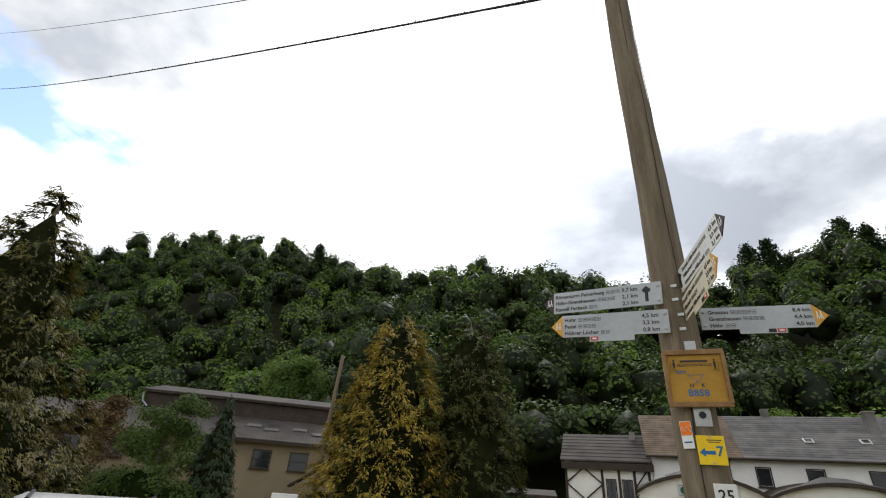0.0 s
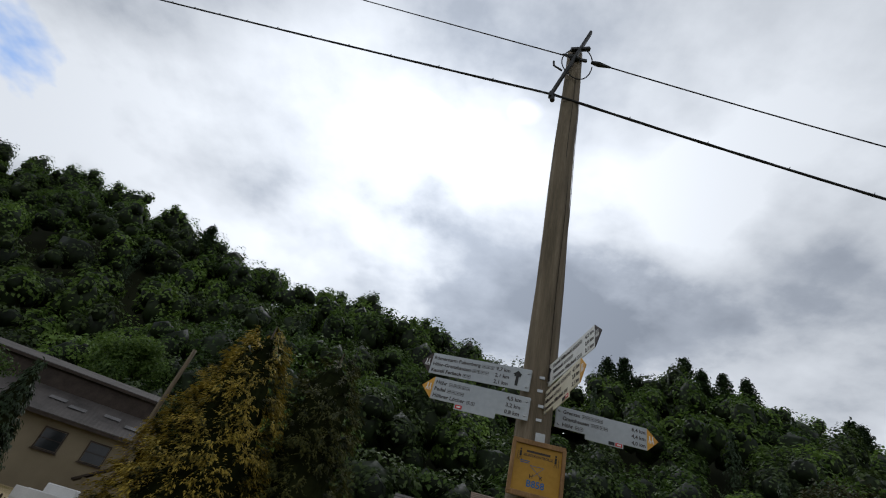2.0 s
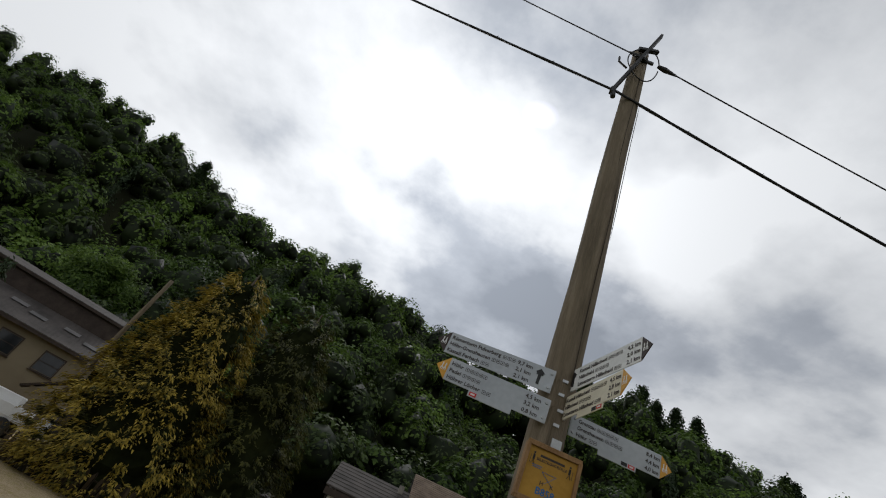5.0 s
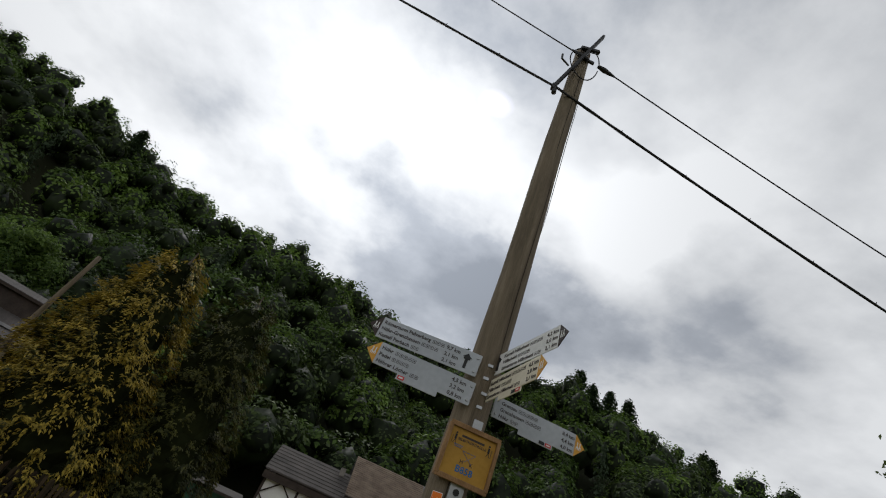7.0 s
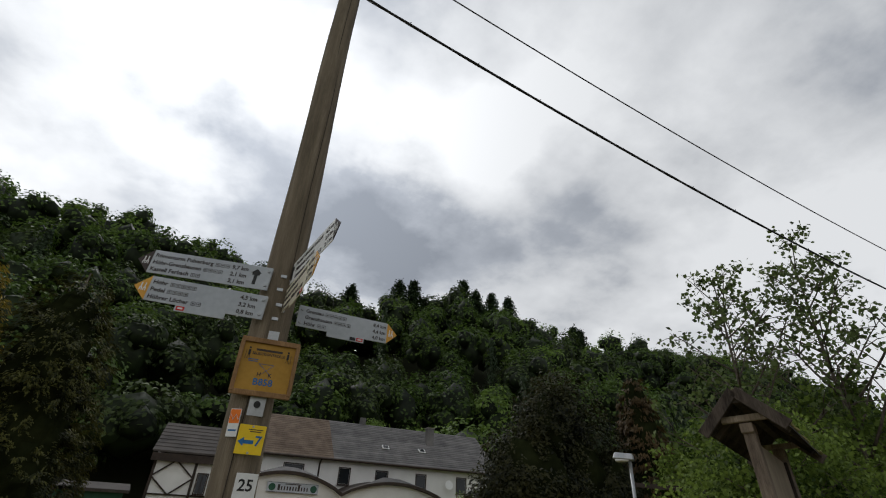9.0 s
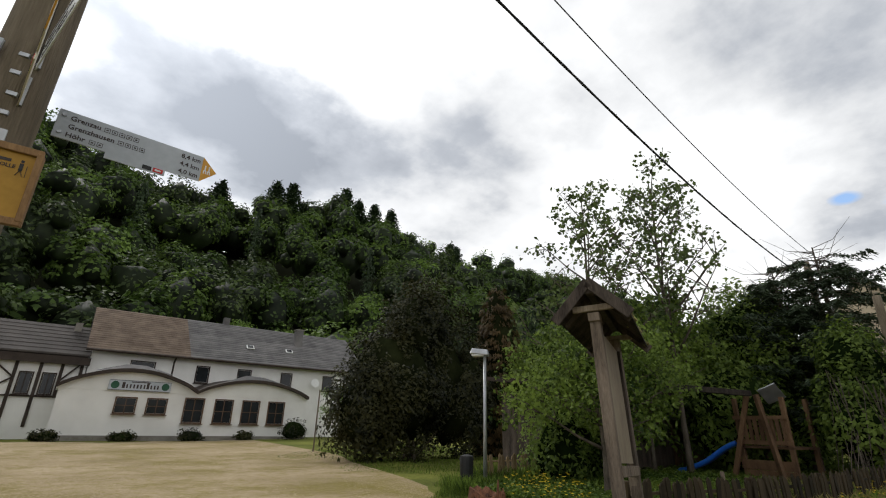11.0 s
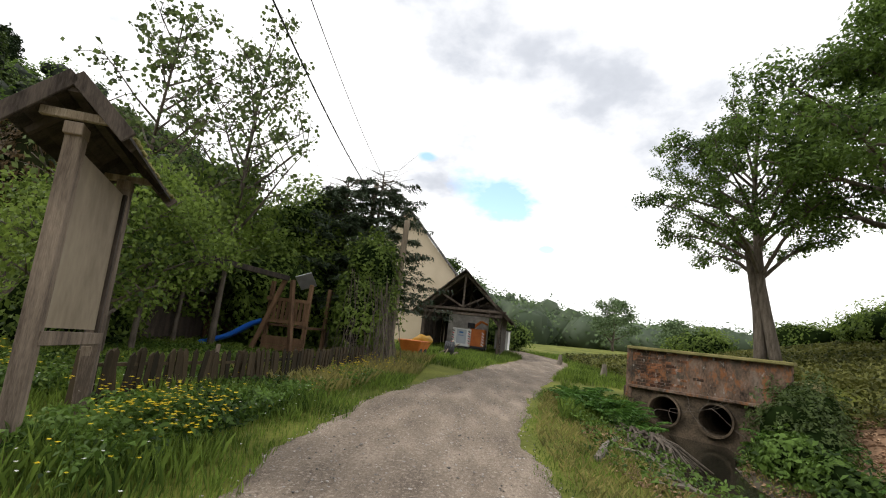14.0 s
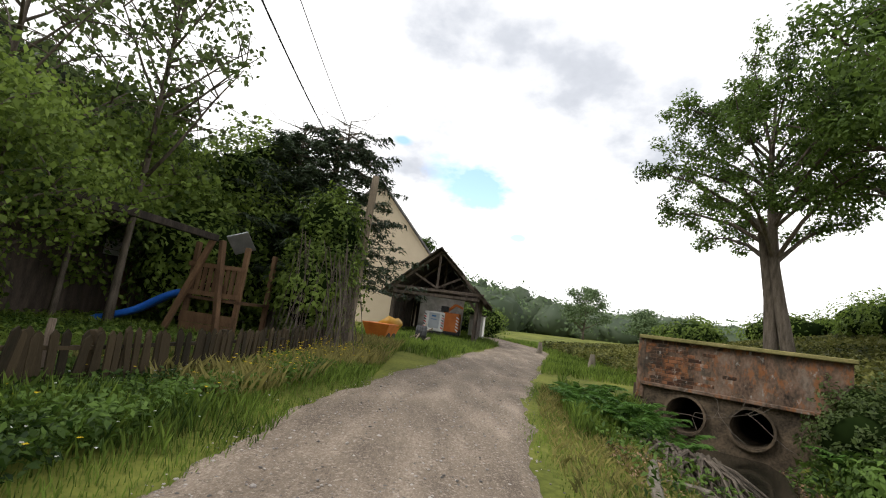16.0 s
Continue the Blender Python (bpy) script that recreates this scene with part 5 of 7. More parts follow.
# ---- by the lane: notice board, stump, lamp, fence, play tower ----
def board():
    fx, fy, rx_, ry_ = 6.18, 2.58, 7.52, 3.16
    ang = math.degrees(math.atan2(ry_ - fy, rx_ - fx))
    zb = 0.20
    b = thing("notice_board", pose(fx, fy, zb - 0.12, -2.5, 3.0, ang), "tall roofed wooden notice board with blank weathered panel", "notice board")
    L = math.hypot(rx_ - fx, ry_ - fy)
    top = 2.42
    part("front_post", MB().box((0, 0, top / 2 - 0.15), (0.13, 0.12, top + 0.3)), M_oldwood, b, bevel=0.008)
    part("rear_post", MB().box((L, 0, top / 2 - 0.15), (0.13, 0.12, top + 0.3)), M_oldwood, b, bevel=0.008)
    part("panel", MB().box((L / 2, 0.0, 1.62), (L - 0.13, 0.035, 1.42)), M_panel, b)
    part("bottom_rail", MB().box((L / 2, -0.045, 0.83), (L + 0.02, 0.05, 0.11)), M_oldwood, b, bevel=0.005)
    part("edge_batten", MB().box((L - 0.09, -0.035, 1.60), (0.05, 0.035, 1.46)), M_darkwood, b, bevel=0.004)
    part("edge_batten", MB().box((0.085, -0.03, 1.60), (0.04, 0.03, 1.46)), M_darkwood, b, bevel=0.004)
    part("slanting_brace", MB().beam((L + 0.03, 0.03, 0.0), (L - 0.05, 0.03, 0.75), 0.09, 0.05), M_oldwood, b, bevel=0.004)
    for x in (0, L):
        part("bracket_block", MB().box((x - 0.02, 0, top + 0.03), (0.17, 0.13, 0.10)), M_oldwood, b, bevel=0.006)
        part("cross_tie", MB().box((x - 0.10 if x == 0 else x + 0.05, 0, top + 0.13), (0.045, 0.46, 0.07)), M_paleheart, b, bevel=0.005)
    part("ridge_beam", MB().box((L / 2, 0, top + 0.31), (L + 0.46, 0.08, 0.08)), M_darkwood, b)
    hw, zr, ze = 0.40, top + 0.41, top + 0.0
    for s in (-1, 1):
        n = 7
        for k in range(n):
            t0, t1 = k / n, (k + 1.35) / n
            y0, z0 = s * hw * (1 - t0), ze + (zr - ze) * t0
            y1, z1 = s * hw * (1 - min(t1, 1)), ze + (zr - ze) * min(t1, 1)
            part("shingle_course", MB().add([(-0.24, y0, z0 + 0.03), (L + 0.26, y0, z0 + 0.03), (L + 0.26, y1, z1 + 0.012), (-0.24, y1, z1 + 0.012), (-0.24, y0, z0), (L + 0.26, y0, z0), (L + 0.26, y1, z1 - 0.01), (-0.24, y1, z1 - 0.01)],
                                              [(0, 1, 2, 3), (7, 6, 5, 4), (0, 4, 5, 1), (1, 5, 6, 2), (2, 6, 7, 3), (3, 7, 4, 0)]), M_darkwood, b)
        for x in (-0.25, L + 0.27):
            part("barge_board", MB().beam((x, s * (hw + 0.02), ze - 0.03), (x, 0, zr - 0.01), 0.03, 0.12), M_barnwood, b, bevel=0.004)
        for x in (0.1, L - 0.1):
            part("roof_rafter", MB().beam((x, s * (hw - 0.03), ze), (x, 0, zr - 0.05), 0.05, 0.06), M_darkwood, b)
    rm = random.Random(4)
    for k in range(60):
        t = rm.random()
        mo = MB().box((rm.uniform(-0.3, L + 0.3), -hw * (1 - t), ze + (zr - ze) * t + 0.035), (rm.uniform(0.03, 0.09), rm.uniform(0.03, 0.07), 0.025), pose(0, 0, 0, 40, 0, rm.uniform(0, 90)))
        part("moss_tuft", mo, M_moss, b, bevel=0.008)


board()


def stump():
    rng = random.Random(8)
    s = thing("tree_stump_post", pose(3.92, 2.36, g1(4.02, 2.26) - 0.1, 3, 9, 0), "rotten reddish-brown tree stump post with split bark", "stump")
    seg, rows = 30, 16
    V, F = [], []
    lob = [1 + 0.16 * math.sin(3 * a + 1) + 0.07 * math.sin(7 * a) + rng.uniform(-0.06, 0.06) for a in np.linspace(0, 2 * math.pi, seg, endpoint=False)]
    htop = [0.98 - 0.20 * max(0, math.sin(a - 2.4)) ** 2 - rng.uniform(0, 0.035) for a in np.linspace(0, 2 * math.pi, seg, endpoint=False)]
    for r in range(rows + 1):
        t = r / rows
        rad = 0.165 - 0.045 * t + 0.04 * (1 - t) ** 3
        for k in range(seg):
            a = 2 * math.pi * k / seg
            q = rad * lob[k] * (1 + 0.05 * math.sin(9 * t + k * 2.1) + rng.uniform(-0.03, 0.03))
            V.append((q * math.cos(a), q * math.sin(a), t * htop[k]))
    for r in range(rows):
        for k in range(seg):
            F.append((r * seg + k, r * seg + (k + 1) % seg, (r + 1) * seg + (k + 1) % seg, (r + 1) * seg + k))
    V.append((0, 0, 0.90))
    F += [(rows * seg + k, rows * seg + (k + 1) % seg, len(V) - 1) for k in range(seg)]
    part("trunk", MB().add(V, F), M_redwood, s)
    sp = MB()
    for k in range(46):
        a = rng.uniform(0, 6.28)
        z0 = rng.uniform(0.05, 0.72)
        r0 = 0.165 - 0.045 * z0 + 0.010
        ln = rng.uniform(0.12, 0.34)
        w = rng.uniform(0.008, 0.022)
        sp.tube([(r0 * 1.02 * math.cos(a), r0 * 1.02 * math.sin(a), z0), (r0 * 1.07 * math.cos(a + 0.05), r0 * 1.07 * math.sin(a + 0.05), z0 + ln / 2), ((r0 - 0.02) * math.cos(a + 0.03), (r0 - 0.02) * math.sin(a + 0.03), z0 + ln)], [w * 0.4, w, w * 0.3], 5)
    part("splinter", sp, M_redwood, s)
    pl = MB()
    for k in range(12):
        a = rng.uniform(-2.6, 0.3)
        z0 = rng.uniform(0.0, 0.5)
        r0 = 0.165 - 0.045 * z0 + 0.014
        pl.tube([(r0 * math.cos(a), r0 * math.sin(a), z0), (r0 * 1.03 * math.cos(a), r0 * 1.03 * math.sin(a), z0 + 0.2), ((r0 - 0.03) * math.cos(a), (r0 - 0.03) * math.sin(a), z0 + 0.36)], [0.006, 0.014, 0.004], 5)
    part("pale_heartwood", pl, M_paleheart, s)


stump()

lp = thing("street_lamp", pose(9.45, 7.92, g1(9.45, 7.92) - 0.02, -2, 2.5, 0), "grey steel post lamp with flat lantern head", "street lamp")
part("post", MB().tube([(0, 0, 0), (0, 0, 1.4), (0, 0, 2.98)], [0.05, 0.042, 0.036], 12), M_metal, lp, smooth=True)
hd = part("lantern_head", MB().add([(-0.36, -0.11, 2.98), (0.10, -0.11, 2.93), (0.10, 0.11, 2.93), (-0.36, 0.11, 2.98), (-0.31, -0.07, 3.12), (0.08, -0.09, 3.07), (0.08, 0.09, 3.07), (-0.31, 0.07, 3.12)], [(3, 2, 1, 0), (4, 5, 6, 7), (0, 1, 5, 4), (1, 2, 6, 5), (2, 3, 7, 6), (3, 0, 4, 7)]), M_metal, lp, bevel=0.018, m=pose(0, 0, 0, 0, 0, -52))
part("diffuser", MB().box((-0.16, 0, 2.945), (0.30, 0.17, 0.05)), M_white, hd, bevel=0.012)
bn = thing("dark_waste_bin", pose(9.15, 8.2, g1(9.15, 8.2)), "dark plastic waste bin behind lamp post", "bin")
part("body", MB().tube([(0, 0, 0), (0, 0, 0.55), (0, 0, 0.62)], [0.13, 0.155, 0.14], 14), M_blackiron, bn)
part("lid", MB().tube([(0, 0, 0.60), (0, 0, 0.68), (0, 0, 0.71)], [0.165, 0.15, 0.06], 14), M_blackiron, bn)


def picket_fence(pts, height, label, spacing=0.105, w=0.075, mat=M_fence, seed=1, lean=5):
    rng = random.Random(seed)
    fn = thing("picket_fence", pose(0, 0, 0), label, "fence")
    mesh = MB().prism([(-w / 2, 0), (w / 2, 0), (w / 2, height * 0.93), (0, height), (-w / 2, height * 0.93)], -0.011, 0.011).mesh("picket", mat)
    for a, b in zip(pts[:-1], pts[1:]):
        d = math.hypot(b[0] - a[0], b[1] - a[1])
        yaw = math.degrees(math.atan2(b[1] - a[1], b[0] - a[0]))
        n = int(d / spacing)
        for i in range(n):
            t = (i + 0.5) / n
            x, y = a[0] + (b[0] - a[0]) * t, a[1] + (b[1] - a[1]) * t
            part("picket", mesh, None, fn, m=pose(x, y, g1(x, y) + rng.uniform(-0.06, 0.02), rng.uniform(-3, 3), rng.gauss(0, lean), yaw))
        nx, ny = -(b[1] - a[1]) / d, (b[0] - a[0]) / d
        for hz in (0.25, 0.72):
            part("rail", MB().beam((a[0] + nx * 0.035, a[1] + ny * 0.035, g1(*a) + height * hz), (b[0] + nx * 0.035, b[1] + ny * 0.035, g1(*b) + height * hz), 0.05, 0.035), mat, fn)
        part("fence_post", MB().box((a[0] + nx * 0.09, a[1] + ny * 0.09, g1(*a) + height * 0.46), (0.08, 0.08, height * 0.98)), mat, fn, bevel=0.006)
    return fn


picket_fence([(7.75, 3.4), (9.8, 2.65), (11.6, 2.25), (13.2, 1.98), (14.4, 1.88)], 0.66, "low dark weathered wooden picket fence along lane", spacing=0.080, w=0.068, lean=5)
picket_fence([(10.6, 9.0), (12.4, 8.5), (14.2, 8.0)], 0.62, "low light tan picket fence in garden", mat=M_tanfence, seed=5)
picket_fence([(-12.5, 14.6), (-8.8, 14.0), (-4.0, 13.6), (-1.0, 14.2)], 0.75, "low brown picket fence below conifers", mat=M_fence, seed=6)

tp = utility_pole(16.35, 1.62, 4.35, 0.115, 0.085, "short leaning grey wooden pole in hedge", (0.12, -0.05), "wooden_pole")
fp = utility_pole(FAR_POLE.x, FAR_POLE.y, 6.3, 0.12, 0.09, "grey wooden overhead line pole among trees")
lpole = utility_pole(-9.7, 15.4, 6.5, 0.10, 0.07, "thin grey wooden pole beside golden conifer", (0.25, 0.1), "wooden_pole")
for x, y, h in ((12.3, 19.7, 0.75), (10.9, 19.9, 2.6), (9.6, 3.0, 0.75)):
    q = thing("post", pose(x, y, g1(x, y) - 0.05), "thin pale wooden garden post", "post")
    part("stake", MB().tube([(0, 0, 0), (0.02, 0, h)], [0.035, 0.03], 8), M_oldwood, q)
for x, y in ((29.4, -5.75), (23.4, -6.4)):
    q = thing("stump_post", pose(x, y, g1(x, y) - 0.05, 4, -6, 0), "short weathered wooden gatepost stump", "post")
    part("stake", MB().tube([(0, 0, 0), (0.02, 0, 0.35), (0.05, 0.02, 0.62)], [0.15, 0.12, 0.09], 9, 0.12, random.Random(2)), M_barkpale, q)


def play_tower():
    x, y = 14.7, 3.9
    p = thing("play_tower", pose(x, y, g1(x, y) - 0.05, 0, 0, -8), "brown timber play tower with swing beam", "play tower")
    for a, b in (((0, 0.75, 0), (0, 0.10, 2.05)), ((0.0, -0.42, 0), (0.0, -0.10, 2.05))):
        part("swing_leg", MB().beam((a[0] - 0.55, a[1], a[2]), (b[0] - 0.45, b[1], b[2]), 0.10, 0.10), M_play, p, bevel=0.008)
    for xx in (-0.2, 0.9):
        for yy in (-0.5, 0.55):
            part("corner_post", MB().box((xx, yy, 1.0), (0.09, 0.09, 2.0)), M_play, p, bevel=0.006)
    part("deck", MB().box((0.35, 0.02, 0.92), (1.2, 1.15, 0.05)), M_play, p)
    for yy in np.linspace(-0.45, 0.5, 9):
        part("railing_board", MB().box((-0.25, yy, 1.28), (0.022, 0.085, 0.55)), M_play, p)
    part("rail", MB().box((-0.27, 0.02, 1.56), (0.04, 1.2, 0.08)).box((-0.27, 0.02, 1.02), (0.04, 1.2, 0.09)), M_play, p)
    part("lower_board", MB().box((-0.26, 0.02, 0.55), (0.03, 1.15, 0.20)), M_play, p)
    part("lower_board", MB().box((-0.26, 0.02, 0.36), (0.03, 1.1, 0.16)), M_play, p)
    part("swing_beam", MB().beam((-0.5, 0, 2.08), (-3.4, 0.4, 2.12), 0.10, 0.12), M_darkwood, p, bevel=0.008)
    part("roof_sheet", MB().box((-0.15, -0.30, 2.08), (0.5, 0.40, 0.03), pose(0, 0, 0, -28, 35, 0)), M_metal, p, "grey sheet roof scrap", bevel=0.004)
    V, F = [], []
    n = 14
    for i in range(n + 1):
        t = i / n
        px, py = -0.25 - 0.45 * t, 0.60 + 1.35 * t
        pz = 0.98 - 0.80 * t + 0.03 * math.sin(t * 9.0) + (0.05 if t > 0.9 else 0)
        for k, (oy, oz) in enumerate(((-0.13, 0.07), (-0.11, 0.0), (0.11, 0.0), (0.13, 0.07), (0.145, 0.06), (0.12, -0.025), (-0.12, -0.025), (-0.145, 0.06))):
            V.append((px + oy, py, pz + oz))
        if i:
            F += [((i - 1) * 8 + k, (i - 1) * 8 + (k + 1) % 8, i * 8 + (k + 1) % 8, i * 8 + k) for k in range(8)]
    part("slide", MB().add(V, F), M_slide, p, "wavy blue plastic slide", smooth=True)


play_tower()

gs = thing("garden_shed", pose(12.0, 6.9, g1(14, 7) - 0.05, 0, 0, -3), "dark garden shed with white boarding under low roof", "shed")
part("wall", MB().box((4.6, 1.6, 1.1), (9.0, 3.2, 2.2)), M_barnwood, gs)
part("brown_door", MB().box((4.5, -0.02, 0.85), (1.6, 0.05, 1.7)), M_play, gs)
for k in range(5):
    part("white_board", MB().box((4.85, -0.04, 1.60 + k * 0.12), (3.4, 0.03, 0.11)), M_plaster, gs)
part("roof", MB().box((4.6, 1.3, 2.42), (9.6, 4.6, 0.12), pose(0, 0, 0, 6, 0, 0)), M_darktrim, gs)
part("fascia", MB().box((4.6, -1.0, 2.18), (9.6, 0.06, 0.16)), M_darktrim, gs)

# ---- bridge parapet over the stream ----
wl = float(np.linalg.norm(WALL_B - WALL_A))
wyaw = math.degrees(math.atan2(WALL_B[1] - WALL_A[1], WALL_B[0] - WALL_A[0]))
bw = thing("bridge_parapet", pose(WALL_A[0], WALL_A[1], 0.17, 0, 0, wyaw), "old brick and render bridge parapet with mossy top", "bridge wall", kind="")
ZB, ZT = 0.42, 1.30
part("parapet_core", MB().box((wl / 2, 0.17, (ZB + ZT) / 2), (wl, 0.26, ZT - ZB)), M_mortar, bw)
part("coping", MB().box((wl / 2 - 0.03, 0.14, ZT + 0.035), (wl + 0.18, 0.42, 0.075)), M_moss, bw, "mossy stone coping", bevel=0.012)
part("ledge", MB().box((wl / 2, 0.07, ZB - 0.02), (wl + 0.1, 0.26, 0.07)), M_mortar, bw, bevel=0.012)
part("pier", MB().box((-0.07, 0.17, 0.70), (0.16, 0.30, 1.2)), M_mortar, bw, bevel=0.02)
PIPES = ((0.80, -0.06), (1.88, -0.06))
RP = 0.33
# head wall pierced by two pipes: an upper and a lower half that meet along the pipes' middles
xs_ = np.linspace(-0.2, wl + 0.1, 84)
for upper in (True, False):
    V, F = [], []
    for i, x in enumerate(xs_):
        bow = max([RP * RP - (x - px) ** 2 for px, _ in PIPES] + [0.0])
        e_ = math.sqrt(bow)
        lo, hi = (-0.06 + e_, ZB - 0.05) if upper else (-1.0, -0.06 - e_)
        V += [(x, 0.05, lo), (x, 0.05, hi), (x, 0.61, hi), (x, 0.61, lo)]
        if i:
            F += [((i - 1) * 4 + k, (i - 1) * 4 + (k + 1) % 4, i * 4 + (k + 1) % 4, i * 4 + k) for k in range(4)]
    n_ = len(V) - 4
    F += [(3, 2, 1, 0), (n_, n_ + 1, n_ + 2, n_ + 3)]
    part("head_wall", MB().add(V, F), M_darkconcrete, bw)
for px, pz in PIPES:
    V, F = [], []
    for yy in (-0.06, 2.2):
        for rr_ in (RP, RP + 0.045):
            for k in range(28):
                a = 2 * math.pi * k / 28
                V.append((px + rr_ * math.cos(a), yy, pz + rr_ * math.sin(a)))
    for k in range(28):
        j = (k + 1) % 28
        F += [(k, j, 56 + j, 56 + k), (28 + j, 28 + k, 84 + k, 84 + j), (k, 28 + k, 28 + j, j)]
    cp = part("culvert_pipe", MB().add(V, F), M_darkconcrete, bw)
    # Added black plate: closes the pipe and stands for the darkness inside.
    part("pipe_dark_stop", MB().box((px, 2.2, pz), (0.95, 0.05, 0.95)), M_blackiron, cp)
part("deck", MB().box((wl / 2, 1.55, 0.82), (wl + 0.6, 2.3, 0.30)), M_moss, bw, "grassed-over bridge deck")
rb = random.Random(12)
bmesh_ = MB().box((0, 0, 0), (0.225, 0.05, 0.062)).mesh("brick", M_brickwall, bevel=0.004)
nb = 0
for row in range(12):
    z = ZB + 0.055 + row * 0.0715
    x = -0.02 + (0.12 if row % 2 else 0)
    while x < wl - 0.15:
        worn = 0.05 + 0.93 * float(sstep(0.2 + 0.3 * math.sin(row * 1.1), 1.5 + 0.4 * math.sin(row * 0.7), x))
        if rb.random() > worn and nb < 300:
            part("brick", bmesh_, None, bw, m=pose(x + 0.11, 0.061 - rb.uniform(0, 0.006), z, 0, 0, rb.uniform(-1, 1)))
            nb += 1
        x += 0.236
vine = MB()
for k in range(4):
    x0_ = 1.0 + 0.4 * k
    vine.tube([(x0_ + 0.4 * math.sin(t * 2 + k), -0.1 - 0.12 * t, 0.42 - 0.28 * t + 0.1 * math.sin(t * 4 + k)) for t in np.linspace(0, 2.2, 9)], [0.006] * 9, 5)
part("dead_vine", vine, M_bark, bw)

# stream bed of dark mud
mv, mf = [], []
md = np.array([STREAM[0] + (STREAM[0] - STREAM[1]) * 1.2, *STREAM])
md = np.concatenate([np.linspace(a, b, 9)[:-1] for a, b in zip(md[:-1], md[1:])])
for i, p in enumerate(md):
    d = md[min(i + 1, len(md) - 1)] - md[max(i - 1, 0)]
    d = d / np.linalg.norm(d)
    for k in range(9):
        o_ = (k / 4 - 1) * (1.25 + 0.2 * math.sin(i * 1.3))
        qx, qy = p[0] - d[1] * o_, p[1] + d[0] * o_
        mv.append((qx, qy, g1(qx, qy) + (0.03 if 0 < k < 8 else -0.05) + 0.03 * noise.noise((qx * 4, qy * 4, 0))))
    if i:
        mf += [((i - 1) * 9 + k, (i - 1) * 9 + k + 1, i * 9 + k + 1, i * 9 + k) for k in range(8)]
tagged(new("stream_bed", np_mesh("stream_bed", mv, mf, M_mud, True)), "dark wet mud of stream bed", "stream bed", kind="structure")

# stream
sv, sf = [], []
sd = np.array([STREAM[0] + (STREAM[0] - STREAM[1]) * 1.5, *STREAM])
for i, p in enumerate(sd):
    d = sd[min(i + 1, len(sd) - 1)] - sd[max(i - 1, 0)]
    d = d / np.linalg.norm(d)
    for s in (-1, 1):
        sv.append((p[0] - d[1] * s * 0.55, p[1] + d[0] * s * 0.55, -0.40 - 0.012 * i))
    if i:
        sf.append((2 * i - 2, 2 * i - 1, 2 * i + 1, 2 * i))
tagged(new("water", np_mesh("water", sv, sf, M_water)), "shallow dark stream below pipes", "stream", kind="structure")

# parked van and store by the hall, white car roof
vn = thing("white_trailer", pose(-11.6, 16.9, g1(-11.6, 16.9), 0, 0, 24), "low white flatbed trailer parked on grass", "trailer")
part("bed", MB().box((0, 0, 0.62), (2.6, 1.5, 0.12)), M_white, vn, bevel=0.02)
part("side_board", MB().box((0, -0.76, 0.82), (2.6, 0.04, 0.34)), M_white, vn, bevel=0.01)
part("side_board", MB().box((0, 0.76, 0.82), (2.6, 0.04, 0.34)), M_white, vn, bevel=0.01)
part("load_box", MB().box((-0.2, 0.1, 1.0), (0.9, 0.8, 0.55)), M_white, vn, bevel=0.03)
for s in (-1, 1):
    part("wheel", MB().tube([(0.3, s * 0.62, 0.3), (0.3, s * 0.80, 0.3)], [0.3, 0.3], 18), M_blackiron, vn)
part("drawbar", MB().beam((1.3, 0, 0.5), (2.2, 0, 0.42), 0.08, 0.08), M_metal, vn)
gt = thing("grey_metal_store", pose(-9.9, 18.4, g1(-9.9, 18.4), 0, 0, 24), "grey sheet-metal store box beside conifer", "store box")
part("body", MB().box((0, 0, 0.75), (1.6, 1.0, 1.5)), M_corr, gt, bevel=0.02)
part("lid", MB().box((0, 0, 1.53), (1.7, 1.1, 0.06)), M_metal, gt, bevel=0.01)
lt = thing("lean_to", pose(-14.8, 24.0, g1(-14.8, 24.0), 0, 0, 30), "small dark pitched lean-to before hall", "shed")
part("wall", MB().box((0, 0, 0.75), (2.2, 1.6, 1.5)), M_hallwall, lt)
for s in (-1, 1):
    part("roof", MB().beam((s * 1.45, 0, 1.3), (0, 0, 2.25), 1.9, 0.09), M_darktrim, lt)
gh = thing("green_hut", pose(-3.6, 25.8, g1(-3.6, 25.8), 0, 0, 8), "dark green wooden hut between trees", "shed")
part("wall", MB().box((0, 0, 1.0), (2.4, 2.0, 2.0)), M_green, gh)
part("roof", MB().box((0, 0, 2.08), (2.8, 2.4, 0.12), pose(0, 0, 0, 8)), M_corr, gh)
part("brown_door", MB().box((1.9, -0.2, 0.7), (1.3, 0.1, 1.4)), M_play, gh)


def car():
    c = thing("white_car", pose(-4.9, 3.25, g1(-4.9, 3.25), 0, 0, 143) @ Matrix.Diagonal((1, 1, 0.92, 1)), "white parked car seen by its roof", "car")
    prof = [(-2.1, 0.35), (-2.15, 0.75), (-1.9, 0.92), (-1.25, 0.98), (-0.55, 1.33), (0.1, 1.40), (0.95, 1.35), (1.65, 1.02), (2.05, 0.92), (2.1, 0.4)]
    V, F = [], []
    for y, k in ((-0.85, 0.95), (-0.72, 1.0), (0.72, 1.0), (0.85, 0.95)):
        V += [(x, y if z < 1.0 else y * 0.86, z * (k if z > 0.95 else 1)) for x, z in prof]
    n = len(prof)
    for r in range(3):
        F += [(r * n + i, r * n + (i + 1) % n, (r + 1) * n + (i + 1) % n, (r + 1) * n + i) for i in range(n)]
    F += [tuple(range(n))[::-1], tuple(range(3 * n, 4 * n))]
    part("body", MB().add(V, F), M_carwhite, c, bevel=0.03, smooth=True)
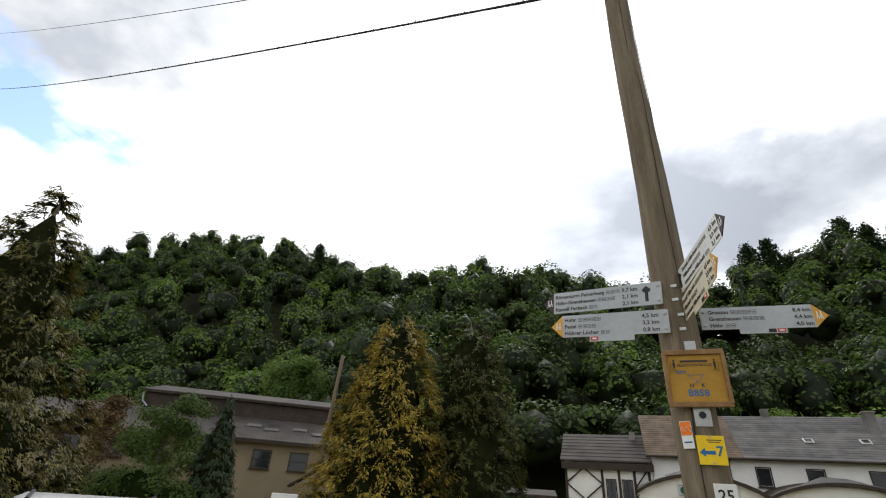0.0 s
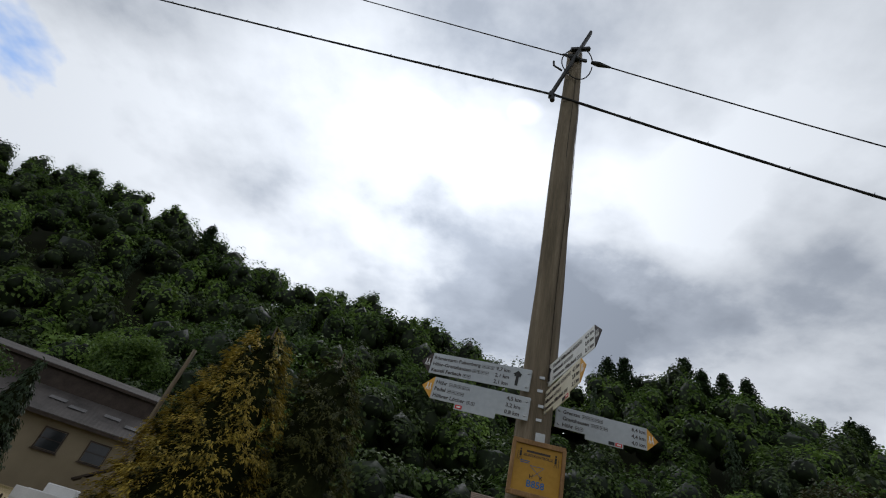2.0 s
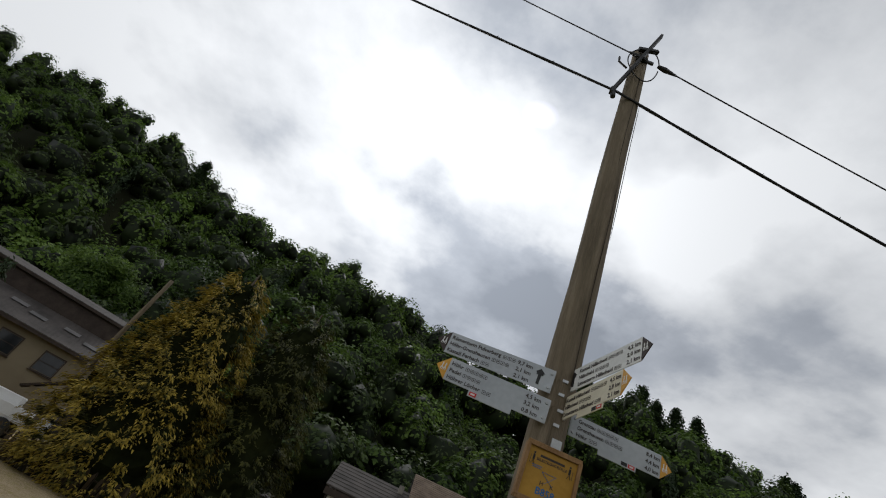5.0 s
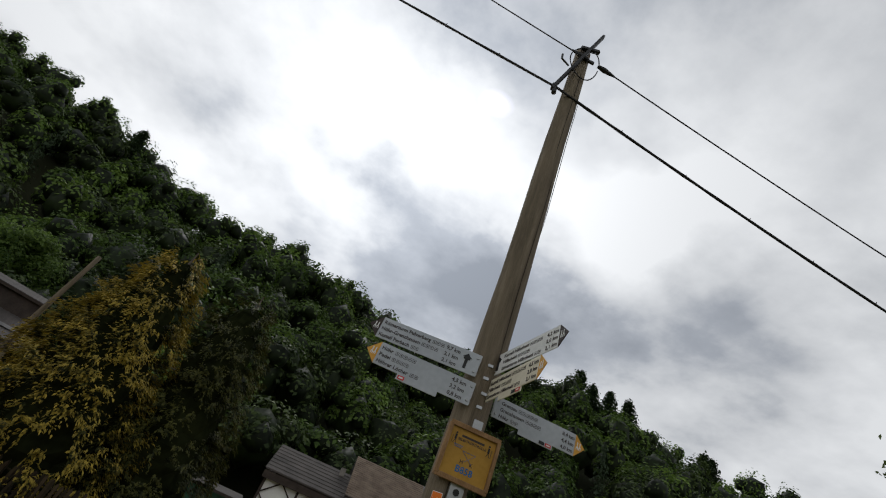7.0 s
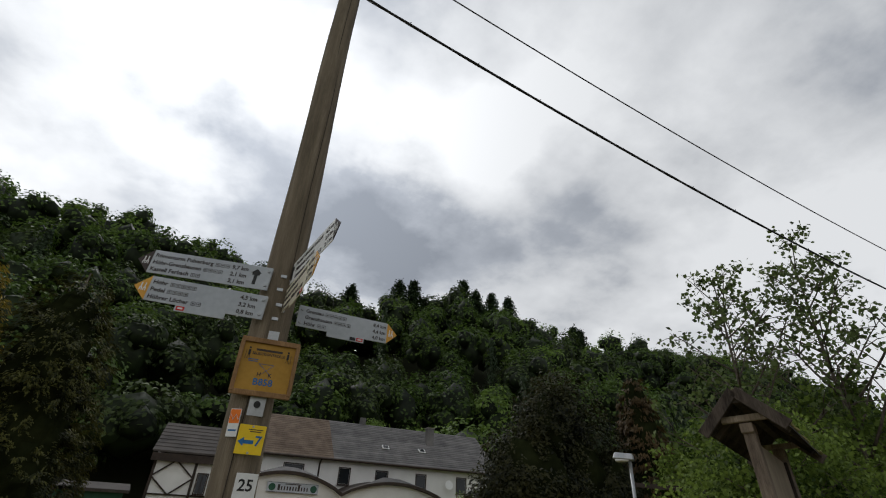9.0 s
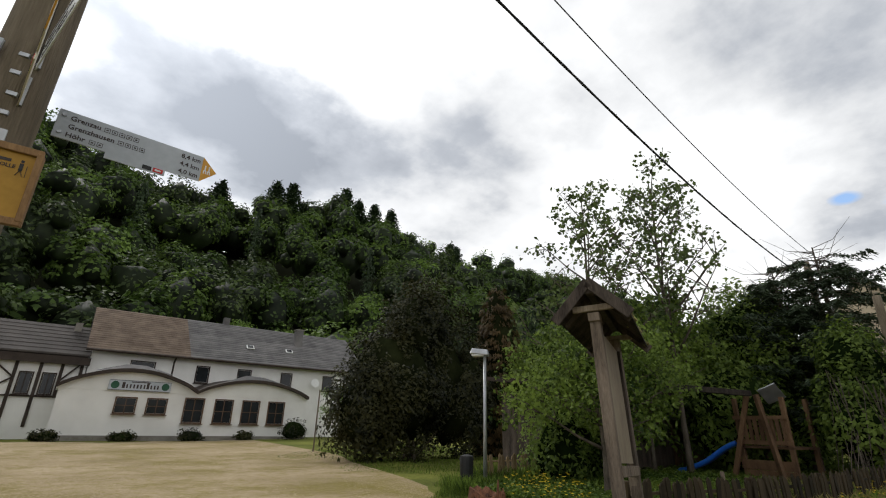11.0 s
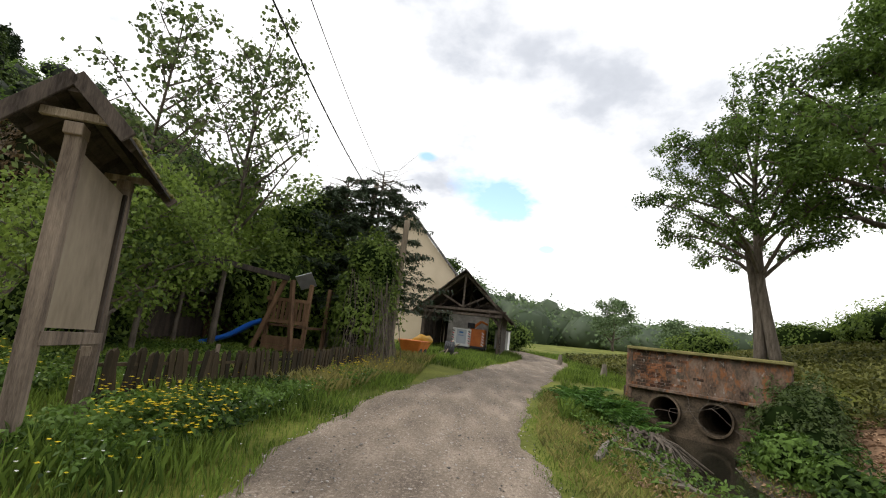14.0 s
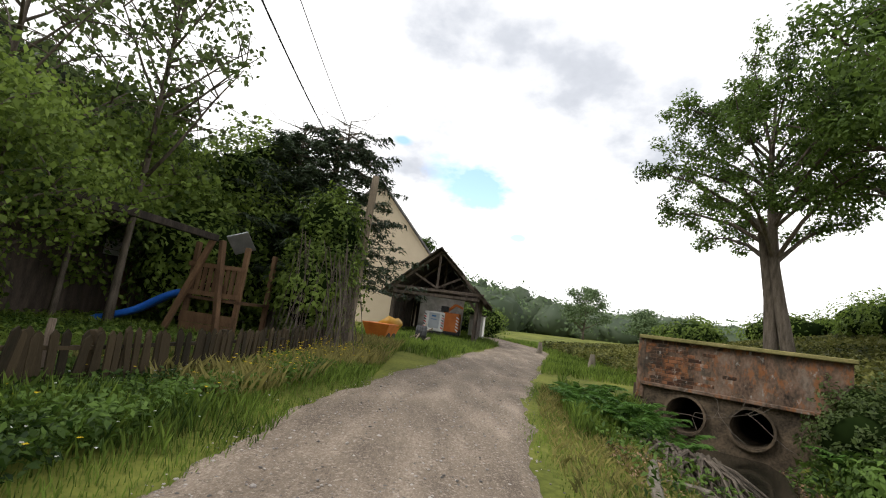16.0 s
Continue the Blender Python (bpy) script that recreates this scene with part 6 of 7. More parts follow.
    for s in (-1, 1):
        part("side_window", MB().prism([(-1.0, 1.0), (-0.5, 1.30), (0.9, 1.32), (1.4, 1.02)], s * 0.765, s * 0.775), M_glass, c)
        part("roof_rail", MB().tube([(-0.5, s * 0.58, 1.35), (0.2, s * 0.58, 1.41), (0.9, s * 0.58, 1.36)], [0.02] * 3, 6), M_blackiron, c)
        for x in (-1.35, 1.35):
            w_ = part("wheel", MB().tube([(x, s * 0.66, 0.32), (x, s * 0.88, 0.32)], [0.32, 0.32], 18), M_blackiron, c)
            part("rim", MB().tube([(x, s * 0.885, 0.32), (x, s * 0.89, 0.32)], [0.2, 0.18], 14), M_metal, w_)


car()

# ---- trees and shrubs ----
def crown_mesh(name, clumps, count, size, mat, seed, spread=0.7, aspect=0.5, flat=0.6):
    """Leaves gathered in clumps (centre, radius)."""
    rng = np.random.default_rng(seed)
    c = np.array([k[0] for k in clumps], dtype=float)
    r = np.array([k[1] for k in clumps], dtype=float)
    w = r ** 2 / (r ** 2).sum()
    idx = rng.choice(len(c), size=count, p=w)
    d = unit(rng.normal(size=(count, 3)))
    rad = rng.uniform(0.15, 1.0, count) ** 0.55
    p = c[idx] + d * (r[idx] * rad)[:, None] * np.array([1, 1, flat])
    nr = unit(d + np.array([0, 0, 0.6]))
    return leaf_quads(p, size, rng, nr, spread, aspect=aspect)


def grow(base, height, r0, rng, lean=(0, 0), fork=0.35, limbs=9, reach=0.45, up=0.55, seg=9, twigs=3):
    """A trunk with limbs and twigs: tubes, and the places where leaves gather."""
    mb = MB()
    n = 9
    base = Vector(base)
    tr = [base + Vector((lean[0] * i / n + 0.10 * r0 * 4 * math.sin(i * 0.9 + rng.random()), lean[1] * i / n + 0.3 * r0 * math.sin(i * 1.3), height * 0.9 * i / n)) for i in range(n + 1)]
    mb.tube(tr, [r0 * (1.25 if i == 0 else 1) * (1 - 0.88 * i / n) + 0.008 for i in range(n + 1)], seg, 0.08, rng)
    tips = [tr[-1]]
    for k in range(limbs):
        t = fork + (0.95 - fork) * (k + rng.random() * 0.6) / limbs
        i = min(int(t * n), n - 1)
        p = tr[i].lerp(tr[i + 1], t * n - i)
        a = k * 2.4 + rng.uniform(-0.4, 0.4)
        L = height * reach * (1.15 - 0.75 * (t - fork) / (1 - fork)) * rng.uniform(0.75, 1.15)
        d = Vector((math.cos(a), math.sin(a), up * rng.uniform(0.6, 1.3))).normalized()
        q = [p, p + d * L * 0.35 + Vector((0, 0, L * 0.02)), p + d * L * 0.7 + Vector((0, 0, L * 0.10)), p + d * L + Vector((0, 0, L * 0.12))]
        rr = r0 * (1 - 0.85 * t) * 0.6 + 0.012
        mb.tube(q, [rr, rr * 0.7, rr * 0.42, rr * 0.12 + 0.003], 6, 0.06, rng)
        tips += [q[2], q[3]]
        for j in range(twigs):
            s = q[1].lerp(q[3], rng.uniform(0.1, 0.9))
            e = s + Vector((rng.uniform(-1, 1), rng.uniform(-1, 1), rng.uniform(-0.15, 0.7))).normalized() * L * rng.uniform(0.25, 0.5)
            mb.tube([s, s.lerp(e, 0.5) + Vector((0, 0, 0.03 * L)), e], [rr * 0.32 + 0.003, rr * 0.2 + 0.003, 0.003], 4)
            tips += [e, s.lerp(e, 0.6)]
    return mb, tips


def leafy_tree(name, x, y, height, r0, label, leaves, size, mat, seed, bark=M_bark, clump=(0.5, 0.9), z=None, category="tree", aspect=0.5, flat=0.6, **kw):
    rng = random.Random(seed)
    z = g1(x, y) if z is None else z
    t = thing(name, pose(x, y, z - 0.05), label, category)
    mb, tips = grow((0, 0, 0), height, r0, rng, **kw)
    part("trunk", mb, bark, t, smooth=True)
    cl = [(tuple(p), rng.uniform(*clump)) for p in tips]
    v, f = crown_mesh("crown", cl, leaves, size, mat, seed, 1.1 if aspect > 0.6 else 0.7, aspect, flat)
    part("crown", np_mesh("crown", v, f, mat), None, t)
    return t


def conifer(name, x, y, height, radius, label, count, size, mat, core, seed, power=0.8, low=0.0, lean=0.0, bulge=0.0, inside=None):
    """A dense conifer: a rough inner cone clothed in drooping sprays that stand out in tufts."""
    rng = np.random.default_rng(seed)
    t = thing(name, pose(x, y, g1(x, y) - 0.05), label, "conifer tree")
    part("trunk", MB().tube([(0, 0, 0), (0, 0, height * 0.5), (lean * height, 0, height * 0.96)], [radius * 0.10, radius * 0.07, 0.02], 9), M_bark, t)

    def rad(h):
        return radius * np.clip(1 - h, 0, 1) ** power * (0.75 + 0.25 * np.clip(h / 0.15, 0, 1)) + bulge * np.exp(-((h - 0.35) / 0.25) ** 2)

    nt = 620
    hh = low + (1 - low) * (1 - np.sqrt(rng.uniform(0, 1, nt))) ** 0.95
    aa = rng.uniform(0, 2 * np.pi, nt)
    rr = rad(hh) * rng.uniform(0.74, 1.16, nt)
    tc_ = np.stack([rr * np.cos(aa) + lean * height * hh, rr * np.sin(aa), hh * height], 1)
    out = np.stack([np.cos(aa), np.sin(aa), np.full(nt, 0.35)], 1)
    idx = rng.integers(0, nt, count)
    ts = (0.10 + 0.10 * rng.uniform(0, 1, nt)) * min(radius, 2.6) * 0.55
    p = tc_[idx] + rng.normal(size=(count, 3)) * ts[idx][:, None] * np.array([0.75, 0.75, 0.5])
    al = out[idx] + np.array([0, 0, -0.55])
    if inside is None:
        v, f = leaf_quads(p, size, rng, out[idx] + np.array([0, 0, 0.5]), 0.6, along=al, aspect=0.30, droop=0.35)
        part("crown", np_mesh("crown", v, f, mat), None, t)
    else:
        # fronds that arch outward from each tuft: dark at the root, where interior shade is put into the colour, bright
        # at the tip
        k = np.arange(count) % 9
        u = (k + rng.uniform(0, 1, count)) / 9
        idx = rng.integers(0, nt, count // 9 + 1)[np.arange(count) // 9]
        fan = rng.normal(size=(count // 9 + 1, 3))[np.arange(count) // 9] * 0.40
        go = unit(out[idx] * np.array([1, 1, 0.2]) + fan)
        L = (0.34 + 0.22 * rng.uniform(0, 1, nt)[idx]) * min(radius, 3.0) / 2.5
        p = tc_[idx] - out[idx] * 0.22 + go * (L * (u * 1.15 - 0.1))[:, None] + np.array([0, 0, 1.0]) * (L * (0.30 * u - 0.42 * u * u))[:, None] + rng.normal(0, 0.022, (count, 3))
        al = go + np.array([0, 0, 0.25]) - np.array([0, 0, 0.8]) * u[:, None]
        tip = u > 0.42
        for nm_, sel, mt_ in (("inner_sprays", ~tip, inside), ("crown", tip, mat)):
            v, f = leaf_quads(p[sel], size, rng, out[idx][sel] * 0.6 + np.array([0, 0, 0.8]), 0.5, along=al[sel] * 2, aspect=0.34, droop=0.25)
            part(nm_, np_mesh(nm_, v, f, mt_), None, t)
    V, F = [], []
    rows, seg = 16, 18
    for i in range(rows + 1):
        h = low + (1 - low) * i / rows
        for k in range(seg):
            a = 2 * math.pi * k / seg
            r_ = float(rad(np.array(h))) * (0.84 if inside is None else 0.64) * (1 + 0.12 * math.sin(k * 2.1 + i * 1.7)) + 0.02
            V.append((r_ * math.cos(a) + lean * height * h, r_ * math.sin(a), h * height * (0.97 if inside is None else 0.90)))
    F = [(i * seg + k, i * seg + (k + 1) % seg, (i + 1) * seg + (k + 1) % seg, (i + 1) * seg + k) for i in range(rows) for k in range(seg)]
    # inner cone: its near-black colour paints the shade between the sprays
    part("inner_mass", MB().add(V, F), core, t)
    return t


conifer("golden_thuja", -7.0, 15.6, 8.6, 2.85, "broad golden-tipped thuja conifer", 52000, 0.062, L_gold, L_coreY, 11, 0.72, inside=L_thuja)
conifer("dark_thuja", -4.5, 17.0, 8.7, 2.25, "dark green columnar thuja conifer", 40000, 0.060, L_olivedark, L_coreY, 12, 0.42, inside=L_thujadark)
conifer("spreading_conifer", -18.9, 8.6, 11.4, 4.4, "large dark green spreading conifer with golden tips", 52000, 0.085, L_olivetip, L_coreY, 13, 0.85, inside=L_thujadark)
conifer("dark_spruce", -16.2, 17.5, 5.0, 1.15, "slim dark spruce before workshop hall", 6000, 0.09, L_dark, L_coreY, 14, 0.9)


def bush(name, x, y, blobs, label, count, size, mat, core, seed, category="bush", trunks=4):
    """A shrub of several rounded masses with stems inside."""
    rng = np.random.default_rng(seed)
    z = g1(x, y)
    t = thing(name, pose(x, y, z - 0.05), label, category)
    st_ = MB()
    for k in range(trunks):
        c = blobs[k % len(blobs)][0]
        st_.tube([(0.25 * math.cos(k * 2.3), 0.25 * math.sin(k * 2.3), 0), (c[0] * 0.5 + 0.1 * k, c[1] * 0.5, c[2] * 0.5), c], [0.06, 0.045, 0.015], 6)
    part("stem", st_, M_bark, t)
    parts = []
    tot = sum(r[0] * r[1] + r[1] * r[2] for _, r in blobs)
    for c, r in blobs:
        n = int(count * (r[0] * r[1] + r[1] * r[2]) / tot)
        d = unit(rng.normal(size=(n, 3)))
        nt = 90
        tuft = unit(rng.normal(size=(nt, 3)))
        amp = rng.uniform(0.62, 1.26, nt)
        near = (d @ tuft.T).argmax(1)
        rad = amp[near] * rng.uniform(0.72, 1.06, n)
        p = np.asarray(c) + d * np.asarray(r) * rad[:, None]
        p[:, 2] = np.maximum(p[:, 2], 0.05)
        parts.append(leaf_quads(p, size, rng, unit(d + np.array([0, 0, 0.5])), 0.75, aspect=0.5))
    v, f = join_np(parts)
    part("crown", np_mesh("crown", v, f, mat), None, t)
    # dark core: shade within the shrub put into its colour
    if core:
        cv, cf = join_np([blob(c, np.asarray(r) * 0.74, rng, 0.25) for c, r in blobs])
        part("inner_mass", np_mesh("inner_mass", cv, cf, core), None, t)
    return t


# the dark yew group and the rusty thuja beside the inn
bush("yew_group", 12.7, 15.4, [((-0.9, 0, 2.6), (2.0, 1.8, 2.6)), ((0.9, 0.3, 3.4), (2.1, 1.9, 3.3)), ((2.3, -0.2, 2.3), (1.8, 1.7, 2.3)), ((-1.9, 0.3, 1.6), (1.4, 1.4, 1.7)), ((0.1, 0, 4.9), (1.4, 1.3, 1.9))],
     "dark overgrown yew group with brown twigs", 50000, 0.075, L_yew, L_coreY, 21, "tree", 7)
conifer("rusty_thuja", 17.2, 15.0, 7.8, 1.5, "rusty brown half-dead thuja conifer", 12000, 0.10, L_rust, L_coreY, 22, 0.55)
bush("garden_shrub", 18.6, 13.2, [((0, 0, 1.4), (1.6, 1.2, 1.5)), ((1.9, 0.4, 1.1), (1.5, 1.1, 1.2))], "bronze-leaved garden shrub below trees", 7000, 0.08, L_rust, L_core, 23)
for k, (x, y, h, w) in enumerate(((1.9, 29.4, 0.5, 0.6), (5.0, 29.5, 0.5, 0.6), (8.2, 29.6, 0.6, 0.7), (11.0, 29.5, 0.5, 0.5), (13.8, 29.2, 1.1, 0.9))):
    bush("clipped_shrub", x, y, [((0, 0, h * 0.5), (w, 0.4, h * 0.6))], "small dark shrub before inn wall", 900, 0.06, L_yew, L_core, 40 + k)
leafy_tree("small_garden_tree", 15.2, 25.6, 3.2, 0.06, "small thin young tree beside inn", 2600, 0.06, L_lime, 55, clump=(0.3, 0.55), fork=0.3)
# shrubs before the hall
leafy_tree("small_copper_tree", -24.7, 18.0, 4.8, 0.08, "small bronze-leaved tree before workshop hall", 8000, 0.075, L_rust, 56, clump=(0.4, 0.7), fork=0.25)
leafy_tree("small_green_tree", -19.1, 17.2, 4.6, 0.07, "small green tree before workshop hall", 9000, 0.075, L_forest, 57, clump=(0.5, 0.85), fork=0.15)
bush("round_shrub", -17.6, 15.4, [((0, 0, 0.8), (1.3, 1.1, 1.0)), ((1.7, 0.2, 0.5), (1.0, 0.9, 0.7)), ((-1.6, 0.1, 0.7), (1.1, 0.9, 0.9))], "rounded green garden shrubs", 7000, 0.07, L_forest, L_core, 58)
bush("round_shrub", -22.5, 15.8, [((0, 0, 0.7), (1.8, 1.0, 0.9))], "low mixed garden shrub", 3500, 0.07, L_thuja, L_core, 59)

# garden thicket between fence and barn
leafy_tree("young_aspen", 14.0, 5.5, 9.2, 0.07, "tall thin young aspen with sparse leaves", 2500, 0.062, L_birch, 61, M_bark, (0.14, 0.34), aspect=0.78, flat=0.9, fork=0.30, limbs=26, reach=0.24, up=0.85, twigs=6)
leafy_tree("young_aspen", 12.1, 6.6, 8.4, 0.06, "tall thin young aspen with sparse leaves", 2100, 0.060, L_birch, 62, M_bark, (0.14, 0.34), aspect=0.78, flat=0.9, fork=0.25, limbs=24, reach=0.24, up=0.85, twigs=6)
for k, (x, y, h, n) in enumerate(((9.5, 4.9, 2.9, 2200), (10.3, 5.3, 3.6, 3200), (11.3, 5.5, 3.7, 3600), (13.6, 6.2, 4.5, 4800), (15.6, 6.2, 5.2, 9000), (12.4, 7.0, 4.1, 3600), (12.6, 8.2, 3.9, 6000))):
    leafy_tree("garden_tree", x, y, h, 0.055, "bushy young green broadleaf garden tree", int(n * (1.7 if k < 3 else 0.95)), 0.042 if k < 3 else 0.062, L_garden, 70 + k, clump=(0.3, 0.62), aspect=0.68, flat=0.75, fork=(0.30, 0.34, 0.36, 0.40, 0.08, 0.42, 0.30)[k], limbs=13, reach=0.40, up=0.4)
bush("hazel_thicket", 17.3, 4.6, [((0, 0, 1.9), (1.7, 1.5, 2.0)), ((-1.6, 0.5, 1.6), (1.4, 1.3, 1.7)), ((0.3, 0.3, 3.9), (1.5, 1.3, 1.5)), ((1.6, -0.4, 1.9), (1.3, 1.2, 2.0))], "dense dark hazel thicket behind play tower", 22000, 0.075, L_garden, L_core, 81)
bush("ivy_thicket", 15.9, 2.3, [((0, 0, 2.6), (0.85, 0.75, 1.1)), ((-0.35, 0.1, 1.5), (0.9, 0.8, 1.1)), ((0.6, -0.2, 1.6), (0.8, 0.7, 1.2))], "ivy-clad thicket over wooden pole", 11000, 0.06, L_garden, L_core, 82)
rt = thing("dead_brushwood", pose(15.6, 2.0, g1(15.6, 2.0)), "tangle of dry brown hanging twigs", "brushwood")
rr_ = random.Random(9)
for k in range(130):
    a = (rr_.uniform(-1.1, 0.9), rr_.uniform(-0.5, 0.6))
    z0 = rr_.uniform(1.2, 2.5)
    b = (a[0] + rr_.uniform(-0.5, 0.5), a[1] + rr_.uniform(-0.4, 0.3))
    part("twig", MB().tube([(a[0], a[1], z0), ((a[0] + b[0]) / 2 + 0.1, (a[1] + b[1]) / 2, z0 * 0.6), (b[0], b[1], rr_.uniform(0, 0.4))], [0.008, 0.010, 0.006], 4), M_bark, rt)


def spruce(x, y, h, w, seed, label):
    """An open spruce with drooping tiers."""
    rng = np.random.default_rng(seed)
    t = thing("spruce", pose(x, y, g1(x, y)), label, "conifer tree")
    mb = MB().tube([(0, 0, 0), (0.05, 0, h * 0.5), (0, 0, h)], [0.13, 0.09, 0.015], 8)
    P, A = [], []
    for i in range(26):
        z = h * (0.30 + 0.66 * i / 26)
        for k in range(5):
            a = rng.uniform(0, 6.28)
            L = w * (1.12 - 0.55 * i / 26) * rng.uniform(0.65, 1.2)
            ca, sa = math.cos(a), math.sin(a)
            arc = [(0.0, 0.0), (0.3, 0.02), (0.65, -0.10), (1.0, -0.10)]
            mb.tube([(ca * L * u, sa * L * u, z + L * d) for u, d in arc], [0.024, 0.018, 0.011, 0.004], 4)
            for u in rng.uniform(0.15, 1.0, 30) ** 0.8:
                d = float(np.interp(u, [q[0] for q in arc], [q[1] for q in arc]))
                for side in (-1, 1):
                    sw = (0.34 * (1.05 - u) + 0.08) * rng.uniform(0.3, 1.3)
                    for q in (0.25, 0.6, 0.95):
                        P.append((ca * L * u - sa * side * sw * q + ca * sw * 0.4 * q, sa * L * u + ca * side * sw * q + sa * sw * 0.4 * q, z + L * d - rng.uniform(0.1, 0.9) * sw * q + rng.normal(0, 0.03)))
                        A.append((-sa * side + ca * 0.5, ca * side + sa * 0.5, -0.35))
    for k in range(26):
        a, z = rng.uniform(0, 6.28), h * rng.uniform(0.86, 1.0)
        L = rng.uniform(0.5, 1.5)
        e = (math.cos(a) * L, math.sin(a) * L, z + rng.uniform(-0.1, 0.7))
        mb.tube([(0, 0, z), (e[0] * 0.5, e[1] * 0.5, z + 0.12), e], [0.014, 0.008, 0.003], 4)
    part("trunk", mb, M_bark, t)
    v, f = leaf_quads(np.array(P), 0.085, rng, np.tile([0, 0, 1.0], (len(P), 1)), 0.6, along=np.array(A) * 2.5, aspect=0.24, droop=0.3)
    part("crown", np_mesh("crown", v, f, L_spruce), None, t)


spruce(18.4, 2.9, 6.4, 2.5, 5, "dark open spruce with drooping branches")
spruce(17.4, 3.8, 5.6, 2.0, 6, "dark open spruce with drooping branches")
leafy_tree("roadside_tree", 43.0, 2.5, 7.6, 0.12, "round green tree beyond barn roof", 7000, 0.13, L_oak, 92, clump=(0.7, 1.2))
for k, (x, y, s) in enumerate(((40, -2.4, 1.7), (43, -4.2, 1.9), (46, -1.0, 2.6))):
    bush("wayside_bush", x, y, [((0, 0, s * 0.6), (s * 1.1, s, s * 0.75)), ((s * 0.8, 0.2, s * 0.5), (s * 0.8, s * 0.8, s * 0.6))], "wild green bush by lane bend", 3500, 0.10, L_garden, L_core, 100 + k)


# the big broadleaf tree across the stream
def big_tree():
    x, y = 19.4, -10.95
    rng = random.Random(31)
    z = g1(x, y)
    t = thing("field_maple_tree", pose(x, y, z - 0.1), "big broadleaf tree with airy rounded crown", "tree")
    tr = [Vector(p) for p in ((-0.14, 0.06, 0), (-0.06, 0.22, 1.1), (0.06, 0.36, 2.2), (0.14, 0.50, 3.2), (0.1, 0.62, 4.6), (0.15, 0.7, 6.4), (0.1, 0.6, 9.1))]
    part("trunk", MB().tube(tr, [0.22, 0.18, 0.175, 0.165, 0.13, 0.085, 0.03], 12, 0.06, rng), M_bark, t, smooth=True)
    m2 = MB().tube([(0.30, 0.40, -0.1), (0.28, 0.42, 1.0), (0.27, 0.50, 2.3), (0.26, 0.70, 3.4), (0.2, 1.00, 4.8)], [0.23, 0.20, 0.18, 0.13, 0.05], 12, 0.08, rng)
    part("second_trunk", m2, M_bark, t, "dark ivy-wrapped trunk", smooth=True)
    tips = []
    lb = MB()
    mid = Vector((0.1, 0.55, 6.7))
    for k in range(30):
        u = (k + 0.5) / 30
        el = math.asin(-0.62 + 1.6 * u)
        a = k * 2.4 + rng.uniform(-0.3, 0.3)
        end = mid + Vector((3.6 * math.cos(el) * math.cos(a), 3.6 * math.cos(el) * math.sin(a), 3.5 * math.sin(el))) * rng.uniform(0.78, 1.06)
        h = min(8.6, max(3.1, end.z - rng.uniform(1.2, 2.8)))
        i = max(i for i in range(6) if tr[i].z <= h)
        s = tr[i].lerp(tr[i + 1], (h - tr[i].z) / (tr[i + 1].z - tr[i].z))
        L = (end - s).length
        q = [s, s.lerp(end, 0.35) + Vector((0, 0, 0.10 * L)), s.lerp(end, 0.7) + Vector((0, 0, 0.09 * L)), end]
        r_ = 0.035 + 0.05 * (1 - u)
        lb.tube(q, [r_, r_ * 0.75, r_ * 0.45, 0.010], 6, 0.05, rng)
        tips += [q[2], q[3]]
        for j in range(9):
            w = q[1].lerp(q[2], rng.random()) if j < 4 else q[2].lerp(q[3], rng.random())
            e = w + Vector((rng.uniform(-1, 1), rng.uniform(-1, 1), rng.uniform(-0.6, 0.8))).normalized() * rng.uniform(0.4, 1.1)
            lb.tube([w, w.lerp(e, 0.5) + Vector((0, 0, 0.08)), e], [0.022, 0.014, 0.004], 4)
            tips += [e, w.lerp(e, 0.65)]
    part("limb", lb, M_bark, t)
    cl = [(tuple(p), rng.uniform(0.20, 0.46)) for p in tips]
    v, f = crown_mesh("crown", cl, 34000, 0.062, L_oak, 31, flat=0.75)
    part("crown", np_mesh("crown", v, f, L_oak), None, t)


big_tree()
leafy_tree("overhanging_tree", 15.6, -12.6, 11.5, 0.26, "broadleaf tree with limbs hanging over stream", 34000, 0.08, L_oak, 33, clump=(0.5, 1.0), fork=0.35, limbs=16, reach=0.40, up=0.35, twigs=6)
for k, (x, y, s) in enumerate(((28, -12.8, 1.35), (30, -19, 1.7), (22.5, -17.5, 1.4), (26, -21, 1.8), (18, -16.5, 1.4), (33, -24, 2.0))):
    bush("scrub_bush", x, y, [((0, 0, s * 0.55), (s * 1.2, s * 1.1, s * 0.7)), ((s * 0.9, 0.3, s * 0.5), (s * 0.9, s * 0.8, s * 0.55))], "wild scrub bush on meadow bank", 4500, 0.085, L_garden, L_core, 120 + k)

# ---- wooded hillside, one mass of many crowns ----
rngf = np.random.default_rng(77)
leafp, palep, deepp, corep, darkp, limep = [], [], [], [], [], []
sites = []
for _ in range(6400):
    x, y = rngf.uniform(-165, 175), 40 + 62 * rngf.uniform(0, 1) ** 1.15
    if any((x - a) ** 2 + (y - b) ** 2 < (4.3 if y < 60 else 5.2) ** 2 for a, b in sites[-900:]):
        continue
    if y < 43 and -4 < x < 21:
        continue
    sites.append((x, y))
inner = len(sites)
for x in np.arange(-165, 175, 2.6):
    sites.append((x + rngf.uniform(-1, 1), rngf.uniform(91, 96)))
    sites.append((x + rngf.uniform(-1, 1), rngf.uniform(97, 102)))
for i, (x, y) in enumerate(sites):
    z = g1(x, y)
    h = rngf.uniform(8.5, 13.5) if y > 47 else rngf.uniform(6, 11)
    r = rngf.uniform(2.4, 4.0)
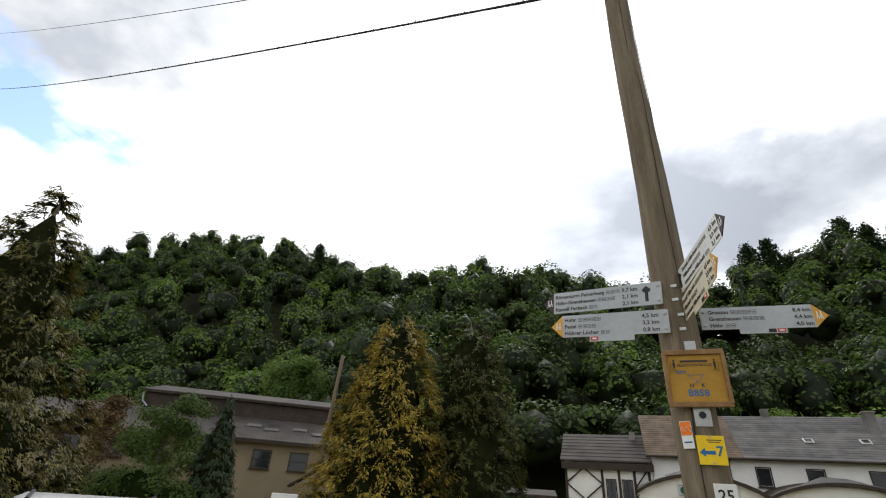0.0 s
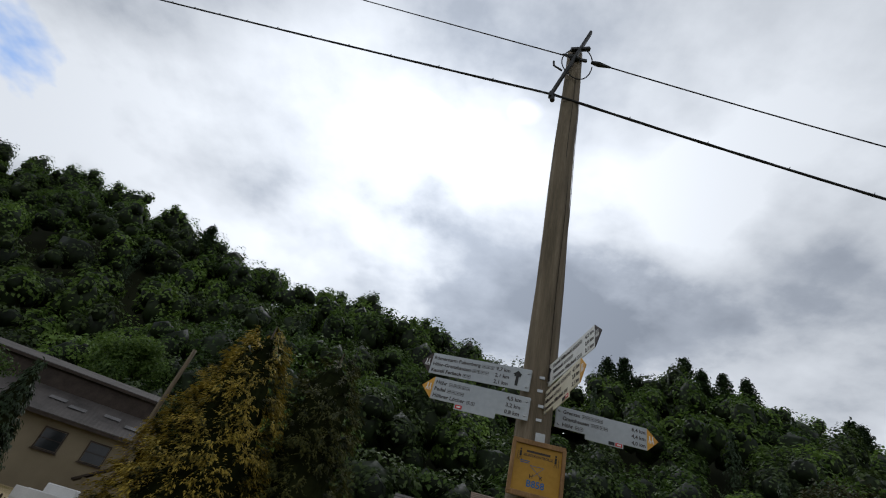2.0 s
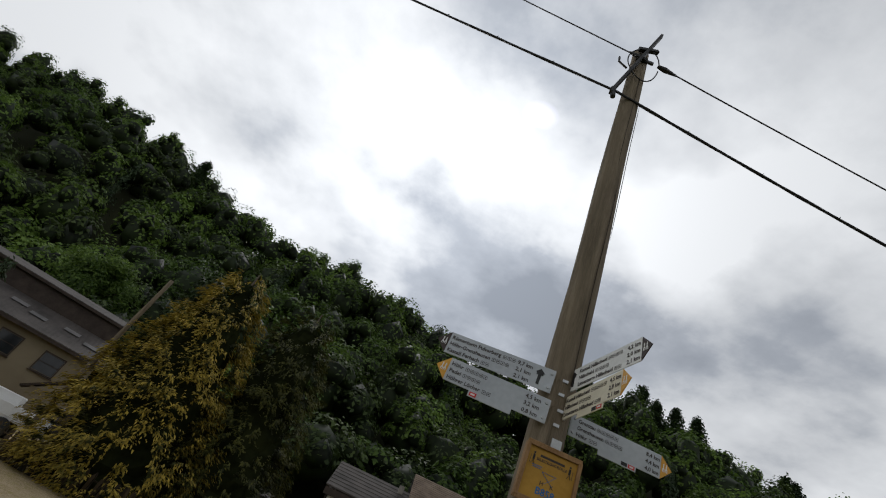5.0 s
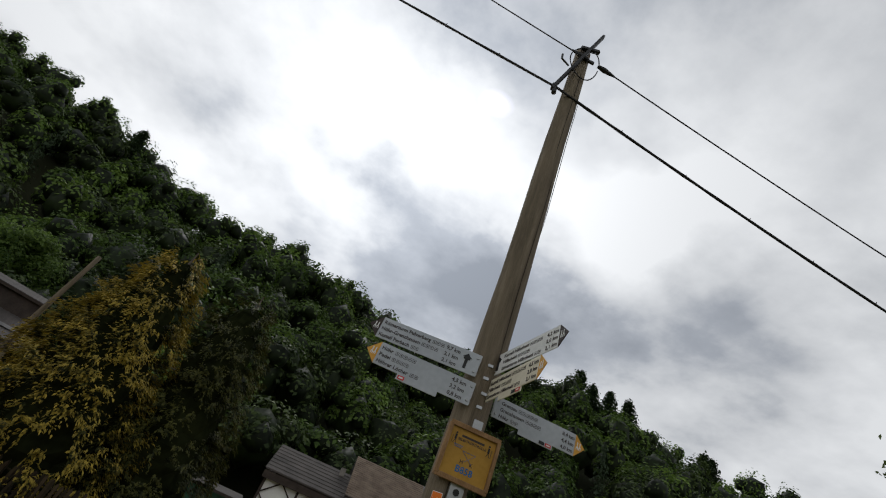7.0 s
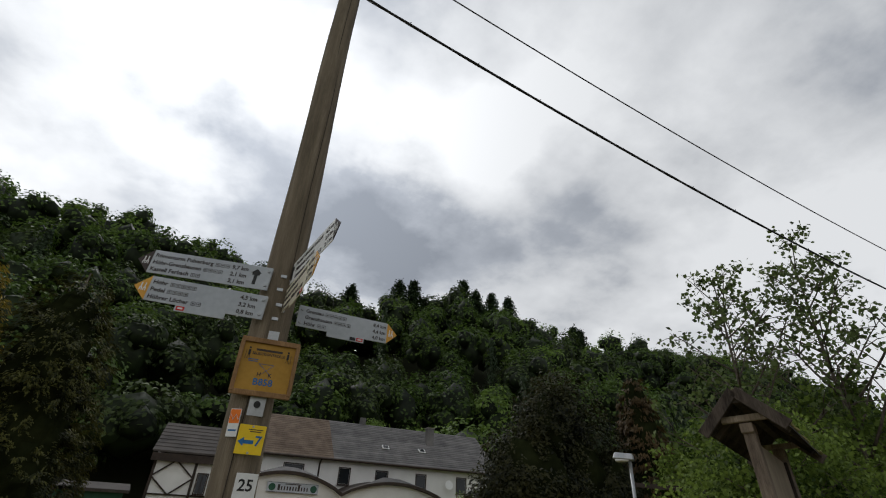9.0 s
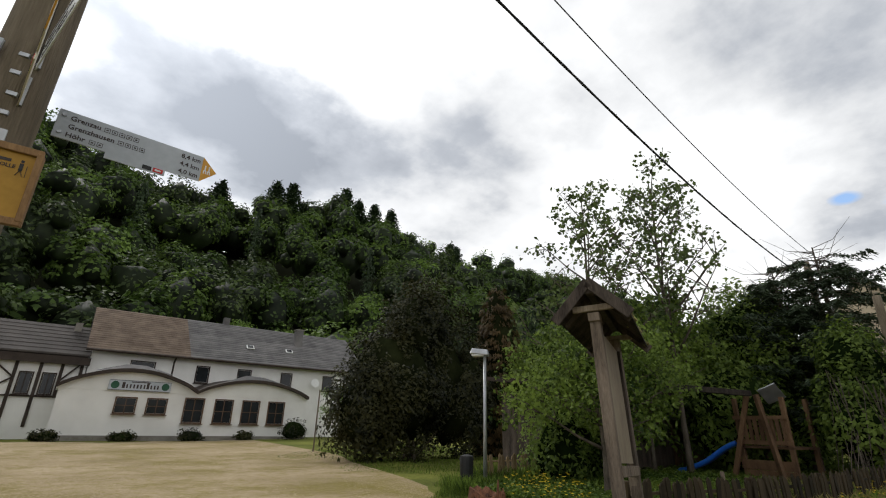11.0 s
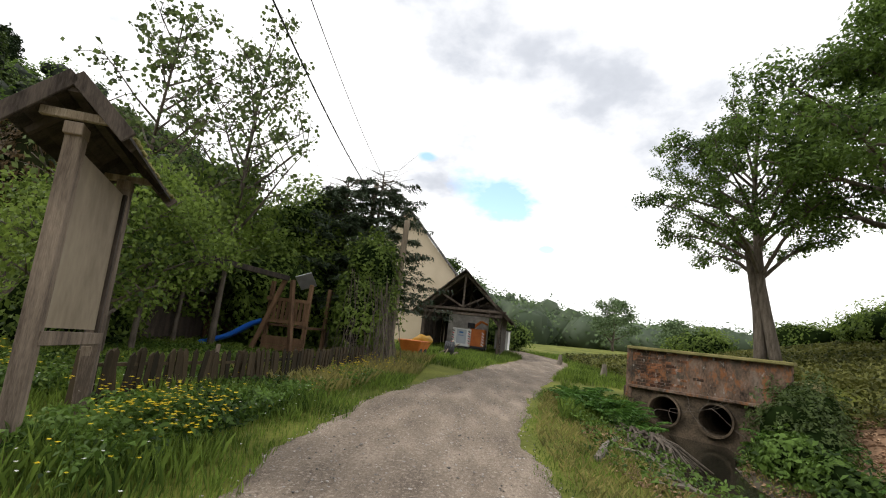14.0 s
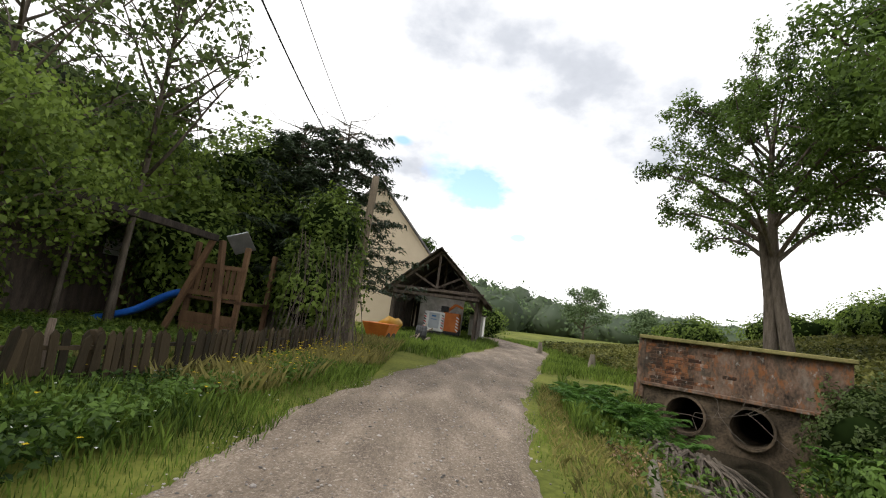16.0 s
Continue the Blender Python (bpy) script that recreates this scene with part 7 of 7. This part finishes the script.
    if i >= inner:
        h, r = rngf.uniform(5.5, 8.0), 3.6
        z -= 2.6
    tall = rngf.random()
    near = math.hypot(x, y) < 75
    n = 1200 if near else 680
    sz = 0.24 if near else 0.315
    if tall < 0.06 and y < 78:
        hh = rngf.uniform(0, 1, n)
        a = rngf.uniform(0, 6.28, n)
        rr = (r * 0.70 * (1 - hh) ** 0.8 + 0.30) * (0.6 + 0.4 * np.sin(a * 3 + np.floor(hh * 9) * 2.1)) * rngf.uniform(0.5, 1.2, n)
        p = np.stack([x + rr * np.cos(a), y + rr * np.sin(a), z + 1.5 + hh * (h + 1.0)], 1)
        darkp.append(leaf_quads(p, sz * 0.9, rngf, np.stack([np.cos(a), np.sin(a), a * 0 + 0.5], 1), 0.6, aspect=0.4, droop=0.3))
        continue
    lobes = [(np.array([x, y, z + h * 0.68]), np.array([r, r, h * 0.36]))]
    for k in range(5):
        a = k * 1.26 + rngf.uniform(-0.4, 0.4)
        s_ = rngf.uniform(0.38, 0.6)
        lobes.append((np.array([x + r * 0.72 * math.cos(a), y + r * 0.72 * math.sin(a), z + h * rngf.uniform(0.42, 0.86)]), np.array([r * s_, r * s_, h * 0.17])))
    out = limep if tall < 0.10 else palep if tall < 0.30 else deepp if tall < 0.52 else leafp
    for k, (c, q) in enumerate(lobes):
        m = int(n * (0.35 if k == 0 else 0.13))
        d = unit(rngf.normal(size=(m, 3)))
        d[:, 2] = np.where(d[:, 2] < -0.3, -d[:, 2], d[:, 2])
        tuft = unit(rngf.normal(size=(26, 3)))
        p = c + d * q * (rngf.uniform(0.76, 1.14, 26)[(d @ tuft.T).argmax(1)] * rngf.uniform(0.80, 1.08, m))[:, None]
        out.append(leaf_quads(p, sz, rngf, unit(d + np.array([0, 0, 0.35])), 0.45, aspect=0.62, droop=0.2))
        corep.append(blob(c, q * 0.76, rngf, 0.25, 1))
for nm, ps, mt, lb in (("woodland", leafp, L_forest, "dense mixed green forest covering steep hillside"), ("woodland_fresh_trees", palep, L_forest_pale, "fresh mid-green broadleaf crowns within forest"), ("woodland_deep_trees", deepp, L_forest_deep, "deep olive broadleaf crowns within forest"), ("woodland_pale_trees", limep, L_lime, "fresh pale green trees within forest"), ("woodland_conifers", darkp, L_dark, "dark pines and spruces standing within forest")):
    v, f = join_np(ps)
    tagged(new(nm, np_mesh(nm, v, f, mt)), lb, "forest", kind="stuff")
# dark inner masses whose colour carries the shade between leaves
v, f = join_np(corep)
tagged(new("woodland_shade", np_mesh("woodland_shade", v, f, L_forestcore)), "near-black inner foliage of hillside forest, shade put into colour", "forest", kind="stuff")

leafy_tree("pale_birch", 14.2, 44.0, 10.0, 0.12, "slim fresh lime-green tree behind inn roof", 9000, 0.13, L_lime, 501, clump=(0.7, 1.2), fork=0.15, limbs=18, reach=0.22, up=0.9)
leafy_tree("round_hillside_tree", -32.0, 44.5, 13.5, 0.25, "large round mid-green tree above hall roof", 26000, 0.16, L_forest_pale, 502, clump=(1.1, 1.9), fork=0.12, limbs=20, reach=0.36, up=0.5)

# single tall trees on the skyline
def skyline_pine(x, y, h, seed):
    rng = np.random.default_rng(seed)
    t = thing("skyline_pine", pose(x, y, g1(x, y)), "tall dark pine above forest skyline", "conifer tree", "skyline pines")
    part("trunk", MB().tube([(0, 0, 0), (0.2, 0, h * 0.6), (0.05, 0, h * 0.88)], [0.28, 0.15, 0.03], 7), M_darkwood, t)
    n = 3600
    tier = np.floor(rng.uniform(0, 1, n) ** 1.15 * 11) / 11 + rng.normal(0, 0.018, n)
    a = rng.uniform(0, 6.28, n)
    reach = (2.9 * np.clip(1 - tier, 0, 1) ** 0.75 + 0.8) * (0.55 + 0.45 * np.sin(a * 3 + tier * 40)) * rng.uniform(0.1, 1, n) ** 0.6
    p = np.stack([reach * np.cos(a), reach * np.sin(a), h * (0.5 + 0.5 * tier) + rng.normal(0, 0.42, n) - 0.12 * reach], 1)
    v, f = leaf_quads(p, 0.30, rng, np.tile([0, 0, 1.0], (n, 1)), 0.8, aspect=0.5)
    part("crown", np_mesh("crown", v, f, L_dark), None, t)


for k, (x, y, h) in enumerate(((-67.3, 92, 60.6 - g1(-67.3, 92)), (30, 93, 15), (34, 94, 14.5), (47, 94, 16), (51, 95, 15.5), (55, 94, 14.5), (60, 94, 15), (80, 94, 16), (83, 95, 15), (19, 92, 14.5))):
    skyline_pine(x, y, h, 200 + k)

# far woods across the valley
rngw = np.random.default_rng(9)
fl, fc = [], []
for k in range(620):
    x = rngw.uniform(120, 260)
    ang = rngw.uniform(-0.62, 0.10)
    y = x * ang
    h = (rngw.uniform(6, 10.5) + 0.012 * x) * (0.85 + 2.2 * max(0.0, ang + 0.32))
    r = rngw.uniform(4.5, 8.5)
    z = g1(x, y)
    d = unit(rngw.normal(size=(160, 3)))
    c, q = np.array([x, y, z + h * 0.30]), np.array([r, r, h * 0.62])
    fl.append(leaf_quads(c + d * q * rngw.uniform(0.78, 1.12, (160, 1)), 0.50, rngw, d, 0.6, aspect=0.6))
    fc.append(blob(c, q * 0.80, rngw, 0.30, 2))
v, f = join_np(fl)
tagged(new("far_woods", np_mesh("far_woods", v, f, L_farwood)), "green woods at end of valley, haze put into leaf colour", "forest", kind="stuff")
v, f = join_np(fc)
tagged(new("far_woods_shade", np_mesh("far_woods_shade", v, f, L_farcore)), "inner foliage of far woods, haze put into colour", "forest", kind="stuff")
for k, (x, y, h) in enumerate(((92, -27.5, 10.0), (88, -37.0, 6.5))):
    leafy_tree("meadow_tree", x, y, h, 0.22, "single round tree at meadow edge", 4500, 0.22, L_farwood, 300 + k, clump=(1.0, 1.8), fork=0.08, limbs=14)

# ---- low growth along the lane ----
def scatter(n, xs, ys, rng, keep):
    x, y = rng.uniform(*xs, n), rng.uniform(*ys, n)
    k = keep(x, y)
    return x[k], y[k]


def blades(x, y, h, w, rng, lean=0.35):
    n = len(x)
    z = gz(x, y)
    a = rng.uniform(0, 6.28, n)
    h = h * rng.uniform(0.5, 1.3, n)
    dx, dy = np.cos(a), np.sin(a)
    b = rng.uniform(0, 6.28, n)
    lx, ly = np.cos(b) * h * lean * rng.uniform(0.2, 1.4, n), np.sin(b) * h * lean * rng.uniform(0.2, 1.4, n)
    p0 = np.stack([x - dx * w, y - dy * w, z - 0.01], 1)
    p1 = np.stack([x + dx * w, y + dy * w, z - 0.01], 1)
    p2 = np.stack([x + lx * 0.35 + dx * w * 0.7, y + ly * 0.35 + dy * w * 0.7, z + h * 0.6], 1)
    p3 = np.stack([x + lx, y + ly, z + h], 1)
    v = np.stack([p0, p1, p2, p3], 1).reshape(-1, 3)
    return v, np.arange(n * 4, dtype=np.int32).reshape(-1, 4)


rg = np.random.default_rng(4)


def offlane(x, y):
    return y - lane_c(x)


def left_verge(x, y):
    o = offlane(x, y)
    patch = (x > 3.2) & (x < 7.7) & (y > 3.6 + 0.62 * np.maximum(0, x - 4.9)) & (y < 6.4)
    lot = (y > 3.4 + 0.9 * sstep(1.0, 4.5, x) + 0.55 * np.maximum(0, x - 3.0) ** 1.15) & (x < 10)
    return (o > 1.20 + 0.12 * np.sin(x * 1.7 + 1)) & ~patch & ~lot


x, y = scatter(105000, (1.5, 19), (0.6, 9.5), rg, left_verge)
o = offlane(x, y)
h = np.where(o < 1.6, 0.12, np.where(o < 2.3, 0.22, 0.27)) * np.where((x < 8.2) & (y > 2.9), 0.55, 1.0) * (0.75 + 0.35 * np.sin(x * 1.9 + y * 1.3))
g_v, g_f = blades(x, y, h, 0.0035, rg)
xr, yr = scatter(70000, (3, 24), (-6.5, -1.2), rg, lambda x, y: (offlane(x, y) < -1.28 - 0.12 * np.sin(x * 1.7 + 4)) & (stream_d(x, y) > 0.8) & ((x - WALL_A[0]) * 0.761 - (y - WALL_A[1]) * 0.648 < -0.05))
hr = np.where(offlane(xr, yr) > -1.9, 0.05, np.where(xr > 11.8, 0.26, 0.075)) * (0.8 + 0.4 * np.sin(xr * 2.3 + yr * 3.1))
r_v, r_f = blades(xr, yr, hr, 0.0045, rg)
xf, yf = scatter(42000, (19, 42), (-9, 3), rg, lambda x, y: np.abs(offlane(x, y)) > 1.4)
f_v, f_f = blades(xf, yf, np.full(len(xf), 0.22), 0.010, rg)
xl, yl = scatter(45000, (4, 18), (6, 24), rg, lambda x, y: (x > 9.5 + 0.8 * np.sin(y * 1.3)) & (y < 16 + 0.4 * x))
l_v, l_f = blades(xl, yl, np.full(len(xl), 0.06), 0.008, rg)
v, f = join_np([(g_v, g_f), (r_v, r_f), (f_v, f_f), (l_v, l_f)])
tagged(new("grass", np_mesh("grass", v, f, L_grass)), "long green grass along lane verges", "grass", kind="stuff")
xd, yd = scatter(22000, (10.3, 20), (0.6, 3.4), rg, lambda x, y: (offlane(x, y) > 1.9) & (rg.uniform(0, 1, len(x)) < 0.55))
x2, y2 = scatter(16000, (5.5, 16), (-5.8, -1.4), rg, lambda x, y: (offlane(x, y) < -1.5) & (stream_d(x, y) > 0.6) & ((x - WALL_A[0]) * 0.761 - (y - WALL_A[1]) * 0.648 < -0.1))
v, f = join_np([blades(xd, yd, np.full(len(xd), 0.30), 0.004, rg, 0.5), blades(x2, y2, np.full(len(x2), 0.09), 0.004, rg, 0.8)])
tagged(new("dry_grass", np_mesh("dry_grass", v, f, L_drygrass)), "straw-coloured dry grass stalks by fence", "grass", kind="stuff")


def herbs(name, n, xs, ys, keep, h, size, mat, label, category="weeds", per=5, seed=3, spread=0.9):
    rng = np.random.default_rng(seed)
    x, y = scatter(n, xs, ys, rng, keep)
    z = gz(x, y)
    P = []
    for k in range(per):
        hh = h * rng.uniform(0.25, 1.15, len(x))
        P.append(np.stack([x + rng.normal(0, 0.045, len(x)), y + rng.normal(0, 0.045, len(x)), z + hh], 1))
    p = np.concatenate(P)
    v, f = leaf_quads(p, size, rng, np.tile([0, 0, 1.0], (len(p), 1)), spread, aspect=0.5, droop=0.3)
    tagged(new(name, np_mesh(name, v, f, mat)), label, category, kind="stuff")


herbs("nettles", 9500, (4.6, 13.5), (1.2, 6.5), lambda x, y: left_verge(x, y) & (offlane(x, y) > 1.9) & ((x > 7.6) | (y < 2.9)) & (np.sin(x * 2.1) + np.sin(y * 2.7 + x) + rg.normal(0, 0.5, len(x)) > -0.7), 0.24, 0.034, L_nettle, "lush nettles and ground elder round notice board", per=10)
herbs("bank_weeds", 3000, (5, 22), (-9.5, -2.0), lambda x, y: (stream_d(x, y) > 0.5) & (stream_d(x, y) < 2.2) & (offlane(x, y) < -2.0) & ((x - WALL_A[0]) * 0.761 - (y - WALL_A[1]) * 0.648 < -0.15), 0.30, 0.038, L_nettle, "leafy weeds on stream bank", per=6, seed=6)
herbs("far_bank_weeds", 2600, (3, 13.5), (-12, -5.4), lambda x, y: (stream_d(x, y) > 0.6) & (np.sin(x * 1.3) + np.sin(y * 1.7) + rg.normal(0, 0.5, len(x)) > -0.2) & ((stream_d(x, y) < 1.15) | (y < -9.3)), 0.42, 0.06, L_nettle, "brambles and weeds beyond stream", per=7, seed=7)
herbs("slope_scrub", 13000, (12.6, 36), (-26, -7.2), lambda x, y: ((x - WALL_A[0]) * 0.761 - (y - WALL_A[1]) * 0.648 > 0.3), 0.45, 0.075, L_bracken, "rough brownish bracken scrub on rising bank", per=6, seed=8)
herbs("garden_undergrowth", 5000, (8, 21), (2.2, 7.0), lambda x, y: y > 3.35 - 0.095 * (x - 7.7) * 2.2, 0.26, 0.04, L_grass, "green undergrowth behind picket fence", per=6, seed=9)
herbs("fallen_leaves", 18000, (3, 14), (-11, -2.4), lambda x, y: (stream_d(x, y) > 0.35) & ((y < -5) | (stream_d(x, y) < 2.0)), 0.03, 0.045, L_litter, "brown fallen leaves on stream slope", "leaf litter", per=2, seed=10, spread=0.4)

bush("garden_shrub", 10.7, 6.7, [((0, 0, 0.9), (0.9, 0.8, 1.0)), ((1.2, 0, 0.8), (0.9, 0.7, 0.9))], "fresh green garden shrub before shed", 6000, 0.06, L_garden, L_core, 150)

# flowers
def flowers(name, n, xs, ys, keep, h, mat, label, seed, size=0.014):
    rng = np.random.default_rng(seed)
    x, y = scatter(n, xs, ys, rng, keep)
    z = gz(x, y) + h * rng.uniform(0.6, 1.3, len(x))
    P = [np.stack([x + math.cos(a) * size * 0.7, y + math.sin(a) * size * 0.7, z], 1) for a in (0, 1.26, 2.51, 3.77, 5.03)]
    A = np.concatenate([np.tile([math.cos(a), math.sin(a), 0.3], (len(x), 1)) for a in (0, 1.26, 2.51, 3.77, 5.03)])
    v, f = leaf_quads(np.concatenate(P), size, rng, np.tile([0, 0, 1.0], (5 * len(x), 1)), 0.35, along=A * 3, aspect=0.6, droop=-0.1)
    ob = new(name, np_mesh(name, v, f, mat))
    tagged(ob, label, "flowers", kind="stuff")


clump_ = lambda cx_, cy_, r_: (lambda x, y: ((x - cx_) ** 2 + (y - cy_) ** 2 < r_ * r_))
flowers("buttercups", 300, (4.6, 10.0), (1.2, 4.5), lambda x, y: left_verge(x, y) & ((x > 7.4) | (y < 3.0)) & (offlane(x, y) > 1.7) & (np.sin(x * 3.1 + y) + np.sin(y * 4.0 - x) > -0.3), 0.36, L_petal, "yellow buttercups scattered in verge", 15, 0.011)
flowers("buttercup_clump", 300, (6.2, 8.0), (1.5, 2.5), clump_(7.0, 1.95, 0.62), 0.42, L_petal, "dense clump of yellow buttercups by lane", 16, 0.014)
flowers("goldenrod_patch", 420, (7.0, 9.2), (4.2, 6.4), clump_(8.2, 5.2, 0.7), 0.45, L_petal, "yellow flowering weeds beside pale gravel", 17, 0.017)
flowers("ragwort_by_fence", 260, (11.0, 15.0), (0.8, 2.0), lambda x, y: offlane(x, y) > 1.9, 0.38, L_petal, "yellow flowers in dry grass by fence", 18, 0.015)
flowers("daisies", 120, (4.5, 12), (1.0, 4.5), lambda x, y: left_verge(x, y), 0.30, L_petalw, "small white daisies in verge", 19, 0.008)

bush("bank_bramble", 12.35, -6.75, [((0, 0, 0.55), (0.75, 0.7, 0.65)), ((0.5, -0.6, 0.75), (0.7, 0.7, 0.75)), ((-0.7, 0.1, 0.3), (0.6, 0.5, 0.45))], "dark bramble bush overgrowing parapet end", 9000, 0.038, L_forest_deep, L_core, 140)
bush("bank_bramble", 10.8, -5.75, [((0, 0, 0.3), (0.75, 0.4, 0.38)), ((-0.9, 0.05, 0.25), (0.6, 0.4, 0.3))], "low bramble bush beside stream", 3000, 0.055, L_nettle, L_core, 141)

# ferns on the bank
def fern(x, y, s, seed):
    rng = np.random.default_rng(seed)
    t = thing("fern", pose(x, y, g1(x, y)), "arching green fern on stream bank", "fern", "bank ferns")
    P, A = [], []
    for k in range(13):
        a = rng.uniform(0, 6.28)
        L = s * rng.uniform(0.7, 1.1)
        for u in np.linspace(0.12, 1, 16):
            r = L * u * 0.75
            z = L * (1.1 * u - 0.62 * u * u)
            for side in (-1, 1):
                w = 0.16 * L * (1 - u) + 0.015
                P.append((math.cos(a) * r - math.sin(a) * side * w * 0.6, math.sin(a) * r + math.cos(a) * side * w * 0.6, z))
                A.append((-math.sin(a) * side + 0.5 * math.cos(a), math.cos(a) * side + 0.5 * math.sin(a), -0.1))
    v, f = leaf_quads(np.array(P), 0.055 * s / 0.6, rng, np.tile([0, 0, 1.0], (len(P), 1)), 0.25, along=np.array(A) * 4, aspect=0.3)
    part("fronds", np_mesh("fronds", v, f, L_fern), None, t)


for k, (x, y, s) in enumerate(((14.6, -3.9, 0.75), (14.0, -4.2, 0.8), (13.3, -4.1, 0.7), (13.9, -3.5, 0.6), (11.9, -6.3, 0.8), (11.4, -6.6, 0.7), (12.0, -7.0, 0.7), (9.0, -6.0, 0.6), (15.0, -3.4, 0.6), (13.2, -3.3, 0.85), (12.6, -3.6, 0.8), (12.2, -3.9, 0.75), (14.2, -3.1, 0.7), (13.7, -3.0, 0.75), (12.9, -2.95, 0.7), (14.5, -3.4, 0.85), (13.5, -3.7, 0.9))):
    fern(x, y, s, 400 + k)

# driftwood, roots and stones at the stream
rs2 = random.Random(14)
dw = MB()
for k in range(240):
    i = rs2.randrange(1, 7)
    p = STREAM[i] + np.array([rs2.uniform(-0.9, 0.9), rs2.uniform(-0.6, 0.9)])
    z = g1(p[0], p[1]) + 0.05
    a = rs2.uniform(0, 3.14)
    L = rs2.uniform(0.3, 1.1)
    q = p + np.array([math.cos(a), math.sin(a)]) * L
    dw.tube([(p[0], p[1], z), ((p[0] + q[0]) / 2, (p[1] + q[1]) / 2, g1((p[0] + q[0]) / 2, (p[1] + q[1]) / 2) + 0.09), (q[0], q[1], g1(q[0], q[1]) + 0.04)], [0.012, rs2.uniform(0.012, 0.035), 0.008], 6, 0.1, rs2)
tagged(new("driftwood", dw.mesh("driftwood", M_barkpale)), "pale dead branches lying along stream", "branches", kind="stuff")
lg = thing("fallen_log", pose(0, 0, 0), "rotting fallen log on lane bank", "log")
part("trunk", MB().tube([(9.3, -2.35, g1(9.3, -2.35) + 0.03), (10.3, -2.75, g1(10.3, -2.75) + 0.03), (11.3, -3.2, g1(11.3, -3.2) + 0.03)], [0.05, 0.07, 0.06], 9, 0.1, rs2), M_barkpale, lg)
rt2 = thing("tree_root_mass", pose(11.7, -3.75, g1(11.7, -3.75)), "tangled brown root mass on stream bank", "roots")
rm2 = MB()
for k in range(110):
    a = rs2.uniform(2.2, 6.4)
    L = rs2.uniform(0.3, 0.95)
    b0 = rs2.uniform(-0.45, 0.45)
    rm2.tube([(b0, b0 * 0.5, 0.20 + 0.12 * rs2.random()), (b0 + 0.4 * L * math.cos(a), b0 * 0.5 + 0.4 * L * math.sin(a), 0.10 + 0.14 * rs2.random()), (b0 + L * math.cos(a), b0 * 0.5 + L * math.sin(a), -0.1 - 0.1 * rs2.random())], [0.024, 0.017, 0.006], 5, 0.15, rs2)
part("root", rm2, M_bark, rt2)

# loose stones on the lane
bmst = bmesh.new()
bmesh.ops.create_icosphere(bmst, subdivisions=1, radius=1.0)
sv0 = np.array([q.co[:] for q in bmst.verts])
sf0 = np.array([[q.index for q in fc.verts] for fc in bmst.faces])
bmst.free()
stn = []
rgs = np.random.default_rng(21)
for k in range(6500):
    x = 3.5 + 20 * rgs.uniform(0, 1) ** 1.6
    t = rgs.uniform(-1.4, 1.4)
    y = float(lane_c(x)) + t
    mid = math.exp(-(t / 0.35) ** 2) + math.exp(-((abs(t) - 1.2) / 0.25) ** 2)
    if rgs.random() > 0.3 + 0.7 * mid:
        continue
    s = rgs.uniform(0.006, 0.017) * (1 + 0.6 * (rgs.random() < 0.04))
    sc = np.array([1, rgs.uniform(0.6, 1), rgs.uniform(0.35, 0.6)]) * s
    a = rgs.uniform(0, 6.28)
    q = sv0 * sc * rgs.uniform(0.8, 1.2, (len(sv0), 1))
    q = np.stack([q[:, 0] * math.cos(a) - q[:, 1] * math.sin(a), q[:, 0] * math.sin(a) + q[:, 1] * math.cos(a), q[:, 2]], 1)
    stn.append((q + np.array([x, y, g1(x, y) + 0.03]), sf0))
stp = []
for k in range(4500):
    x, y = rgs.uniform(3.4, 7.5), rgs.uniform(3.0, 6.3)
    if not (3.7 + 0.62 * max(0, x - 4.9) < y < 3.55 + 2.5 * float(sstep(3.6, 5.2, x)) - 0.9 * float(sstep(6.4, 7.6, x))):
        continue
    s = rgs.uniform(0.008, 0.02)
    stp.append((sv0 * np.array([s, s * rgs.uniform(0.6, 1), s * 0.6]) * rgs.uniform(0.75, 1.25, (len(sv0), 1)) + np.array([x, y, g1(x, y) + 0.052]), sf0))
v, f = join_np(stn)
tagged(new("lane_stones", np_mesh("lane_stones", v, f, M_stone)), "loose grey stones on gravel lane", "stones", kind="stuff")
v, f = join_np(stp)
tagged(new("pale_stones", np_mesh("pale_stones", v, f, M_palestone)), "pale crushed stones on gravel patch", "stones", kind="stuff")
